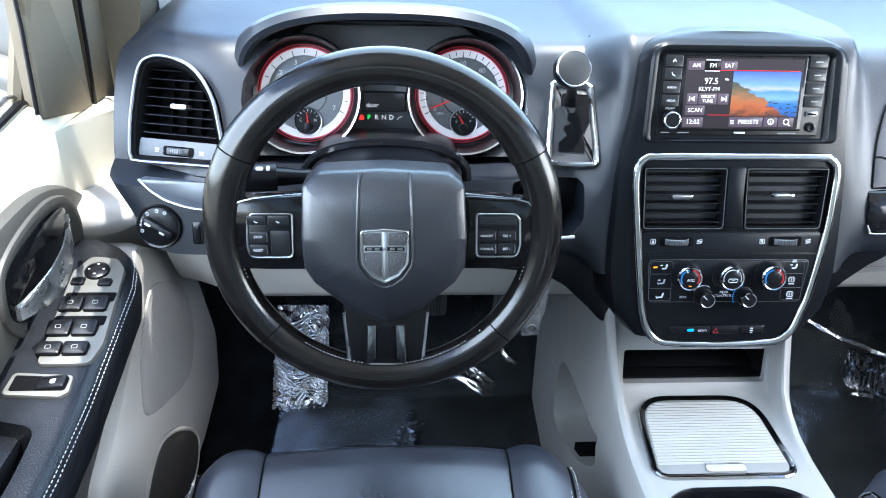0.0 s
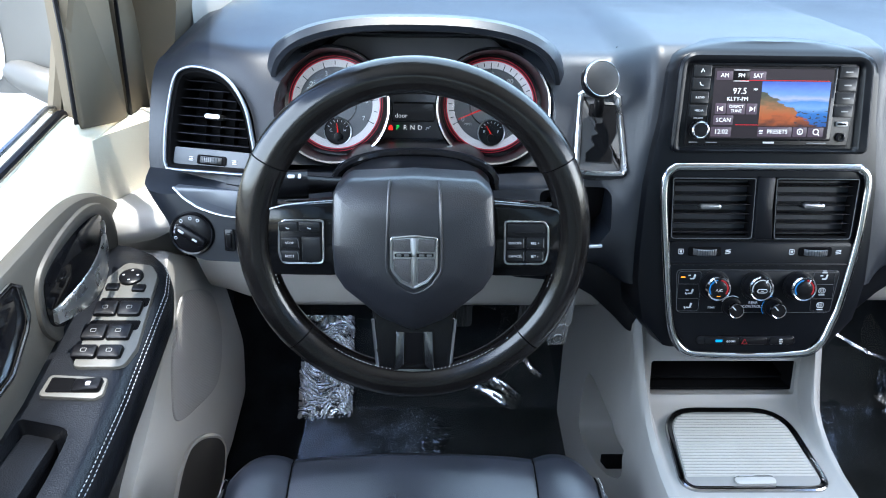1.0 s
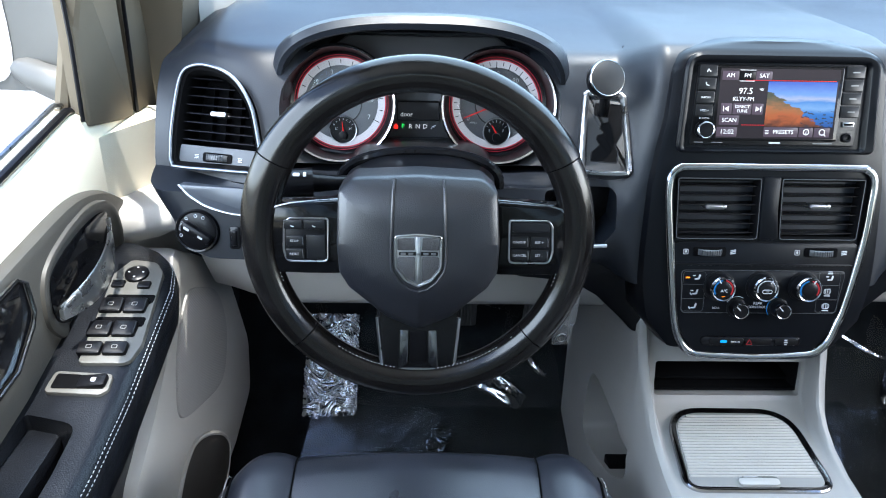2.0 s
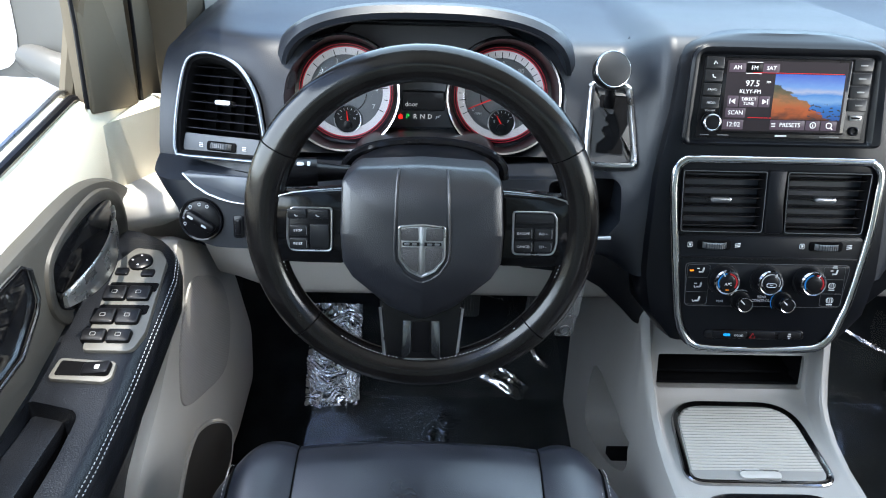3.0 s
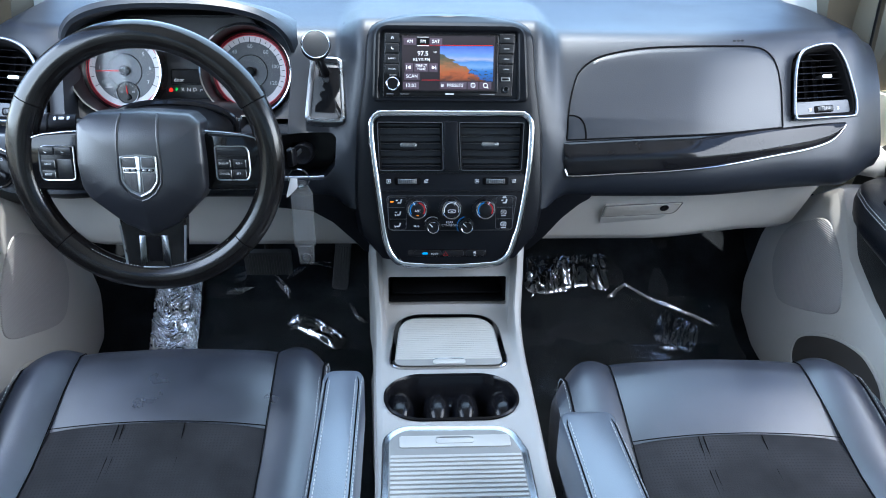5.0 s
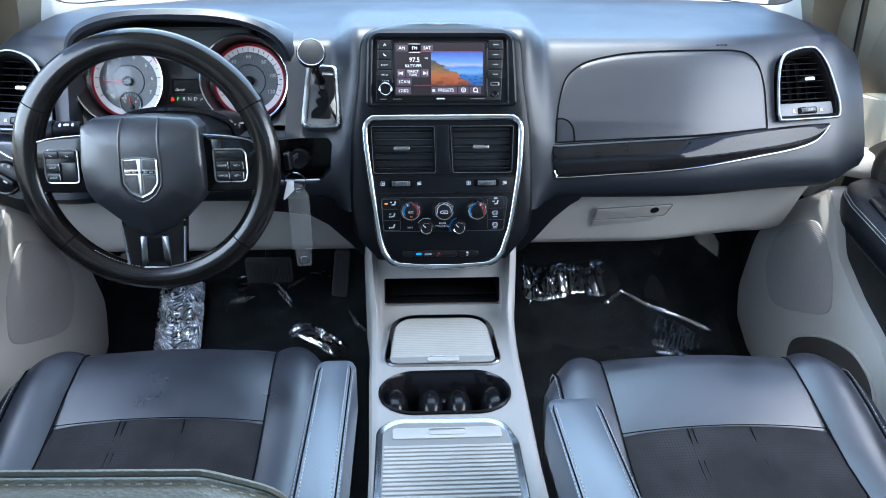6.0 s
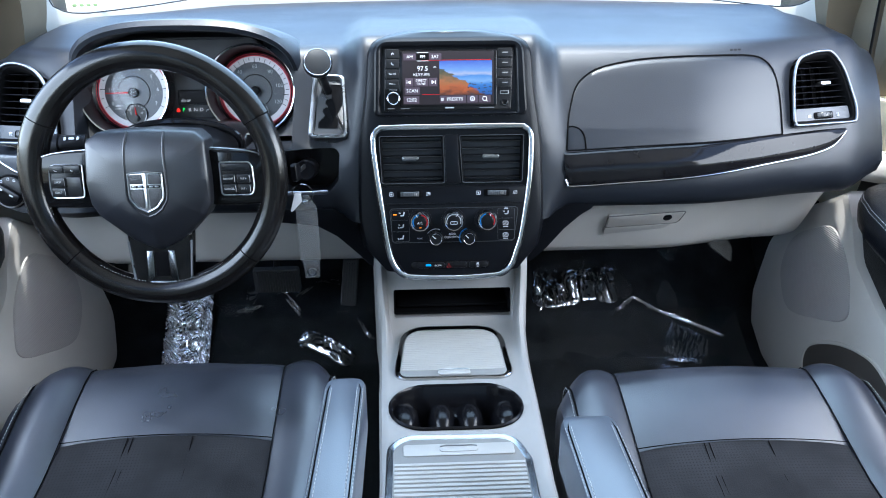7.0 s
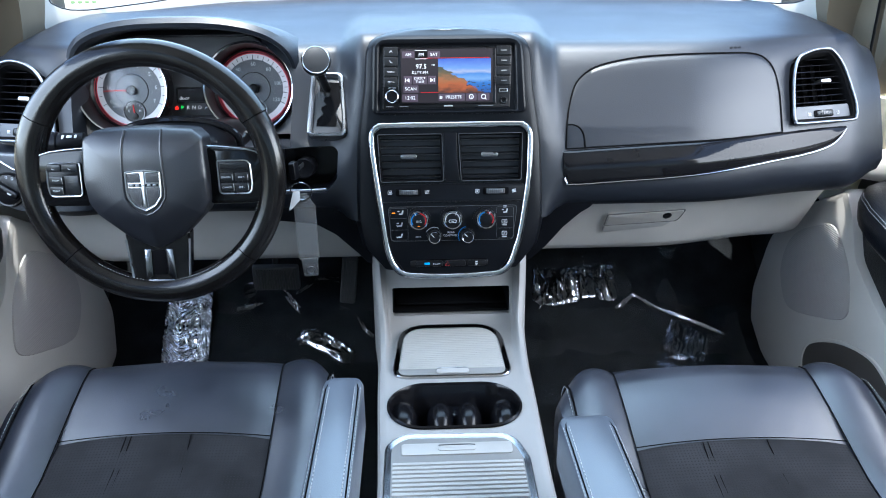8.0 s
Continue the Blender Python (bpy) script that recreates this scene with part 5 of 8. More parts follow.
# ---- gear selector ----
G = on(-0.19, 0.945, 0.745, 31, -12)
bm = bmesh.new()
pts = rounded([(-0.035, -0.036), (0.026, -0.036), (0.013, 0.052), (-0.038, 0.052)], 0.01, 4)
rings(bm, [lift(pts, G, 0.06), lift(pts, G, -0.03)], cap_first=True)
cut(dash, bm)
shifter = thing("gear_selector", "dash-mounted gear lever with a round black knob in a chrome bezel", "gear lever", G.translation)
BZL = spline([(-0.0385, -0.036), (-0.034, -0.0480), (-0.022, -0.0525), (0.0200, -0.0505), (0.0280, -0.045), (0.0295, -0.034), (0.0165, 0.045), (0.0125, 0.0555), (0.003, 0.060), (-0.032, 0.060), (-0.0390, 0.056), (-0.0405, 0.046)], 5)
bm = bmesh.new()
rings(bm, [lift(BZL, G, -0.02), lift(BZL, G, 0.003), lift(inset(BZL, 0.0016), G, 0.0080), lift(inset(BZL, 0.0045), G, 0.0096), lift(inset(BZL, 0.0075), G, 0.0070), lift(inset(BZL, 0.0088), G, 0.001)], cap_first=True, cap_last=False)
part("bezel", bm, BRIGHT, shifter, "chrome bezel")
part("gate_plate", plate(inset(BZL, 0.007), at(G, 0, 0, 0.002), 0.02, 0.0008), CLUSTERM, shifter)
slot = [(-0.0238, 0.0427), (0.0102, 0.0427), (0.0132, 0.0081), (0.006, -0.0109), (0.0102, -0.0179), (0.0102, -0.0327), (-0.0229, -0.0327), (-0.0229, -0.0213), (-0.0132, -0.0109), (-0.0183, -0.004), (-0.0174, 0.0012), (-0.0089, 0.0046), (-0.0153, 0.0098), (-0.014, 0.0167), (-0.0055, 0.0192), (-0.0055, 0.0254), (-0.0238, 0.0271)]
part("gate_slot", plate(rounded(slot, 0.002, 3), at(G, 0, 0, 0.0024), 0.003, 0.0002), VOID, shifter)
part("gate_edge", sweep(lift(rounded(slot, 0.002, 3), G, 0.0026), 0.0006, True, 5), DARK, shifter)
for x in (-0.012, 0.008):
    part("bezel_mark", bar(0.005, 0.003, at(G, x, -0.0475 + 0.0008 * (x > 0), 0.0060)), DARK, shifter)
KB = G @ Matrix.Translation((-0.0150, 0.0555, 0.060))
part("lever", sweep([G @ Vector((-0.013, 0.030, -0.01)), G @ Vector((-0.0125, 0.036, 0.02)), G @ Vector((-0.014, 0.048, 0.048))], lambda t: 0.0070 - 0.001 * t, n=12), DARK, shifter)
km = Matrix.Translation(KB.translation) @ on(0, 0, 0, 24, 8)
KNOBM = mat("knob_vinyl", (0.008, 0.009, 0.011), 0.5, spec=0.3, grain=0.15, grain_size=0.0008, blotch=0.15, blotch_size=0.02)
part("knob", lathe([(0.012, -0.022), (0.019, -0.016), (0.0228, -0.006), (0.0232, 0.003), (0.0218, 0.0062), (0.021, 0.0065)], km, 36), DARK, shifter, "round black gear knob")
part("knob_ring", lathe([(0.0222, 0.0045), (0.0224, 0.0062), (0.0212, 0.0078), (0.0200, 0.0070)], km, 36), CHROME, shifter, "chrome ring")
part("knob_cap", lathe([(0.0206, 0.0050), (0.0204, 0.0072), (0.016, 0.0085), (0.008, 0.0094), (0.002, 0.0096)], km, 36), KNOBM, shifter)
adopt(shifter)

# ---- ignition, key and tag ----
pk = rounded([(-0.275, 0.615), (-0.203, 0.617), (-0.184, 0.640), (-0.182, 0.680), (-0.188, 0.686), (-0.275, 0.686)], 0.008, 4)
bm = bmesh.new()
rings(bm, [[(x, y, z) for x, z in pk] for y in (0.84, 0.955)], cap_first=True)
cut(dash, bm)
ign = thing("ignition_switch", "black ignition switch recessed in the dashboard", "switch", (-0.235, 0.93, 0.65))
bm = bmesh.new()
rings(bm, [[(x, 0.954, z) for x, z in inset(pk, -0.001)], [(x, 0.950, z) for x, z in inset(pk, -0.001)]], cap_first=True)
part("recess_back", bm, PIANO, ign)
mi = on(-0.238, 0.905, 0.655, 10)
part("lock_barrel", lathe([(0.017, -0.05), (0.017, 0.0), (0.015, 0.003), (0.012, 0.002), (0.006, 0.001)], mi, 24), DARK, ign)
part("hood_release", sweep([(-0.268, 0.858, 0.631), (-0.225, 0.862, 0.630), (-0.200, 0.866, 0.630)], 0.0022, n=8), SATIN, ign, "thin silver bar")
adopt(ign)
key = thing("car_key", "car key with ring and clear plastic tag in the ignition", "key", (-0.236, 0.86, 0.65))
part("key_head", plate(rounded([(-0.009, -0.014), (0.009, -0.014), (0.008, 0.014), (-0.008, 0.014)], 0.006, 4), on(-0.241, 0.850, 0.667, 5, 70), 0.009, 0.003), DARK, key, "black key head")
part("key_blade", plate(rrect(0.045, 0.007, 0.001, 2), on(-0.241, 0.878, 0.663, 0, 80), 0.0022, 0.0004), SATIN, key)
part("key_ring", sweep([(-0.238 + 0.0165 * math.cos(a), 0.856 - 0.010 * math.sin(a), 0.6310 + 0.0175 * math.sin(a)) for a in [2 * math.pi * i / 28 for i in range(28)]], 0.0009, True, 6), CHROME, key, "steel key ring")
part("paper_slip", plate(rounded([(-0.014, -0.030), (0.006, -0.012), (0.006, 0.004), (-0.004, 0.004)], 0.002, 2), on(-0.244, 0.839, 0.633, 0, 20), 0.0006, 0.0002), WHITE, key, "white paper slip")
CLEAR = bpy.data.materials.new("clear_tag")
CLEAR.use_nodes = True
nt = CLEAR.node_tree
b = nt.nodes["Principled BSDF"]
b.inputs["Base Color"].default_value = (0.30, 0.31, 0.32, 1)
b.inputs["Roughness"].default_value = 0.35
tr = nt.nodes.new("ShaderNodeBsdfTransparent")
mxs = nt.nodes.new("ShaderNodeMixShader")
mxs.inputs[0].default_value = 0.22
nt.links.new(tr.outputs[0], mxs.inputs[1])
nt.links.new(b.outputs[0], mxs.inputs[2])
nt.links.new(mxs.outputs[0], nt.nodes["Material Output"].inputs[0])
mt = on(-0.238, 0.881, 0.560, -10, 5) @ Matrix.Diagonal((1.08, 1.14, 1, 1))
part("tag", plate(rounded([(-0.0155, -0.054), (0.0155, -0.054), (0.0155, 0.036), (0.004, 0.056), (-0.004, 0.056), (-0.0155, 0.036)], 0.003, 3), mt, 0.0012, 0.0004), CLEAR, key, "clear plastic key tag")
part("tag_end", plate(rounded([(-0.0115, -0.084), (0.0115, -0.084), (0.0125, -0.052), (-0.0135, -0.052)], 0.003, 3), at(mt, 0.001, 0, 0.001), 0.0016, 0.0004), CLEAR, key)
part("tag_button", sweep(lift(disc(0.0062, 20), at(mt, 0.001, -0.073, 0.0014)), 0.0010, True, 6), SATIN, key, "ring rivet")
part("tag_rivet", sweep(lift(disc(0.003, 14), at(mt, 0.0, 0.046, 0.0005)), 0.0008, True, 6), SATIN, key)
part("tag_edge", sweep(lift(rounded([(-0.0155, -0.054), (0.0155, -0.054), (0.0155, 0.036), (0.004, 0.056), (-0.004, 0.056), (-0.0155, 0.036)], 0.003, 3), mt, 0.0), 0.0006, True, 5), CLEAR, key)
adopt(key)

# ---- passenger side of the dashboard ----
def skin(name, tops, bots, x0, x1, nx, nv, out, material, parent, label="", bulge=0.0):
    """A panel that follows the dashboard face between two curves z(x), standing out by out."""
    bm = bmesh.new()
    rows = []
    for i in range(nx + 1):
        x = x0 + (x1 - x0) * i / nx
        zt, zb = interp(tops, x), interp(bots, x)
        col = [(x, dash_y(x, zb) + 0.004, zb)]
        for j in range(nv + 1):
            z = zb + (zt - zb) * j / nv
            e = min(j, nv - j, 1)
            ends = min(i, nx - i, 1)
            col.append((x, dash_y(x, z) - out * (0.35 if e == 0 or ends == 0 else 1.0) - bulge * math.sin(math.pi * j / nv), z))
        col.append((x, dash_y(x, zt) + 0.004, zt))
        rows.append(col)
    rings(bm, rows, closed=True, cap_first=True, cap_last=True)
    return part(name, bm, material, parent, label, sharp=60)


P = on(0.40, 0.945, 0.745, 24, 4)
def world_curve(pts):
    """Points given on the passenger plane, as (x, z)."""
    out = []
    for u, v in pts:
        q = P @ Vector((u, v, 0))
        out.append((q.x, q.z))
    return spline(out, 5, False)


door_top = world_curve([(-0.2098, -0.0704), (-0.2051, -0.0238), (-0.1975, 0.010), (-0.1871, 0.0368), (-0.170, 0.054), (-0.1469, 0.066), (-0.105, 0.0755), (-0.0587, 0.081), (0.015, 0.084), (0.0898, 0.0833), (0.118, 0.0815), (0.1395, 0.0764), (0.155, 0.064), (0.1640, 0.0467), (0.1690, 0.020), (0.1703, -0.0019)])
door_bot = world_curve([(-0.2098, -0.0700), (-0.0192, -0.0620), (0.1643, -0.0560), (0.1703, -0.0556)])
glove = tagged(skin("upper_glovebox_door", door_top, door_bot, door_top[0][0] + 0.001, door_top[-1][0] - 0.001, 60, 14, 0.0014, DASH, None), "dark vinyl upper glove box door in the dashboard face", "glove box")
gap = [(x, z) for x, z in door_top] + [(door_bot[-1][0], door_bot[-1][1])]
part("door_gap", sweep([(x, dash_y(x, z) - 0.0012, z) for x, z in gap], 0.0013, n=6), VOID, glove)
part("door_gap", sweep([(x, dash_y(x, z) - 0.0012, z - 0.001) for x, z in [(door_bot[0][0] + (door_bot[-1][0] - door_bot[0][0]) * i / 20, interp(door_bot, door_bot[0][0] + (door_bot[-1][0] - door_bot[0][0]) * i / 20)) for i in range(21)]], 0.0013, n=6), VOID, glove)
cub = world_curve([(-0.2045, -0.0310), (-0.196, -0.0310), (-0.186, -0.0360), (-0.1795, -0.0480), (-0.178, -0.0690)])
part("latch_gap", sweep([(x, dash_y(x, z) - 0.0017, z) for x, z in cub], 0.0013, n=6), VOID, glove)
t_top = world_curve([(-0.2150, -0.0745), (-0.0192, -0.0645), (0.1643, -0.0580), (0.2931, -0.0530)])
t_bot = world_curve([(-0.2150, -0.1170), (-0.212, -0.1260), (-0.202, -0.1310), (-0.1205, -0.1268), (-0.0231, -0.1210), (0.1265, -0.1060), (0.2000, -0.0990), (0.2388, -0.0920), (0.265, -0.0830), (0.2815, -0.0705), (0.2931, -0.0560)])
trim = tagged(skin("dash_trim", t_top, t_bot, t_top[0][0], t_top[-1][0], 60, 14, 0.003, PIANO, None, bulge=0.0045), "gloss black trim strip across the passenger dashboard", "trim")
part("chrome_line", sweep([(x, dash_y(x, z) - 0.003, z - 0.001) for x, z in t_bot[1:]], 0.0019, n=8), CHROME, trim, "thin chrome line")
bm = bmesh.new()
for k in range(3):
    q = P @ Vector((0.086 + 0.0075 * k, 0.0915, 0))
    bar(0.006, 0.0035, on(q.x, dash_y(q.x, q.z) - 0.0006, q.z, 35, 4), bm)
part("airbag_mark", bm, DARK, dash)
# lower glove box handle and lock
LG = on(0.40, 1.0345, 0.511, -33.7, 3)
part("handle_edge", sweep(lift(rounded([(-0.098, -0.018), (0.044, -0.0115), (0.0505, 0.0235), (-0.098, 0.0150)], [0.003, 0.012, 0.004, 0.003], 4), LG, 0.0015), 0.0013, True, 6), mat("grey_gap", (0.16, 0.155, 0.15), 0.7, blotch=0.1), glovebox)
part("handle", plate(rounded([(-0.0965, -0.0165), (0.0425, -0.0100), (0.0490, 0.0220), (-0.0965, 0.0135)], [0.003, 0.012, 0.004, 0.003], 4), at(LG, 0, 0, 0.0035), 0.02, 0.002), GREY, glovebox)
# flat plate whose darker grey stands for shade in the handle hollow
part("handle_recess", plate(rounded([(-0.0965, -0.042), (0.020, -0.030), (0.035, -0.016), (-0.0965, -0.0195)], 0.006, 4), at(LG, 0, 0, 0.0012), 0.02, 0.001), mat("recess_shade_grey", (0.40, 0.39, 0.375), 0.5, blotch=0.06), glovebox)
part("lock", lathe([(0.0085, 0.0), (0.0085, 0.0050), (0.007, 0.0056), (0.003, 0.005)], at(LG, 0.0175, 0.0090), 20), DARK, glovebox)
tagged(part("hair", sweep([(-0.172, 1.012, 0.8465), (-0.165, 1.024, 0.850), (-0.155, 1.028, 0.8515), (-0.147, 1.018, 0.8500), (-0.144, 1.008, 0.846)], 0.0007, n=5), VOID), "thin dark curled fibre lying on the dashboard", "fibre")
# ---- console lids, cup holder, bin ----
def tambour(name, label, m, outline, v0, v1, pitch, grip_v, slat_w, corner, rim_metal, group="console lids"):
    root = thing(name, label, "console lid", m.translation, group=group)
    out = rounded(outline, corner, 8)
    bm = bmesh.new()
    rings(bm, [lift(inset(out, -0.0035), m, -0.002), lift(inset(out, -0.003), m, 0.0018), lift(inset(out, -0.0012), m, 0.0032), lift(inset(out, 0.0008), m, 0.0030), lift(inset(out, 0.0068), m, 0.0004), lift(inset(out, 0.0074), m, -0.004)], cap_first=True)
    part("chrome_rim", bm, rim_metal, root, "chrome rim")
    part("tray_bed", plate(inset(out, 0.001), at(m, 0, 0, 0.0008), 0.006, 0.0005), GAPM, root)
    v = v0
    while v < v1:
        sp = span(inset(out, 0.008), v)
        if sp:
            w = sp[1] - sp[0]
            bm = bmesh.new()
            h = pitch * 0.74
            prof = [(-h / 2, -0.0005), (-h / 2 + 0.0008, 0.0012), (0, 0.0018), (h / 2 - 0.0008, 0.0012), (h / 2, -0.0005)]
            rings(bm, [[(x, a, b_) for a, b_ in prof] for x in (-w / 2, w / 2)], at(m, (sp[0] + sp[1]) / 2, v, 0.0010), cap_first=True)
            part("slat", bm, LIDM, root)
        v += pitch
    gx = sum(p[0] for p in outline) / len(outline)
    if slat_w:
        part("grip_plate", plate(rrect(slat_w, abs(grip_v[1]), 0.004, 3), at(m, gx, grip_v[0], 0.0026), 0.003, 0.0008), LIDM, root)
    part("finger_grip", plate(rrect(0.052, 0.011, 0.005, 4), at(m, gx, grip_v[0], 0.0036), 0.002, 0.0008), LIDM, root)
    part("grip_edge", sweep(lift([(-0.025, 0.0052), (-0.018, 0.0068), (0.018, 0.0068), (0.025, 0.0052)], at(m, gx, grip_v[0], 0.0036)), 0.0009, n=6), SATIN, root)
    adopt(root)


# bed darkened so the colour gives the shade between the slats
GAPM = mat("gap_shade_grey", (0.16, 0.16, 0.155), 0.6, blotch=0.1)
LIDM = mat("lid_grey", (0.305, 0.30, 0.285), 0.42, blotch=0.05, blotch_size=0.05, wear=0.05)
TR = flat(0, 0.815, 0.3695, 7)
tambour("front_tray_lid", "ribbed grey sliding lid in a chrome rim on the console", TR, [(-0.0975, -0.0840), (0.0885, -0.0850), (0.0815, 0.0545), (-0.0860, 0.0560)], -0.062, 0.046, 0.0050, (-0.0720, 0.013), 0.0, [0.022, 0.022, 0.050, 0.050], POLISHED)
T2 = flat(-0.010, 0.42, 0.3568, 1.0)
tambour("rear_tray_lid", "ribbed grey sliding lid in a chrome rim behind the cup holder", T2, [(-0.0925, -0.15), (0.0905, -0.15), (0.0950, 0.105), (0.0800, 0.155), (-0.070, 0.158), (-0.0925, 0.138)], -0.140, 0.098, 0.0082, (0.1270, 0.024), 0.150, 0.034, CHROME)
CUP = mat("cup_black", (0.004, 0.004, 0.005), 0.20, spec=0.2, blotch=0.2, blotch_size=0.03, wear=0.06)
cup = thing("cup_holder", "black double cup holder sunk in the console", "cup holder", (-0.005, 0.655, 0.25))
CU = flat(-0.0055, 0.657, 0.358)
oc = rrect(0.199, 0.117, 0.056, 10)
bm = bmesh.new()
rings(bm, [lift(inset(oc, -0.001), CU, 0.000), lift(inset(oc, 0.002), CU, 0.0022), lift(inset(oc, 0.006), CU, -0.003), lift(inset(oc, 0.010), CU, -0.07), lift(inset(oc, 0.014), CU, -0.075)])
part("cup_well", bm, CUP, cup)
for x, w_ in ((-0.077, 0.026), (-0.021, 0.024), (0.021, 0.024), (0.077, 0.026)):
    bm = bmesh.new()
    loops = []
    for k_, z in ((1.0, -0.072), (0.98, -0.052), (0.90, -0.035), (0.76, -0.022), (0.54, -0.0125), (0.28, -0.0080), (0.08, -0.0070)):
        loops.append([(x + w_ * k_ * math.cos(t), 0.004 + 0.046 * k_ * math.sin(t), z) for t in [2 * math.pi * i / 24 for i in range(24)]])
    rings(bm, loops, CU, cap_first=True)
    part("cup_finger", bm, CUP, cup, sharp=80)
part("cup_bridge", plate(rrect(0.05, 0.03, 0.01, 4), at(CU, 0, 0.036, -0.034), 0.04, 0.006), CUP, cup)
adopt(cup)
bn = thing("console_bin", "open black bin below the centre stack", "storage bin", (0.003, 0.95, 0.41))
bm = bmesh.new()
BN = on(0.002, 0.9045, 0.416, 10)
o = rrect(0.206, 0.049, 0.003, 3)
rings(bm, [lift(inset(o, -0.002), BN, 0.0015), lift(inset(o, 0.0015), BN, 0.0015), lift(inset(o, 0.002), BN, -0.11)])
part("bin_liner", bm, VOID, bn)
part("bin_mat", plate(rrect(0.198, 0.09, 0.004, 3), flat(0.003, 0.965, 0.3985, 0), 0.004, 0.001), VOID, bn)
adopt(bn)

# ---- seats ----
SUEDEP = SUEDE.copy()
SUEDEP.name = "perforated_suede"
nt = SUEDEP.node_tree
b = nt.nodes["Principled BSDF"]
co = nt.nodes.new("ShaderNodeTexCoord")
vo = nt.nodes.new("ShaderNodeTexVoronoi")
vo.voronoi_dimensions = "2D"
vo.inputs["Scale"].default_value, vo.inputs["Randomness"].default_value = 210, 0.05
nt.links.new(co.outputs["Object"], vo.inputs["Vector"])
rp = nt.nodes.new("ShaderNodeMapRange")
rp.inputs["From Min"].default_value, rp.inputs["From Max"].default_value = 0.20, 0.28
rp.inputs["To Min"].default_value, rp.inputs["To Max"].default_value = 0.0, 1.0
nt.links.new(vo.outputs["Distance"], rp.inputs["Value"])
old = b.inputs["Base Color"].links[0].from_socket
mx = nt.nodes.new("ShaderNodeMix")
mx.data_type = "RGBA"
nt.links.new(rp.outputs[0], mx.inputs["Factor"])
mx.inputs[6].default_value = (0.012, 0.012, 0.013, 1)
nt.links.new(old, mx.inputs[7])
nt.links.new(mx.outputs[2], b.inputs["Base Color"])


# black leather paled to grey-green: the window light on it is in the colour
BACKL = mat("lit_back_leather", (0.115, 0.120, 0.100), 0.42, spec=0.5, grain=0.5, grain_size=0.0016, blotch=0.12, blotch_size=0.05, voronoi=True, wear=0.04)
# blue-grey base lifted to carry the sky's sheen on the black leather
ARMREST = mat("armrest_sheen_leather", (0.050, 0.060, 0.078), 0.34, spec=0.8, grain=0.2, grain_size=0.0016, blotch=0.12, blotch_size=0.08, voronoi=True, wear=0.04)


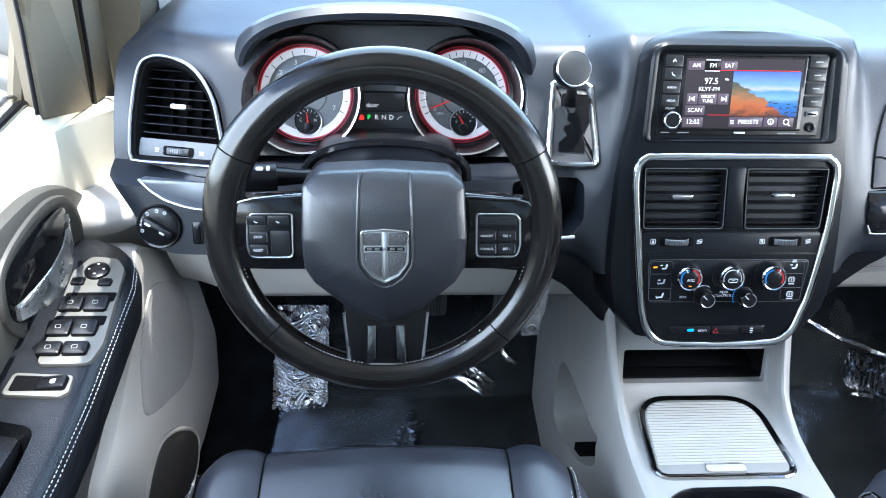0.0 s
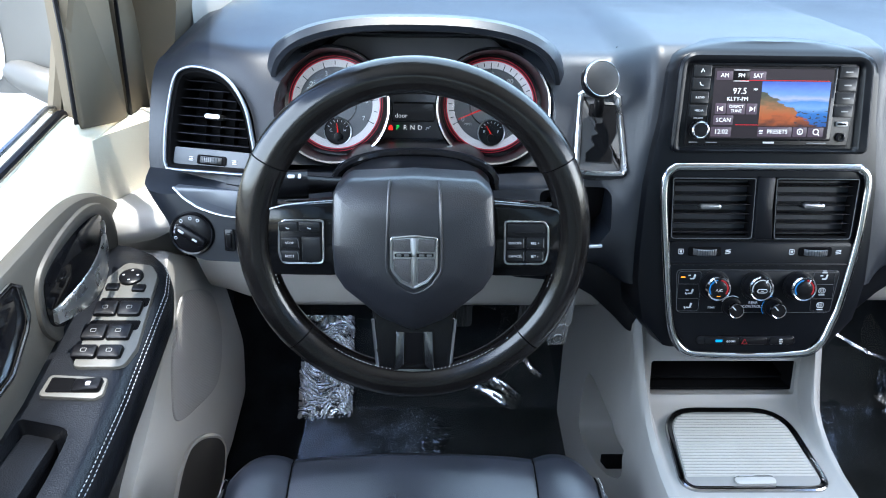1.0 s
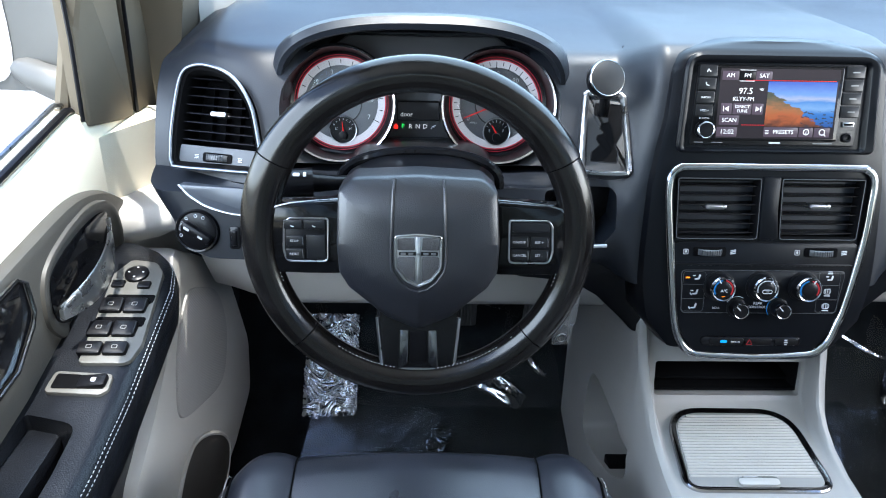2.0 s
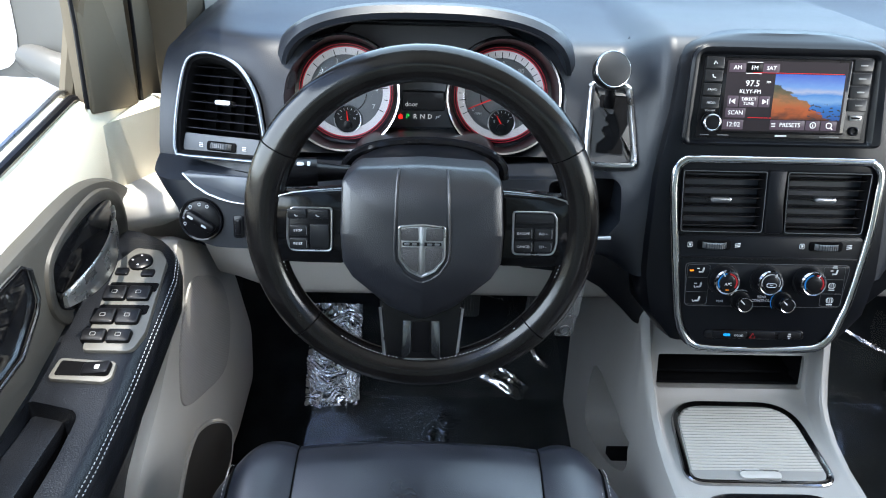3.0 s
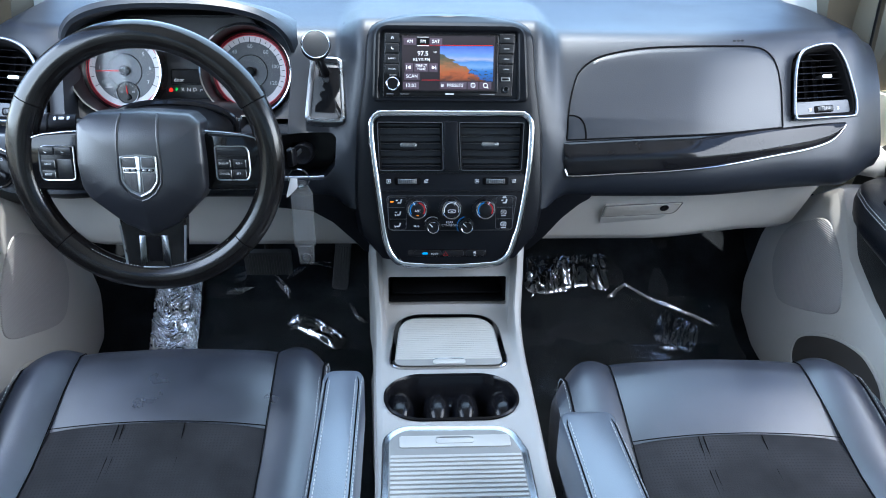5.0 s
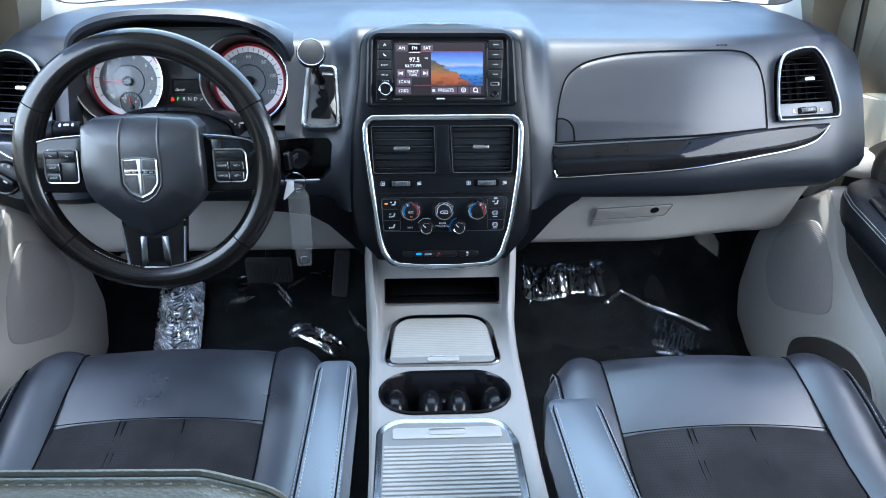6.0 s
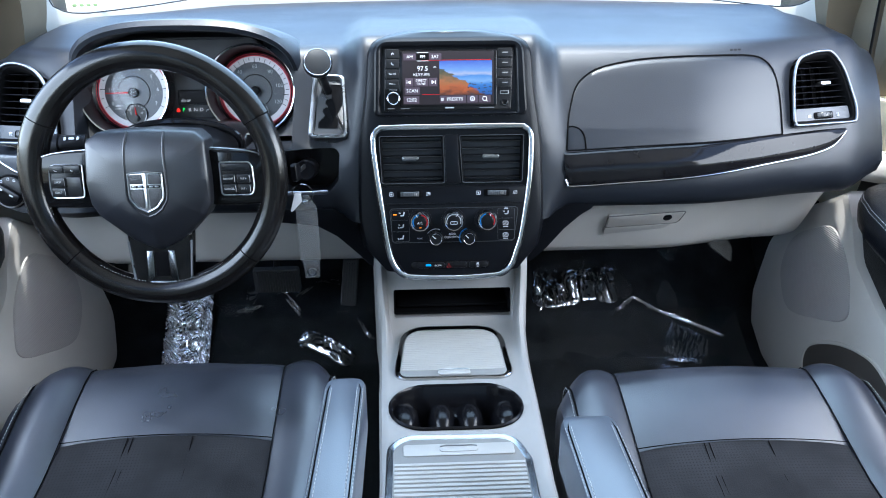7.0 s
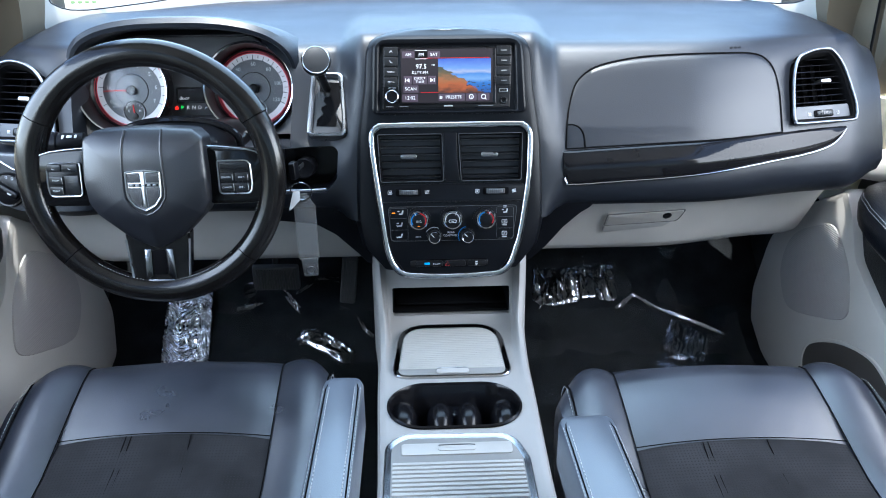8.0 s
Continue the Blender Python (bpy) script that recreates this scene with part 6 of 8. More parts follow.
def seat(name, label, xc, yf, arm, back):
    root = thing(name, label, "seat", (xc, yf - 0.25, 0.0), group="front seats")
    top = [(-0.62, 0.268), (-0.45, 0.272), (-0.32, 0.284), (-0.22, 0.302), (-0.19, 0.311), (-0.160, 0.321), (-0.10, 0.341), (-0.05, 0.355), (-0.022, 0.359), (-0.004, 0.353), (0.008, 0.338), (0.014, 0.315), (0.012, 0.26), (-0.01, 0.20), (-0.06, 0.16), (-0.62, 0.16)]

    def crown(u, y, z, k):
        return z + (0.006 * (1 - (u / 0.155) ** 2) if k < 9 else 0)

    def block(i0, i1, mat_, nm):
        bm = bmesh.new()
        seg = top[i0:i1 + 1]
        low = [(y, z - 0.05) for y, z in reversed(seg)] if nm == "insert" else []
        loops = []
        for i in range(25):
            u = -0.1545 + 0.309 * i / 24
            e = 1 if 0 < i < 24 else 0
            pinch = 0.0015 * (1 - min(1, min(i, 24 - i) / 2))
            loop = []
            for k, (y, z) in enumerate(seg):
                zz = crown(u, y, z, k + i0) - pinch
                if (k == 0 and i0 > 0) or (k == len(seg) - 1 and nm == "insert"):
                    zz -= 0.004
                loop.append((xc + u, yf + y - 0.010 * (u / 0.155) ** 2, zz))
            loop += [(xc + u, yf + y, z) for y, z in low]
            if nm != "insert":
                loop += [(xc + u, yf + seg[0][0], 0.165), (xc + u, yf + seg[0][0], 0.25)]
            loops.append(loop)
        rings(bm, loops, cap_first=True)
        return part(nm, bm, mat_, root, sharp=50)

    block(0, 5, SUEDEP, "insert")
    block(5, 14, LEATHER, "cushion_front")
    # sewn lines on the suede
    for u in (-0.0565, -0.0490, 0.038):
        part("insert_seam", sweep([(xc + u * (1 + 0.12 * i / 8), yf - 0.164 - 0.05 * i, interp([(a, c) for a, c in top[:6]], -0.164 - 0.05 * i) + 0.0046) for i in range(9)], 0.0008, n=5), VOID, root)
    part("cross_seam", sweep([(xc - 0.154 + 0.308 * i / 16, yf - 0.1595 - 0.010 * ((-0.154 + 0.308 * i / 16) / 0.155) ** 2, 0.3215 + 0.0040 * (1 - ((-0.154 + 0.308 * i / 16) / 0.155) ** 2)) for i in range(17)], 0.0008, n=6), VOID, root)
    for s_ in (-1, 1):
        bm = bmesh.new()
        loops = []
        n = 14
        for i in range(n + 1):
            t = i / n
            u = 0.1555 + 0.095 * t
            rise = 0.010 * math.sin(math.pi * min(1.0, t * 1.15)) - 0.075 * max(0.0, t - 0.45) ** 2.2 - 0.0015 * (1 - min(1, i / 1.5))
            pull = 0.075 * max(0.0, t - 0.1) ** 2.2
            loops.append([(xc + s_ * u, yf + y - (pull * smoothstep(-0.35, 0.0, y)) - 0.010, max(z + rise * (1 if k < 12 else 0.3), 0.16)) for k, (y, z) in enumerate(top)])
        rings(bm, loops, cap_first=True)
        bo = part("bolster", bm, LEATHER, root, sharp=55)
        edge = []
        t = 0.80
        u = 0.1555 + 0.095 * t
        rise = 0.010 * math.sin(math.pi * min(1.0, t * 1.15)) - 0.075 * (t - 0.45) ** 2.2
        pull = 0.075 * (t - 0.1) ** 2.2
        for y, z in top[2:13]:
            edge.append((xc + s_ * u, yf + y - pull * smoothstep(-0.35, 0.0, y) - 0.010, z + rise + 0.0012))
        part("piping", sweep(edge, 0.0016, n=6), VOID, bo)
        for d in (-0.005, 0.005):
            part("stitch", dashes([(x + s_ * d, y, z + (0.0012 if d * s_ < 0 else 0.0004)) for x, y, z in edge], 0.0042, 0.0018, 0.0006), THREAD, bo, "grey stitching")
        part("bolster_seam", sweep([(xc + s_ * 0.1550, yf + y - 0.010, z + 0.0002) for y, z in top[:12]], 0.0009, n=6), VOID, root)
    # armrest
    ax0, ax1, ay, az = arm
    w = ax1 - ax0
    am = flat((ax0 + ax1) / 2, ay - 0.22, az, 0)
    ao = rounded([(-w / 2, -0.22), (w / 2, -0.22), (w / 2, 0.22), (-w / 2, 0.22)], [0.012, 0.012, 0.018, 0.018], 5)
    arm_ = part("armrest", plate(ao, am, 0.062, 0.0075, dome=0.0), ARMREST, root)
    for s_ in (-1, 1):
        part("armrest_piping", sweep([am @ Vector((s_ * (w / 2 - 0.0055), y, -0.0005)) for y in (-0.21, -0.1, 0.0, 0.1, 0.19)] + [am @ Vector((s_ * (w / 2 - 0.009), 0.208, -0.001))], 0.0009, n=6), VOID, arm_)
        for d in (0.0030, 0.0095):
            part("stitch", dashes([am @ Vector((s_ * (w / 2 - d), -0.2 + 0.4 * i / 20, -0.0016 if d < 0.005 else 0.0003)) for i in range(21)], 0.0042, 0.0018, 0.0006), THREAD, arm_, "grey stitching")
    # backrest
    y0, z0, y1, z1, hw = back
    d = Vector((0, y1 - y0, z1 - z0))
    L = d.length
    lean_ = math.degrees(math.atan2(y0 - y1, z1 - z0))
    bmx = Matrix.Translation((xc, y0, z0)) @ pose(0, 0, 0, 90 + lean_, 0, 0) @ Matrix.Diagonal((1, 1, -1, 1))
    bo_ = rounded([(-hw, 0.0), (hw, 0.0), (hw, L * 0.94), (hw - 0.03, L * 0.974), (hw - 0.10, L * 0.980), (hw - 0.20, L * 0.994), (hw - 0.28, L), (-hw + 0.28, L), (-hw + 0.20, L * 0.994), (-hw + 0.10, L * 0.980), (-hw + 0.03, L * 0.974), (-hw, L * 0.94)], [0.04, 0.04, 0.03, 0.02, 0.06, 0.06, 0.05, 0.05, 0.06, 0.06, 0.02, 0.03], 6)
    lp_ = lambda q, z: [(x, y, z) for x, y in q]
    bm = bmesh.new()
    rings(bm, [lp_(bo_, -0.09), lp_(bo_, -0.02), lp_(inset(bo_, 0.008), -0.006), lp_(inset(bo_, 0.02), 0.0), lp_(inset(bo_, 0.06), 0.002), lp_(inset(bo_, 0.10), -0.02)], bmx, cap_first=True)
    bk = part("backrest", bm, BACKL, root, "black leather seat back with its bright light in the colour")
    edge = [bmx @ Vector((x, y, -0.006)) for x, y in inset(bo_, 0.006)]
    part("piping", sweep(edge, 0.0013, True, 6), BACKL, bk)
    for dd, zz in ((0.014, -0.002), (0.000, -0.013)):
        part("stitch", dashes([bmx @ Vector((x, y, zz)) for x, y in inset(bo_, dd)], 0.0030, 0.0016, 0.00035), THREAD, bk, "grey stitching")
    # frame and rails under the cushion
    part("seat_base", plate(rrect(0.40, 0.44, 0.02, 4), flat(xc, yf - 0.28, 0.165), 0.10, 0.01), DARK, root)
    for s_ in (-1, 1):
        part("seat_rail", plate(rrect(0.045, 0.50, 0.006, 3), flat(xc + s_ * 0.17, yf - 0.28, 0.07), 0.066, 0.004), DARK, root)
    adopt(root)
    return root


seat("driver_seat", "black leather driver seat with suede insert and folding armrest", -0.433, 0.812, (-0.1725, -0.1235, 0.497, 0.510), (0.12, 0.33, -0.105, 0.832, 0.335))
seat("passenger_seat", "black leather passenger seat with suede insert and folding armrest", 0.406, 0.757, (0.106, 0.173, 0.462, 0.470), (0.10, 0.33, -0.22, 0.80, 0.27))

# ---- pedals and floor covering ----
def pedal(name, label, m, w, h, ribs, arm_to):
    root = thing(name, label, "pedal", m.translation)
    pad_ = part("pedal_pad", plate(rounded([(-w / 2, -h / 2), (w / 2, -h / 2), (w / 2, h / 2), (-w / 2, h / 2)], 0.008, 4), m, 0.014, 0.003), RUBBER, root)
    for i in range(ribs):
        x = -w * 0.40 + w * 0.80 * i / (ribs - 1)
        part("rib", plate(rrect(w * 0.86 / ribs * 0.55, h * 0.84, 0.0008, 2), at(m, x, 0, 0.0045), 0.006, 0.0008), RUBBER, pad_)
    part("pedal_arm", sweep([m @ Vector((0, h * 0.2, -0.012)), m @ Vector((0, h * 0.6, -0.03)), arm_to], 0.008, n=8), DARK, root)
    adopt(root)


pedal("brake_pedal", "black rubber brake pedal with upright ribs", on(-0.377, 1.275, 0.293, -12), 0.104, 0.064, 15, (-0.40, 1.34, 0.55))
pedal("accelerator_pedal", "long black rubber accelerator pedal", on(-0.214, 1.285, 0.281, 8, 0, -6), 0.036, 0.112, 6, (-0.215, 1.36, 0.5))
FILM = bpy.data.materials.new("clear_film")
FILM.use_nodes = True
nt = FILM.node_tree
gl = nt.nodes.new("ShaderNodeBsdfGlossy")
gl.inputs["Roughness"].default_value = 0.10
gl.inputs["Color"].default_value = (0.9, 0.92, 0.95, 1)
tr = nt.nodes.new("ShaderNodeBsdfTransparent")
fr = nt.nodes.new("ShaderNodeFresnel")
fr.inputs["IOR"].default_value = 1.5
mxs = nt.nodes.new("ShaderNodeMixShader")
wr = nt.nodes.new("ShaderNodeTexNoise")
wr.inputs["Scale"].default_value, wr.inputs["Detail"].default_value, wr.inputs["Distortion"].default_value = 26, 4, 1.2
fb = nt.nodes.new("ShaderNodeBump")
fb.inputs["Strength"].default_value, fb.inputs["Distance"].default_value = 0.32, 0.005
co = nt.nodes.new("ShaderNodeTexCoord")
nt.links.new(co.outputs["Object"], wr.inputs["Vector"])
nt.links.new(wr.outputs["Fac"], fb.inputs["Height"])
nt.links.new(fb.outputs[0], gl.inputs["Normal"])
nt.links.new(fb.outputs[0], fr.inputs["Normal"])
haze = nt.nodes.new("ShaderNodeBsdfDiffuse")
haze.inputs["Color"].default_value = (0.50, 0.58, 0.60, 1)
milky = nt.nodes.new("ShaderNodeMixShader")
milky.inputs[0].default_value = 0.024
nt.links.new(tr.outputs[0], milky.inputs[1])
nt.links.new(haze.outputs[0], milky.inputs[2])
nt.links.new(fr.outputs[0], mxs.inputs[0])
nt.links.new(milky.outputs[0], mxs.inputs[1])
nt.links.new(gl.outputs[0], mxs.inputs[2])
nt.links.new(mxs.outputs[0], nt.nodes["Material Output"].inputs[0])
FILM2 = FILM.copy()
FILM2.name = "crumpled_film"
FILM2.node_tree.nodes["Fresnel"].inputs["IOR"].default_value = 3.6
FOLDM = FILM2.copy()
FOLDM.name = "folded_film"
FOLDM.node_tree.nodes["Fresnel"].inputs["IOR"].default_value = 2.9
FOLDM.node_tree.nodes["Bump"].inputs["Strength"].default_value = 0.12
FP_ = [(-1.2, 0.0), (0.9, 0.0), (1.15, 0.0), (1.30, 0.03), (1.42, 0.11), (1.55, 0.24), (1.62, 0.42)]


def creased(x, y, size, seed, octaves=3):
    """Sharp folds of a crumpled sheet."""
    v = 0.0
    for k, (sc, am) in enumerate(((1.0, 1.0), (2.1, 0.55), (4.3, 0.3))[:octaves]):
        q = noise.noise(Vector((x / size * sc + seed, y / size * sc * 0.7 - seed, seed * 1.7 + k)))
        v += am * (1 - abs(q) * 2.2)
    return v


def crinkle(u, v, pitch, seed):
    """Close ridges that wander and break, as in film pulled tight. They run along v."""
    ph = math.pi / pitch * (u + 0.25 * v) + 4.5 * noise.noise(Vector((u * 26, v * 17, seed))) + 1.6 * noise.noise(Vector((u * 80, v * 60, seed + 4)))
    return abs(math.cos(ph)) ** 0.7 * (0.35 + 1.3 * abs(noise.noise(Vector((u * 34, v * 26, seed + 9)))))


def film(name, label, x0, x1, y0, y1, nx, ny, folds, creases, patches, seed, base, rest=0.004):
    bm = bmesh.new()
    grid_, raised = [], []
    for j in range(ny + 1):
        row = []
        for i in range(nx + 1):
            x, y = x0 + (x1 - x0) * i / nx, y0 + (y1 - y0) * j / ny
            wob = 0.012 * noise.noise(Vector((x * 9, y * 9, seed)))
            z = base(x, y) + rest + (0.0010 + 0.0022 * smoothstep(1.2, 1.4, y)) * creased(x, y, 0.16, seed, 2)
            flat_z = z
            for line_ in creases:
                for (ax, ay), (bx, by) in zip(line_, line_[1:]):
                    ux, uy = bx - ax, by - ay
                    t_ = max(0.0, min(1.0, ((x - ax) * ux + (y - ay) * uy) / (ux * ux + uy * uy)))
                    d_ = math.hypot(x - ax - t_ * ux, y - ay - t_ * uy)
                    z += max(0.0, 0.0040 - d_) * 1.7 * (1 - 0.5 * abs(2 * t_ - 1))
            for k, (cx, cy, rx, ry, turn, amp, size) in enumerate(folds):
                ca, sa = math.cos(radians(turn)), math.sin(radians(turn))
                u, v = (x - cx) * ca + (y - cy) * sa, -(x - cx) * sa + (y - cy) * ca
                w = max(0.0, 1 - (u / rx) ** 2) * max(0.0, 1 - (v / ry) ** 2)
                if w > 0:
                    z += w ** 0.9 * 0.8 * amp * max(0.0, creased(u * 0.28, v, size * 0.55, seed + k))
            for cx, cy, rx, ry, turn, amp, pitch in patches:
                ca, sa = math.cos(radians(turn)), math.sin(radians(turn))
                u, v = (x - cx) * ca + (y - cy) * sa, -(x - cx) * sa + (y - cy) * ca
                w = smoothstep(1.0, 0.75, abs(u) / rx) * smoothstep(1.0, 0.7, abs(v) / ry)
                if w > 0:
                    z += w * amp * crinkle(u, v, pitch, seed + cx)
            row.append(bm.verts.new((x + wob, y + wob, z)))
            raised.append(z - flat_z > 0.0010)
        grid_.append(row)
    for j in range(ny):
        for i in range(nx):
            f = bm.faces.new((grid_[j][i], grid_[j][i + 1], grid_[j + 1][i + 1], grid_[j + 1][i]))
            f.material_index = 1 if raised[j * (nx + 1) + i] or raised[(j + 1) * (nx + 1) + i + 1] else 0
    ob = part(name, bm, FILM, None, sharp=25)
    ob.data.materials.append(FOLDM)
    if ob.data.polygons[0].normal.z < 0:
        ob.data.flip_normals()
    return tagged(ob, label, "plastic film")


floor_z = lambda x, y: interp(FP_, y)
part("floor_mat", plate(rounded([(-0.22, -0.25), (0.22, -0.25), (0.20, 0.15), (-0.20, 0.15)], 0.03, 4), flat(-0.38, 1.05, 0.012), 0.010, 0.004), CARPET, floor)
part("floor_mat", plate(rounded([(-0.24, -0.25), (0.24, -0.25), (0.24, 0.15), (-0.24, 0.15)], 0.03, 4), flat(0.46, 1.05, 0.012), 0.010, 0.004), CARPET, floor)
CREASES_DRIVER = [[(-0.403, 1.46), (-0.356, 1.43)], [(-0.364, 1.458), (-0.321, 1.479), (-0.26, 1.483)], [(-0.35, 1.359), (-0.304, 1.373), (-0.215, 1.326)], [(-0.201, 1.408), (-0.163, 1.361)], [(-0.506, 1.429), (-0.44, 1.434), (-0.406, 1.422)], [(-0.365, 1.454), (-0.31, 1.478), (-0.258, 1.474)], [(-0.401, 1.449), (-0.356, 1.421)], [(-0.343, 1.348), (-0.310, 1.365), (-0.224, 1.319)], [(-0.190, 1.40), (-0.184, 1.381), (-0.172, 1.366)]]
CREASES_PASSENGER = [[(0.452, 1.415), (0.500, 1.436)], [(0.458, 1.414), (0.472, 1.420)], [(0.50, 1.437), (0.56, 1.405), (0.64, 1.372), (0.71, 1.344)], [(0.255, 1.416), (0.272, 1.434), (0.262, 1.46)], [(0.285, 1.47), (0.30, 1.432), (0.34, 1.486)], [(0.56, 1.292), (0.60, 1.283)]]
FOLDS_DRIVER = [(-0.43, 1.47, 0.07, 0.03, 20, 0.008, 0.06), (-0.275, 1.342, 0.075, 0.020, -27, 0.012, 0.05)]
PATCH_DRIVER = [(-0.40, 1.20, 0.07, 0.03, 60, 0.0020, 0.012), (-0.33, 1.09, 0.03, 0.06, 10, 0.0020, 0.011)]
PATCH_PASSENGER = [(0.345, 1.459, 0.118, 0.038, 0, 0.020, 0.026), (0.610, 1.325, 0.055, 0.040, -28, 0.008, 0.010)]
film("plastic_floor_film", "clear wrinkled protective film over the driver footwell carpet", -0.665, -0.135, 0.86, 1.56, 200, 270, FOLDS_DRIVER, CREASES_DRIVER, PATCH_DRIVER, 2.4, floor_z, 0.024)
film("plastic_floor_film", "clear wrinkled protective film over the passenger footwell carpet", 0.19, 0.76, 0.84, 1.56, 240, 290, [], CREASES_PASSENGER, PATCH_PASSENGER, 5.1, floor_z, 0.024)
# foot rest wrapped in film
fm = on(-0.620, 1.352, 0.118, 42)
fr_ = thing("foot_rest", "black foot rest wrapped in crumpled clear film", "foot rest", (-0.633, 1.38, 0.05))
part("rest_block", plate(rrect(0.100, 0.20, 0.02, 4), fm, 0.08, 0.01), CARPET, fr_)
bm = bmesh.new()
grid_ = []
for j in range(191):
    row = []
    for i in range(111):
        u, v = -0.056 + 0.112 * i / 110, -0.112 + 0.224 * j / 190
        ph = 230 * (v + 0.5 * u) + 15.0 * noise.noise(Vector((u * 20, v * 17, 9.2))) + 3.5 * noise.noise(Vector((u * 55, v * 48, 3.1)))
        h = 0.003 + 0.0052 * abs(math.cos(ph)) ** 0.7 * (0.55 + 0.9 * abs(noise.noise(Vector((u * 30, v * 30, 5.0))))) + 0.004 * max(0.0, creased(u * 0.6, v + 0.3 * u, 0.05, 9.2, 1))
        row.append(bm.verts.new(fm @ Vector((u + 0.003 * noise.noise(Vector((u * 40, v * 40, 1))), v, max(h, 0.001) - 0.5 * max(0, abs(u) - 0.048)))))
    grid_.append(row)
for j in range(190):
    for i in range(110):
        bm.faces.new((grid_[j][i], grid_[j][i + 1], grid_[j + 1][i + 1], grid_[j + 1][i]))
wrap = part("wrap", bm, FILM2, fr_, "crumpled clear film", sharp=25)
if wrap.data.polygons[0].normal.z < 0:
    wrap.data.flip_normals()
adopt(fr_)

# ---- doors ----
HANDLE = mat("handle_chrome", (0.66, 0.67, 0.68), 0.28, 1.0, blotch=0.06, blotch_size=0.03, wear=0.04)
BOLST = mat("door_bolster", (0.048, 0.045, 0.039), 0.5, grain=0.3, grain_size=0.0015, blotch=0.1, voronoi=True)
GRILLE = mat("speaker_grille", (0.36, 0.345, 0.33), 0.6, blotch=0.05)
nt = GRILLE.node_tree
wv = nt.nodes.new("ShaderNodeTexWave")
wv.bands_direction = "Z"
wv.inputs["Scale"].default_value, wv.inputs["Distortion"].default_value = 75, 0
co = nt.nodes.new("ShaderNodeTexCoord")
nt.links.new(co.outputs["Object"], wv.inputs["Vector"])
bp = nt.nodes.new("ShaderNodeBump")
bp.inputs["Strength"].default_value, bp.inputs["Distance"].default_value = 0.6, 0.0012
nt.links.new(wv.outputs["Fac"], bp.inputs["Height"])
nt.links.new(bp.outputs[0], nt.nodes["Principled BSDF"].inputs["Normal"])


GRILLE_OUT = [(1.04, 0.459), (1.113, 0.434), (1.181, 0.391), (1.212, 0.335), (1.210, 0.275), (1.154, 0.222), (1.028, 0.259), (0.945, 0.300), (0.945, 0.350), (0.975, 0.410)]


ARMV = mat("armrest_vinyl", (0.005, 0.0058, 0.0078), 0.34, spec=0.27, grain=0.45, grain_size=0.0018, blotch=0.2, blotch_size=0.06, voronoi=True, wear=0.06)
PANELV = mat("switch_panel_grey", (0.095, 0.092, 0.083), 0.45, grain=0.2, grain_size=0.0012, blotch=0.1)


# brown darkened for the pocket's shade; a flat plate, no hole is cut
POCKET = mat("pocket_brown_shade", (0.045, 0.040, 0.036), 0.6, grain=0.2, grain_size=0.0012, blotch=0.1)


def side(s, x, dy):
    """A face that looks into the car from side s: local x is the car's y, local y its z."""
    return Matrix(((0, 0, -s, s * x), (1, 0, 0, dy), (0, 1, 0, 0), (0, 0, 0, 1)))


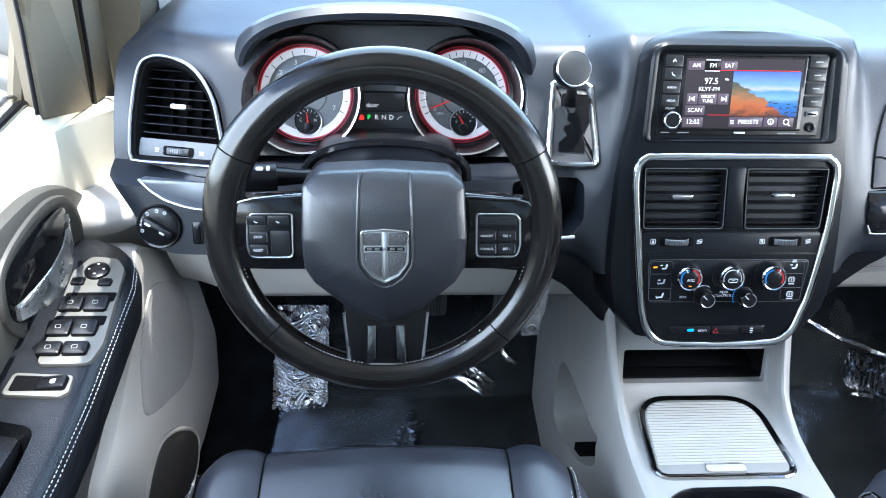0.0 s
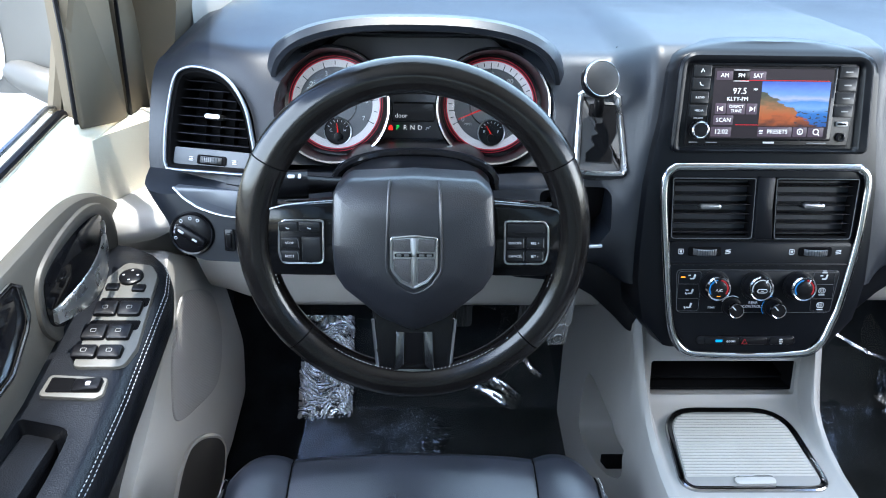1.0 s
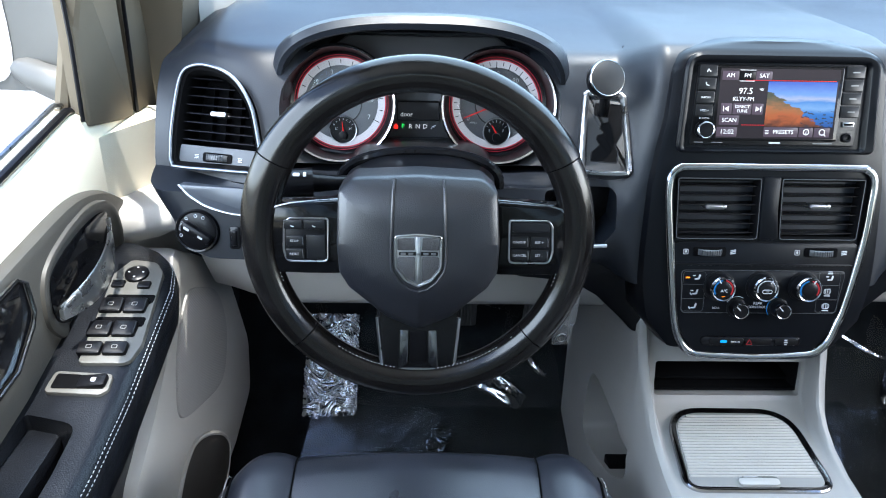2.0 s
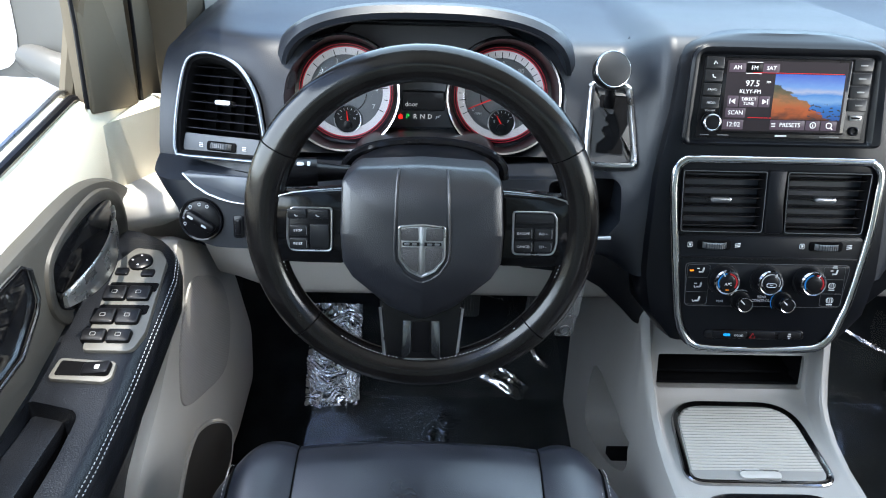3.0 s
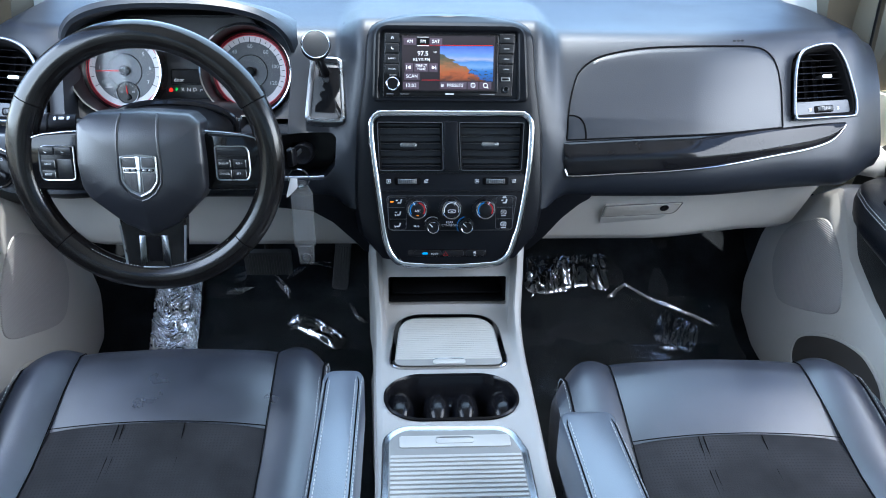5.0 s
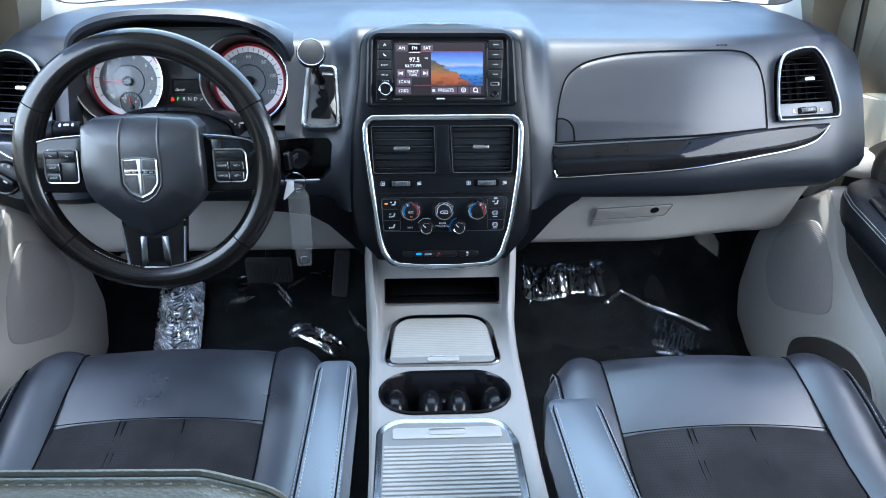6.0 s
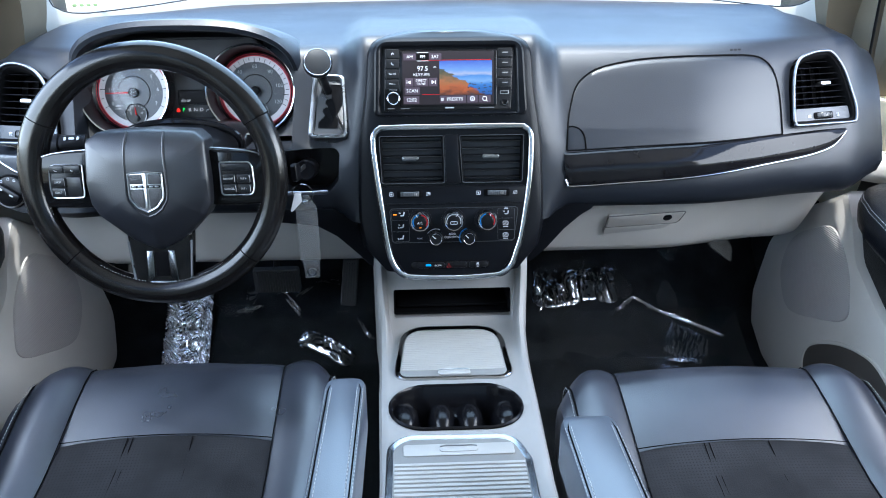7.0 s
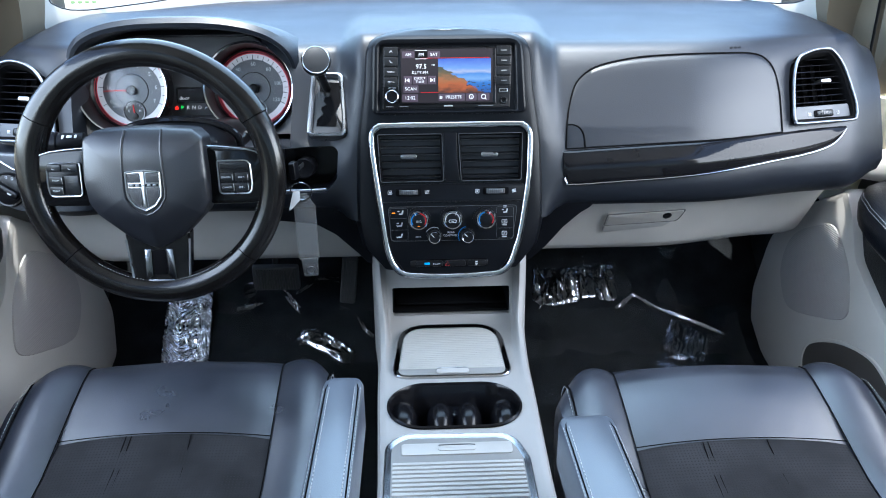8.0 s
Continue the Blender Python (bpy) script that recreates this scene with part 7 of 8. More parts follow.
def car_door(s, dy, name, label):
    root = thing(name, label, "car door", (s * 0.87, 0.5 + dy, 0.1), group="front doors")
    low = rounded([(0.66, 0.03), (1.20, 0.03), (1.35 if s < 0 else 1.325, 0.06), (1.378 if s < 0 else 1.350, 0.18), (1.30, 0.35), (1.16, 0.47), (1.03, 0.545), (0.995, 0.50), (0.955, 0.42), (0.87, 0.365), (0.78, 0.32), (0.70, 0.24)], [0.03, 0.05, 0.05, 0.1, 0.15, 0.1, 0.02, 0.04, 0.06, 0.06, 0.06, 0.06], 6)
    part("rear_panel", plate(rounded([(-0.1, 0.03), (0.80, 0.03), (0.90, 0.30), (1.00, 0.42), (1.00, 0.50), (-0.1, 0.47)], 0.03, 4), side(s, 0.812, dy), 0.04, 0.006), ARMV, root, "black rear part of the door panel")
    m = side(s, 0.792, dy)
    lp = part("lower_panel", plate(low, m, 0.05, 0.016), GREY, root, "light grey lower door panel")
    pocket = spline([(0.82, 0.05), (0.84, 0.14), (0.90, 0.203), (0.965, 0.222), (1.025, 0.201), (1.09, 0.155), (1.135, 0.11), (1.145, 0.07), (1.10, 0.035), (0.95, 0.03)] if s < 0 else [(0.74, 0.12), (0.755, 0.225), (0.816, 0.264), (0.88, 0.264), (0.955, 0.242), (1.031, 0.201), (1.058, 0.165), (1.05, 0.12), (0.98, 0.07), (0.85, 0.06)], 6)
    bm = bmesh.new()
    rings(bm, [lift(inset(pocket, -0.004), m, -0.002), lift(inset(pocket, -0.003), m, 0.004), lift(inset(pocket, 0.001), m, 0.005), lift(inset(pocket, 0.006), m, 0.002)])
    part("pocket_lip", bm, GREY, root)
    part("map_pocket", plate(inset(pocket, 0.004), at(m, 0, 0, 0.0032), 0.004, 0.0005), POCKET, root, "dark plate for the shaded opening of the map pocket")
    part("speaker_grille", plate(spline(GRILLE_OUT, 6), at(m, 0, 0, 0.0035), 0.01, 0.003), GRILLE, root, "ribbed grey speaker grille")
    # upper trim
    mu = side(s, 0.872, dy)
    up = [(-0.1, 0.50), (1.10, 0.44), (1.36, 0.44), (1.36, 0.80), (1.20, 0.80), (1.185, 0.716), (1.12, 0.732)] + spline([(1.033, 0.752), (0.98, 0.753), (0.87, 0.734), (0.75, 0.716), (0.4, 0.684), (-0.1, 0.66)], 5, False)
    part("upper_trim", plate(up, mu, 0.045, 0.014), CREAM, root, "beige upper door trim")
    bm = bmesh.new()
    prof = [(0.98, 0.8745), (1.00, 0.8745), (1.02, 0.872), (1.04, 0.868), (1.06, 0.861), (1.09, 0.848), (1.12, 0.834), (1.16, 0.82), (1.20, 0.815), (1.20, 0.88), (0.98, 0.88)]
    rings(bm, [[(s * x, y + dy, z) for y, x in prof] for z in (0.60, 0.64, 0.68, 0.70, 0.712)], cap_first=True)
    part("front_trim", bm, CREAM, root, "beige door trim by the dashboard end", sharp=70)
    bm = bmesh.new()
    rings(bm, [[(s * (x if x > 0.879 else max(0.796 if s > 0 else 0.768, x - d * smoothstep(0.985, 1.03, y))), y + dy, z) for y, x in prof] for z, d in (((0.47, 0.0), (0.53, 0.02)) if s < 0 else ()) + ((0.560, 0.03), (0.566, 0.07), (0.575, 0.09), (0.58, 0.10), (0.60, 0.10), (0.612, 0.05), (0.616, 0.01))], cap_first=True)
    part("front_lower_trim", bm, GREY, root, sharp=70)
    part("window_seal", sweep([mu @ Vector((y, z, -0.018)) for y, z in ((-0.1, 0.665), (0.4, 0.688), (0.75, 0.722), (0.98, 0.758), (1.10, 0.735))], 0.006, n=8), DARK, root)
    part("seal_strip", sweep([mu @ Vector((y, z, -0.032)) for y, z in ((-0.1, 0.672), (0.4, 0.695), (0.75, 0.730), (0.98, 0.766), (1.10, 0.742))], 0.004, n=8), SATIN, root)
    # bolster with the handle
    mb = side(s, 0.855, dy)
    bo = [(-0.1, 0.49), (1.06, 0.455), (1.10, 0.47)] + spline([(1.107, 0.50), (1.100, 0.53), (1.083, 0.57), (1.047, 0.612), (0.998, 0.644), (0.948, 0.662), (0.899, 0.670), (0.844, 0.669), (0.786, 0.664), (0.711, 0.657), (0.5, 0.632), (-0.1, 0.60)], 6, False)
    part("bolster", plate(bo, mb, 0.03, 0.014), BOLST, root, "taupe-grey door bolster")
    part("gloss_panel", plate(rounded([(0.3, 0.53), (0.690, 0.560), (0.742, 0.596), (0.738, 0.645), (0.3, 0.62)], [0.01, 0.02, 0.02, 0.01, 0.01], 5), at(mb, 0, 0, 0.003), 0.006, 0.002), PIANO, root)
    part("gloss_edge", sweep([mb @ Vector((y, z, 0.004)) for y, z in ((0.3, 0.624), (0.725, 0.648), (0.742, 0.636), (0.745, 0.600), (0.735, 0.586), (0.690, 0.557), (0.3, 0.526))], 0.0025, n=8), CHROME, root, "chrome edge")
    hb = spline([(0.775, 0.560), (0.772, 0.600), (0.790, 0.628), (0.840, 0.645), (0.905, 0.652), (0.955, 0.643), (0.985, 0.622), (0.994, 0.582), (0.974, 0.548), (0.90, 0.520), (0.82, 0.525)], 6)
    bm = bmesh.new()
    rings(bm, [lift(inset(hb, -0.005), mb, -0.002), lift(inset(hb, -0.003), mb, 0.004), lift(inset(hb, 0.001), mb, 0.0055), lift(inset(hb, 0.007), mb, 0.004), lift(inset(hb, 0.012), mb, 0.0008)])
    part("handle_bezel", bm, BOLST, root)
    hr = spline([(0.79, 0.560), (0.789, 0.604), (0.806, 0.621), (0.851, 0.632), (0.912, 0.637), (0.958, 0.630), (0.966, 0.608), (0.952, 0.585), (0.907, 0.555), (0.84, 0.540)], 6)
    part("handle_recess", plate(hr, at(mb, 0, 0, 0.0018), 0.004, 0.0008), PIANO, root)
    bm = bmesh.new()
    loops = []
    for i in range(13):
        t = i / 12
        y_, z_ = 0.765 + 0.150 * t, 0.586 + 0.020 * t + 0.024 * t * t
        o_ = 0.010 + 0.034 * math.sin(math.pi * (0.10 + 0.78 * t)) ** 0.8
        w_ = 0.006 + 0.015 * math.sin(math.pi * (0.10 + 0.80 * t))
        loops.append([mb @ Vector((y_, z_ + w_ * a, o_ + b_)) for a, b_ in ((-1, -0.003), (-0.85, 0.001), (-0.3, 0.0005), (0.3, 0.0005), (0.85, 0.002), (1, 0.0), (0.8, -0.004), (-0.8, -0.005))])
    rings(bm, loops, cap_first=True)
    part("door_handle", bm, HANDLE, root, "chrome door release handle", sharp=60)
    # armrest
    Z = [(-0.1, 0.485), (0.3, 0.492), (0.6, 0.502), (0.70, 0.516), (0.80, 0.540), (0.90, 0.564), (0.96, 0.572), (1.0, 0.570), (1.02, 0.56)]
    X = [(-0.1, 0.735), (0.5, 0.742), (0.88, 0.745), (0.925, 0.755), (0.955, 0.775), (0.975, 0.80), (0.985, 0.83), (0.99, 0.85)]
    bm = bmesh.new()
    loops = []
    ys = [-0.1, 0.1, 0.3, 0.5, 0.6, 0.66, 0.70, 0.75, 0.80, 0.85, 0.88, 0.91, 0.94, 0.96, 0.975, 0.985, 0.99]
    for y in ys:
        xi, z = interp(X, y), interp(Z, y)
        loops.append([(s * 0.862, y + dy, z - 0.002), (s * (xi + 0.022 if xi < 0.83 else xi + 0.003), y + dy, z), (s * (xi + 0.010 if xi < 0.84 else xi + 0.001), y + dy, z - 0.003), (s * (xi + 0.003), y + dy, z - 0.011), (s * xi, y + dy, z - 0.025), (s * (xi + 0.004), y + dy, z - 0.055), (s * (xi + 0.02 if xi < 0.83 else xi + 0.002), y + dy, z - 0.075), (s * 0.862, y + dy, z - 0.085)])
    rings(bm, loops, cap_first=True)
    ar = part("armrest", bm, ARMV, root, "black padded door armrest")
    hole = rounded([(0.30, 0.780), (0.664, 0.788), (0.680, 0.850), (0.30, 0.852)], [0.02, 0.022, 0.006, 0.006], 4)
    bm = bmesh.new()
    rings(bm, [[(s * x, y + dy, z) for y, x in hole] for z in (0.60, 0.45)], cap_first=True)
    cut(ar, bm)
    part("pull_cup", plate([(y, x) for y, x in inset(hole, -0.002)], Matrix(((0, s, 0, 0), (1, 0, 0, dy), (0, 0, 1, 0.452), (0, 0, 0, 1))), 0.004, 0.0005), VOID, root)
    for d in (0.0045, 0.0115):
        part("stitch", dashes([(s * (interp(X, y) + 0.0025 + d * 0.35), y + dy, interp(Z, y) - 0.0125 + d * 0.75) for y in [0.1 + 0.84 * i / 40 for i in range(41)]], 0.0042, 0.0018, 0.0006), THREAD, ar, "grey stitching")
    # switches
    A = Matrix.Translation((s * 0.785, 0.80 + dy, 0.541)) @ Matrix.Diagonal((-s, 1, 1, 1)) @ pose(0, 0, 0, 14, 0, 0)
    if s < 0:
        so = rounded([(0.030, -0.024), (0.0235, -0.0540), (-0.034, -0.0540), (-0.0435, 0.100), (-0.028, 0.1290), (0.006, 0.124), (0.0195, 0.104)], [0.02, 0.012, 0.008, 0.01, 0.01, 0.015, 0.02], 5)
        sw = part("switch_panel", plate(so, at(A, 0, 0, 0.004), 0.012, 0.0015), PANELV, root, "dark switch panel")
        kn = part("mirror_knob", lathe([(0.0155, 0.0), (0.0150, 0.003), (0.0125, 0.0045), (0.004, 0.0048)], at(A, -0.0128, 0.0985, 0.004), 24), DARK, sw)
        for a in range(0, 360, 90):
            part("knob_mark", bar(0.0028, 0.0022, at(A, -0.0128 + 0.009 * math.cos(radians(a)), 0.0985 + 0.009 * math.sin(radians(a)), 0.0086)), WHITE, kn)
        for x, y in ((-0.0300, 0.0790), (0.0030, 0.0770)):
            part("mirror_button", plate(rrect(0.016, 0.012, 0.002, 3), at(A, x, y, 0.0075), 0.006, 0.001), DARK, sw)
        for y in (0.0370, -0.0030, -0.0345):
            part("switch_well", plate(rrect(0.060, 0.016, 0.003, 3), at(A, -0.0075 - 0.0 * y, y + 0.0150, 0.0046), 0.003, 0.0005), VOID, sw) if y > -0.02 else None
            for x in (-0.0245, 0.0045):
                h = 0.022 if y > -0.02 else 0.018
                wm = at(A, x - (0.037 - y) * 0.02, y, 0.0105) @ pose(0, 0, 0, 8, 0, 0)
                wsw = part("window_switch", plate(rrect(0.0275, h, 0.003, 3), wm, 0.009, 0.0025), DARK, sw)
                part("switch_mark", sweep(lift(rrect(0.0060, 0.0045, 0.001, 2), wm, 0.0004), 0.0005, True, 4), GAPM, wsw)
        lo = rounded([(-0.053, -0.0655), (0.0120, -0.0700), (0.0140, -0.0930), (0.006, -0.1000), (-0.056, -0.0960)], 0.006, 4)
        lk = part("lock_panel", plate(lo, at(A, 0, 0, 0.004), 0.010, 0.0012), PANELV, root)
        part("lock_well", plate(rounded([(-0.049, -0.0700), (0.0080, -0.0740), (0.0090, -0.0920), (-0.050, -0.0915)], 0.003, 3), at(A, 0, 0, 0.0046), 0.003, 0.0003), VOID, lk)
        lb = part("lock_button", plate(rrect(0.032, 0.0175, 0.003, 3), at(A, -0.0070, -0.0825, 0.0085) @ pose(0, 0, 0, 0, -8, 0), 0.006, 0.002), DARK, lk)
        part("lock_mark", bar(0.007, 0.006, at(A, -0.0040, -0.0825, 0.0088)), WHITE, lb)
    else:
        so = rounded([(0.010, 0.01), (0.004, -0.03), (-0.030, -0.03), (-0.036, 0.075), (-0.006, 0.090), (0.006, 0.080)], 0.01, 5)
        sw = part("switch_panel", plate(so, at(A, 0, 0, 0.004), 0.012, 0.0015), PIANO, root, "dark switch panel")
        part("window_switch", plate(rrect(0.024, 0.022, 0.003, 3), at(A, -0.014, 0.03, 0.009), 0.009, 0.0025), DARK, sw)
    # window frame
    mf = side(s, 0.93, dy)
    part("window_frame", sweep([mf @ Vector((y, z, 0.02)) + Vector((s * -0.35 * max(0, z - 0.75) ** 1.1, 0, 0)) for y, z in ((1.01, 0.74), (1.012, 0.84), (1.0, 0.94), (0.94, 1.05), (0.80, 1.17), (0.5, 1.24), (0.1, 1.26), (-0.1, 1.26))], 0.012, n=8), TAUPE, root)
    part("mirror_sail", plate(rounded([(0.992, 0.735), (1.150, 0.705), (1.150, 0.96), (1.08, 1.04), (0.985, 1.06), (1.0, 0.93)], 0.008, 4), side(s, 0.868, dy), 0.02, 0.006), TAUPE, root, "taupe trim at the foot of the window")
    part("sail_seal", sweep([(s * 0.872, y + dy, z) for y, z in ((0.985, 0.745), (0.992, 0.85), (0.99, 0.95), (0.975, 1.06))], 0.003, n=8), DARK, root)
    adopt(root)
    return root


car_door(-1, 0.0, "driver_door", "closed driver door with beige trim, black armrest and window switches")
car_door(1, 0.06, "passenger_door", "closed passenger door with beige trim and black armrest")

# ---- body shell ----
for s in (-1, 1):
    tagged(part("kick_panel_" + ("west" if s < 0 else "east"), plate(rounded([(1.10, 0.0), (1.70, 0.0), (1.70, 0.66), (1.37, 0.66), (1.34, 0.46), (1.16, 0.40)], 0.02, 3), side(s, 0.838, 0), 0.03, 0.005), CARPET), "black carpeted footwell side", "footwell side", kind="structure")
for s, dy in ((-1, 0.0), (1, 0.06)):
    side_name = "west" if s < 0 else "east"
    bm = bmesh.new()
    # windscreen pillar: broad at its foot, leaning back to the roof
    loops = []
    for y, z, w, x in ((1.38, 0.66, 0.26, 0.925), (1.38, 0.78, 0.26, 0.885), (1.38, 0.83, 0.26, 0.862), (1.37, 0.875, 0.25, 0.853), (1.31, 0.95, 0.18, 0.838), (1.14, 1.06, 0.10, 0.785), (0.92, 1.18, 0.075, 0.74), (0.62, 1.29, 0.07, 0.69)):
        loops.append([(s * (x + 0.05 * c), y + dy + w * (0.55 * e), z + 0.02 * e) for c, e in ((-1, -1), (-1, -0.4), (-0.9, 0.4), (-0.4, 1), (0.6, 1), (1, 0), (0.6, -1))])
    rings(bm, loops, cap_first=True)
    p_ = tagged(part("pillar_trim_" + side_name, bm, TAUPE), "taupe cloth-textured windscreen pillar trim", "pillar", kind="structure")
    part("pillar_seal", sweep([(s * 0.868, 1.158 + dy, 0.71), (s * 0.866, 1.160 + dy, 0.80), (s * 0.862, 1.155 + dy, 0.90), (s * 0.84, 1.11 + dy, 1.0)], 0.003, n=8), DARK, p_)
    part("pillar_edge", plate([(1.160, 0.700), (1.215, 0.690), (1.30, 0.70), (1.32, 1.0), (1.160, 1.0)], side(s, 0.866, dy), 0.02, 0.006), TAUPE, p_)
    # body side behind the front door
    wall = rounded([(-2.2, 0.0), (-0.1, 0.0), (-0.1, 0.72), (-2.2, 0.74)], 0.01, 2)
    tagged(part("wall_" + side_name, plate(wall, side(s, 0.86, dy), 0.05, 0.005), GREY), "grey trimmed body side behind the front door", "wall", kind="structure")
    tagged(part("rocker_" + side_name, plate(rrect(1.7, 0.62, 0.02, 3), side(s, 0.90, 0.72) @ Matrix.Translation((0, 0.28, 0)), 0.04, 0.004), GREY), "painted outer body side under the door", "body side", kind="structure")
    tagged(part("pillar_rear_" + side_name, plate(rounded([(-0.30, 0.68), (-0.12, 0.68), (-0.10, 1.28), (-0.24, 1.28)], 0.01, 2), side(s, 0.80, dy) , 0.06, 0.01), HEAD), "cloth-trimmed door pillar beside the seats", "pillar", kind="structure")
bm = bmesh.new()
rings(bm, [[(x, y, 1.30 + 0.04 * (1 - (x / 0.72) ** 2) - 0.02 * smoothstep(0.3, 0.62, y) - 0.05 * smoothstep(0.55, 0.80, y)) for x in [-0.72 + 1.44 * i / 12 for i in range(13)]] for y in (-2.2, -1.5, -0.8, -0.2, 0.2, 0.45, 0.62, 0.80)], closed=False, cap_last=False)
roof = tagged(part("ceiling", bm, HEAD), "pale cloth headliner under the roof", "ceiling", kind="structure")
md = roof.modifiers.new("thick", "SOLIDIFY")
md.thickness = 0.03
md.offset = 1
tagged(part("wall_back", plate(rrect(1.76, 0.8, 0.02, 2), Matrix.Translation((0, -2.2, 0.4)) @ pose(0, 0, 0, -90, 0, 0) @ pose(0, 0, 0, 0, 0, 180), 0.05, 0.01), GREY), "grey tailgate trim at the back of the cabin", "wall", kind="structure")
tagged(part("firewall", plate(rrect(1.8, 0.62, 0.02, 2), on(0, 1.64, 0.5, 0), 0.03, 0.005), CARPET), "black padded bulkhead ahead of the footwells", "wall", kind="structure")
GLASS = bpy.data.materials.new("window_glass")
GLASS.use_nodes = True
nt = GLASS.node_tree
gl = nt.nodes.new("ShaderNodeBsdfGlossy")
gl.inputs["Roughness"].default_value = 0.0
tr = nt.nodes.new("ShaderNodeBsdfTransparent")
tr.inputs["Color"].default_value = (0.86, 0.91, 0.89, 1)
mxs = nt.nodes.new("ShaderNodeMixShader")
mxs.inputs[0].default_value = 0.05
nt.links.new(tr.outputs[0], mxs.inputs[1])
nt.links.new(gl.outputs[0], mxs.inputs[2])
nt.links.new(mxs.outputs[0], nt.nodes["Material Output"].inputs[0])
TINT = GLASS.copy()
TINT.name = "tinted_glass"
for n_ in TINT.node_tree.nodes:
    if n_.type == "BSDF_TRANSPARENT":
        n_.inputs["Color"].default_value = (0.28, 0.30, 0.30, 1)
for s in (-1, 1):
    bm = bmesh.new()
    rings(bm, [[(s * x, y, z) for y in (-2.2, -1.5, -0.8, -0.1)] for x, z in ((0.865, 0.70), (0.86, 0.80), (0.80, 1.05), (0.72, 1.32))], closed=False, cap_last=False)
    tagged(part("window_" + ("west" if s < 0 else "east"), bm, TINT), "dark tinted rear side window", "window", kind="structure")
bm = bmesh.new()
rings(bm, [[(x, y, z) for x in (-0.88, -0.4, 0.4, 0.88)] for y, z in ((-2.2, 0.75), (-2.15, 1.33))], closed=False, cap_last=False)
tagged(part("window_back", bm, TINT), "dark tinted tailgate window", "window", kind="structure")
bm = bmesh.new()
loops = []
for i in range(17):
    x = -0.80 + 1.6 * i / 16
    loops.append([(x * k, y - 0.42 * x * x * q, z) for y, z, k, q in ((1.76, 0.85, 1.0, 1.0), (1.46, 1.0, 0.96, 0.9), (1.08, 1.15, 0.90, 0.7), (0.62, 1.29, 0.84, 0.3))])
rings(bm, loops, closed=False, cap_last=False)
ws = tagged(part("windshield", bm, GLASS), "slanted clear windscreen above the dashboard", "windscreen", kind="structure")
ws.visible_shadow = False
cowl = tagged(part("cowl", sweep([(x, 1.80 - 0.55 * x * x, 0.835) for x in [-0.84 + 1.68 * i / 24 for i in range(25)]], 0.03, n=8), DARK), "black cowl at the foot of the windscreen", "cowl", kind="structure")
# trim strip between the dashboard and the glass, swept up into the pillars
FOOT = [(0.0, 0.905), (0.45, 0.899), (0.558, 0.890), (0.634, 0.880), (0.70, 0.8735), (0.745, 0.8700), (0.768, 0.8725), (0.785, 0.8790), (0.797, 0.8900), (0.803, 0.9050), (0.808, 0.935)]
FOOTM = mat("windscreen_trim", (0.30, 0.29, 0.27), 0.6, grain=0.2, grain_size=0.001, blotch=0.12, blotch_size=0.1)
foot_x = [-0.808 + 1.616 * i / 120 for i in range(121)]
bm = bmesh.new()
rings(bm, [[(x, rear(x) - 0.006 + q, z) for q, z in ((0.0, 0.82), (0.0, interp(FOOT, abs(x)) - 0.003), (0.002, interp(FOOT, abs(x))), (0.012, interp(FOOT, abs(x))), (0.012, 0.82))] for x in foot_x], cap_first=True)
foot = tagged(part("windscreen_trim", bm, FOOTM), "grey trim strip along the foot of the windscreen", "trim", kind="structure")
part("glass_seal", sweep([(x, rear(x) - 0.001, interp(FOOT, abs(x)) + 0.0005) for x in foot_x], 0.0022, n=6), DARK, foot, "black rubber seal")
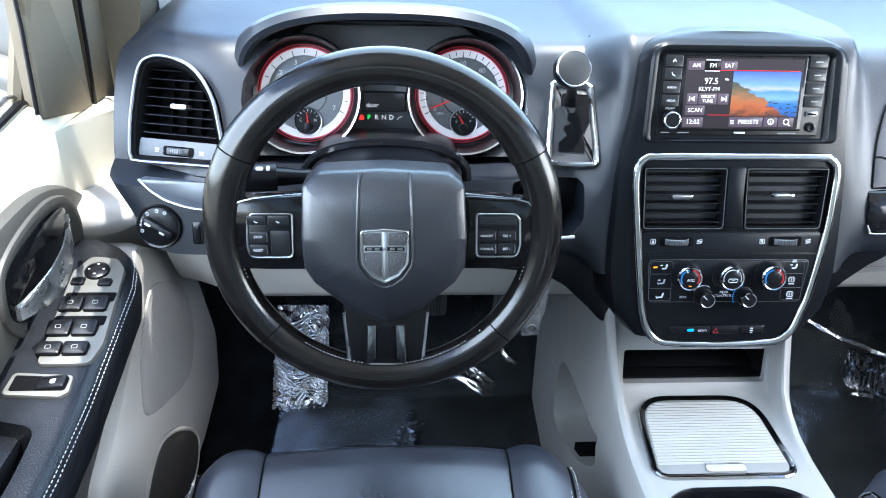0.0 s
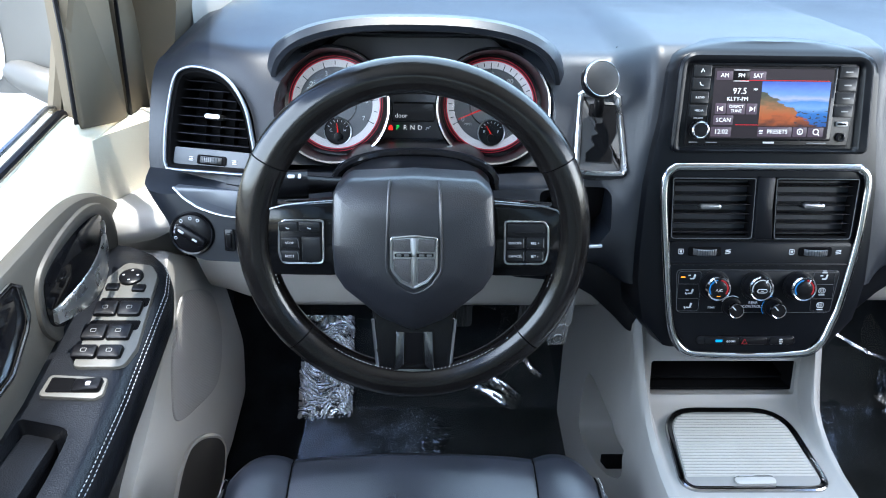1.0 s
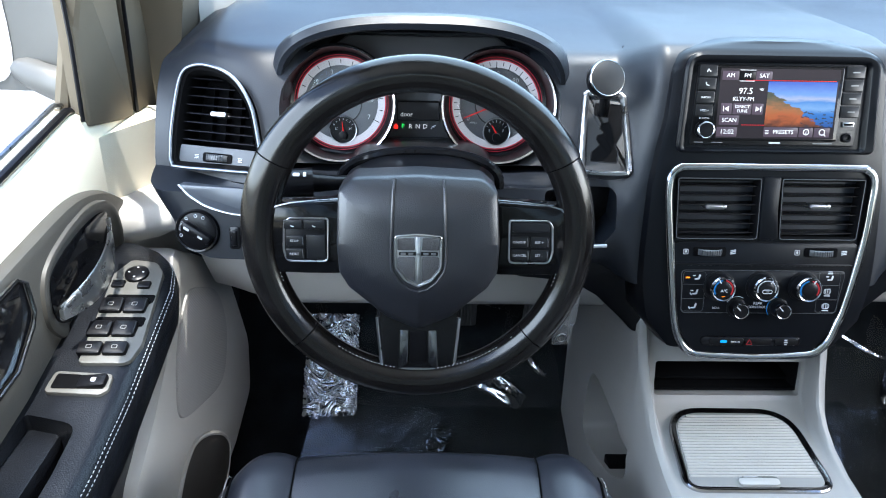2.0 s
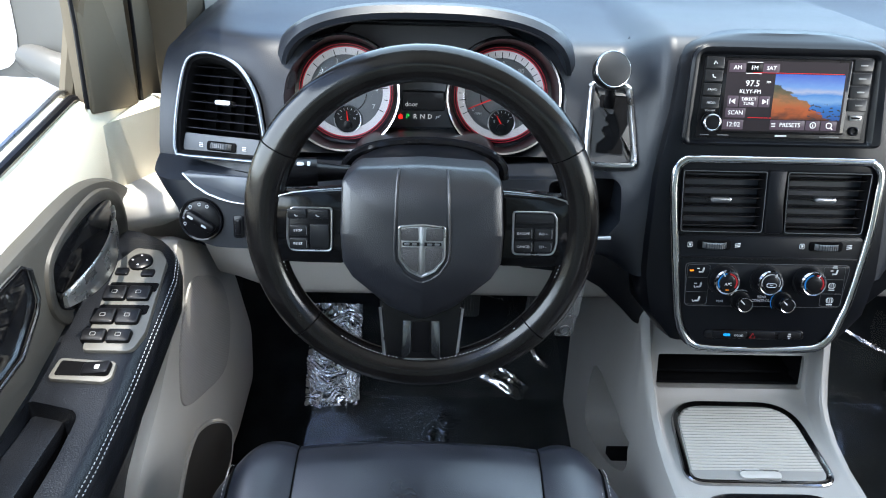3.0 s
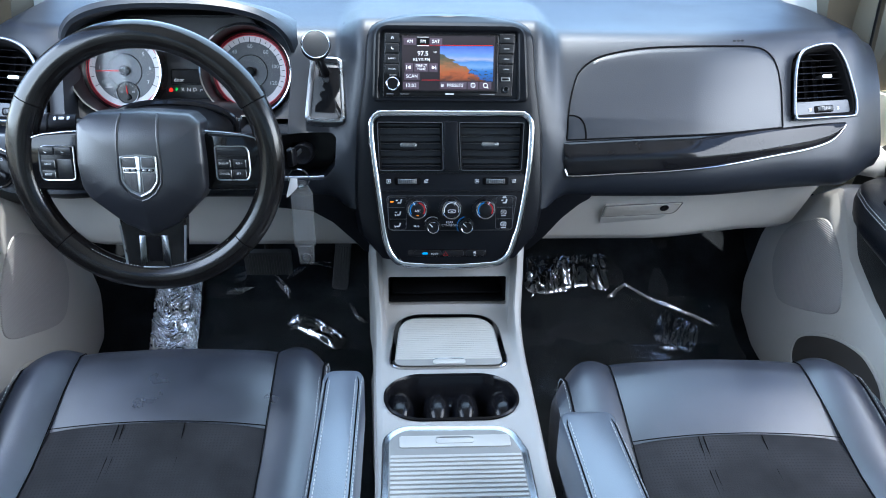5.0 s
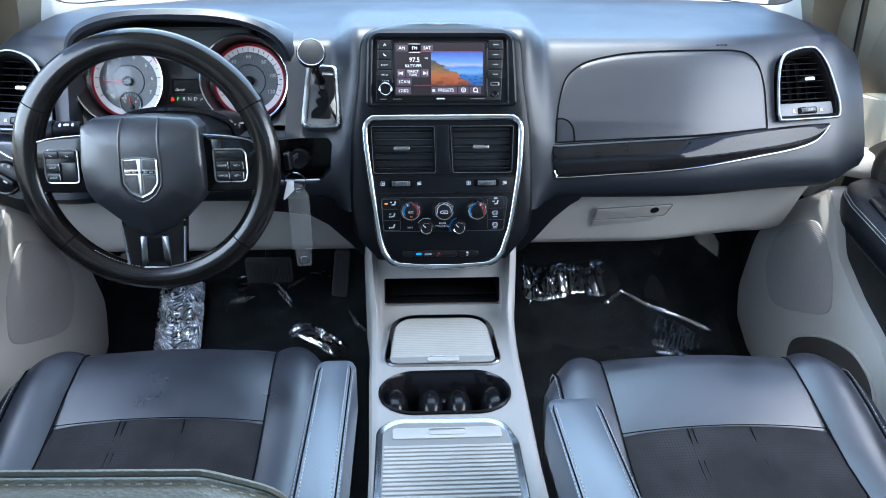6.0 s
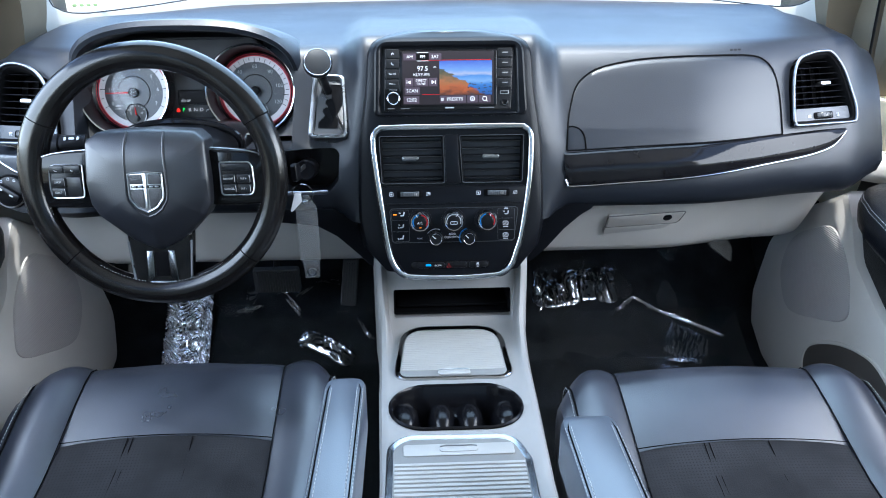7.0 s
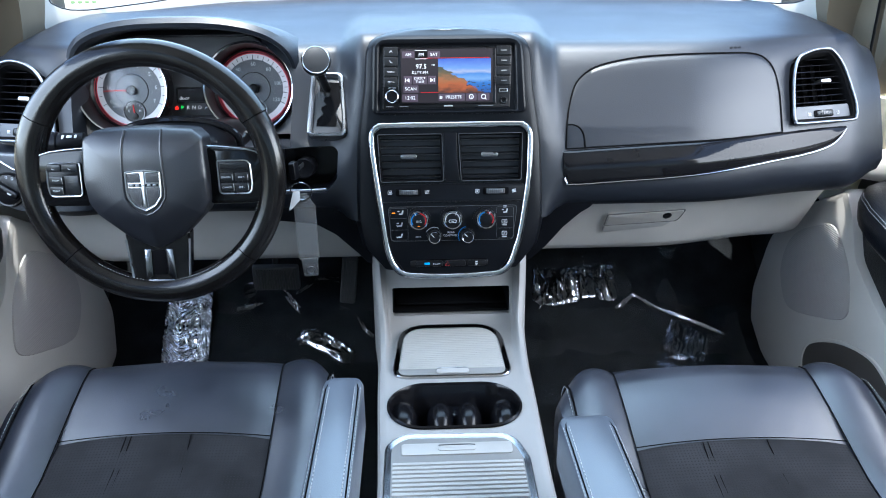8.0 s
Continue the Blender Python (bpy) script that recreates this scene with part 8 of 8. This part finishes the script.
# sticker low on the glass
sticker = thing("windscreen_sticker", "pale paper sticker with green print low on the windscreen", "sticker", (-0.748, 1.40, 0.888))
STK = on(-0.748, 1.403, 0.890, 30, 25)
part("sticker_sheet", plate(rrect(0.075, 0.030, 0.003, 3), STK, 0.0008, 0.0002), mat("sticker_paper", (0.75, 0.72, 0.55), 0.7, blotch=0.05), sticker)
for k in range(4):
    part("print_bar", bar(0.009, 0.006, at(STK, -0.022 + 0.0135 * k, -0.003, 0.001)), mat("green_print", (0.10, 0.16, 0.06), 0.7, blotch=0.1), sticker)
adopt(sticker)

# ---- outside ----
mir = thing("side_mirror", "grey door mirror outside the driver window", "mirror", (-1.06, 1.10, 0.80))
bm = bmesh.new()
loops = []
for t, sx in ((0, 0.55), (0.08, 0.8), (0.25, 0.97), (0.6, 1.0), (1.0, 0.98)):
    loops.append([(-1.02 + 0.118 * sx * math.copysign(abs(math.cos(a)) ** 0.55, math.cos(a)), 1.27 - 0.13 * t, 0.845 + 0.100 * sx * math.copysign(abs(math.sin(a)) ** 0.6, math.sin(a))) for a in [2 * math.pi * i / 28 for i in range(28)]])
rings(bm, loops, cap_first=True)
part("mirror_housing", bm, PANELV, mir)
MIRR = mat("mirror_glass", (0.9, 0.92, 0.93), 0.02, 1.0)
bm = bmesh.new()
rings(bm, [[(-1.085 + 0.060 * k * math.copysign(abs(math.cos(a)) ** 0.55, math.cos(a)), 1.138 - 0.002 * (1 - k), 0.845 + 0.088 * k * math.copysign(abs(math.sin(a)) ** 0.6, math.sin(a))) for a in [2 * math.pi * i / 28 for i in range(28)]] for k in (1.0, 0.5)])
part("mirror_face", bm, MIRR, mir)
part("mirror_arm", sweep([(-1.03, 1.16, 0.778), (-0.985, 1.12, 0.772), (-0.95, 1.11, 0.762), (-0.925, 1.12, 0.742), (-0.905, 1.14, 0.715)], lambda t: 0.020 + 0.010 * t, n=14), PANELV, mir, "grey mirror arm")
adopt(mir)
bm = bmesh.new()
for p in ((-400, -400), (400, -400), (400, 400), (-400, 400)):
    bm.verts.new((*p, -0.45))
bm.faces.new(bm.verts)
tagged(part("ground", bm, ASPHALT), "pale concrete parking ground around the car", "ground", kind="structure")
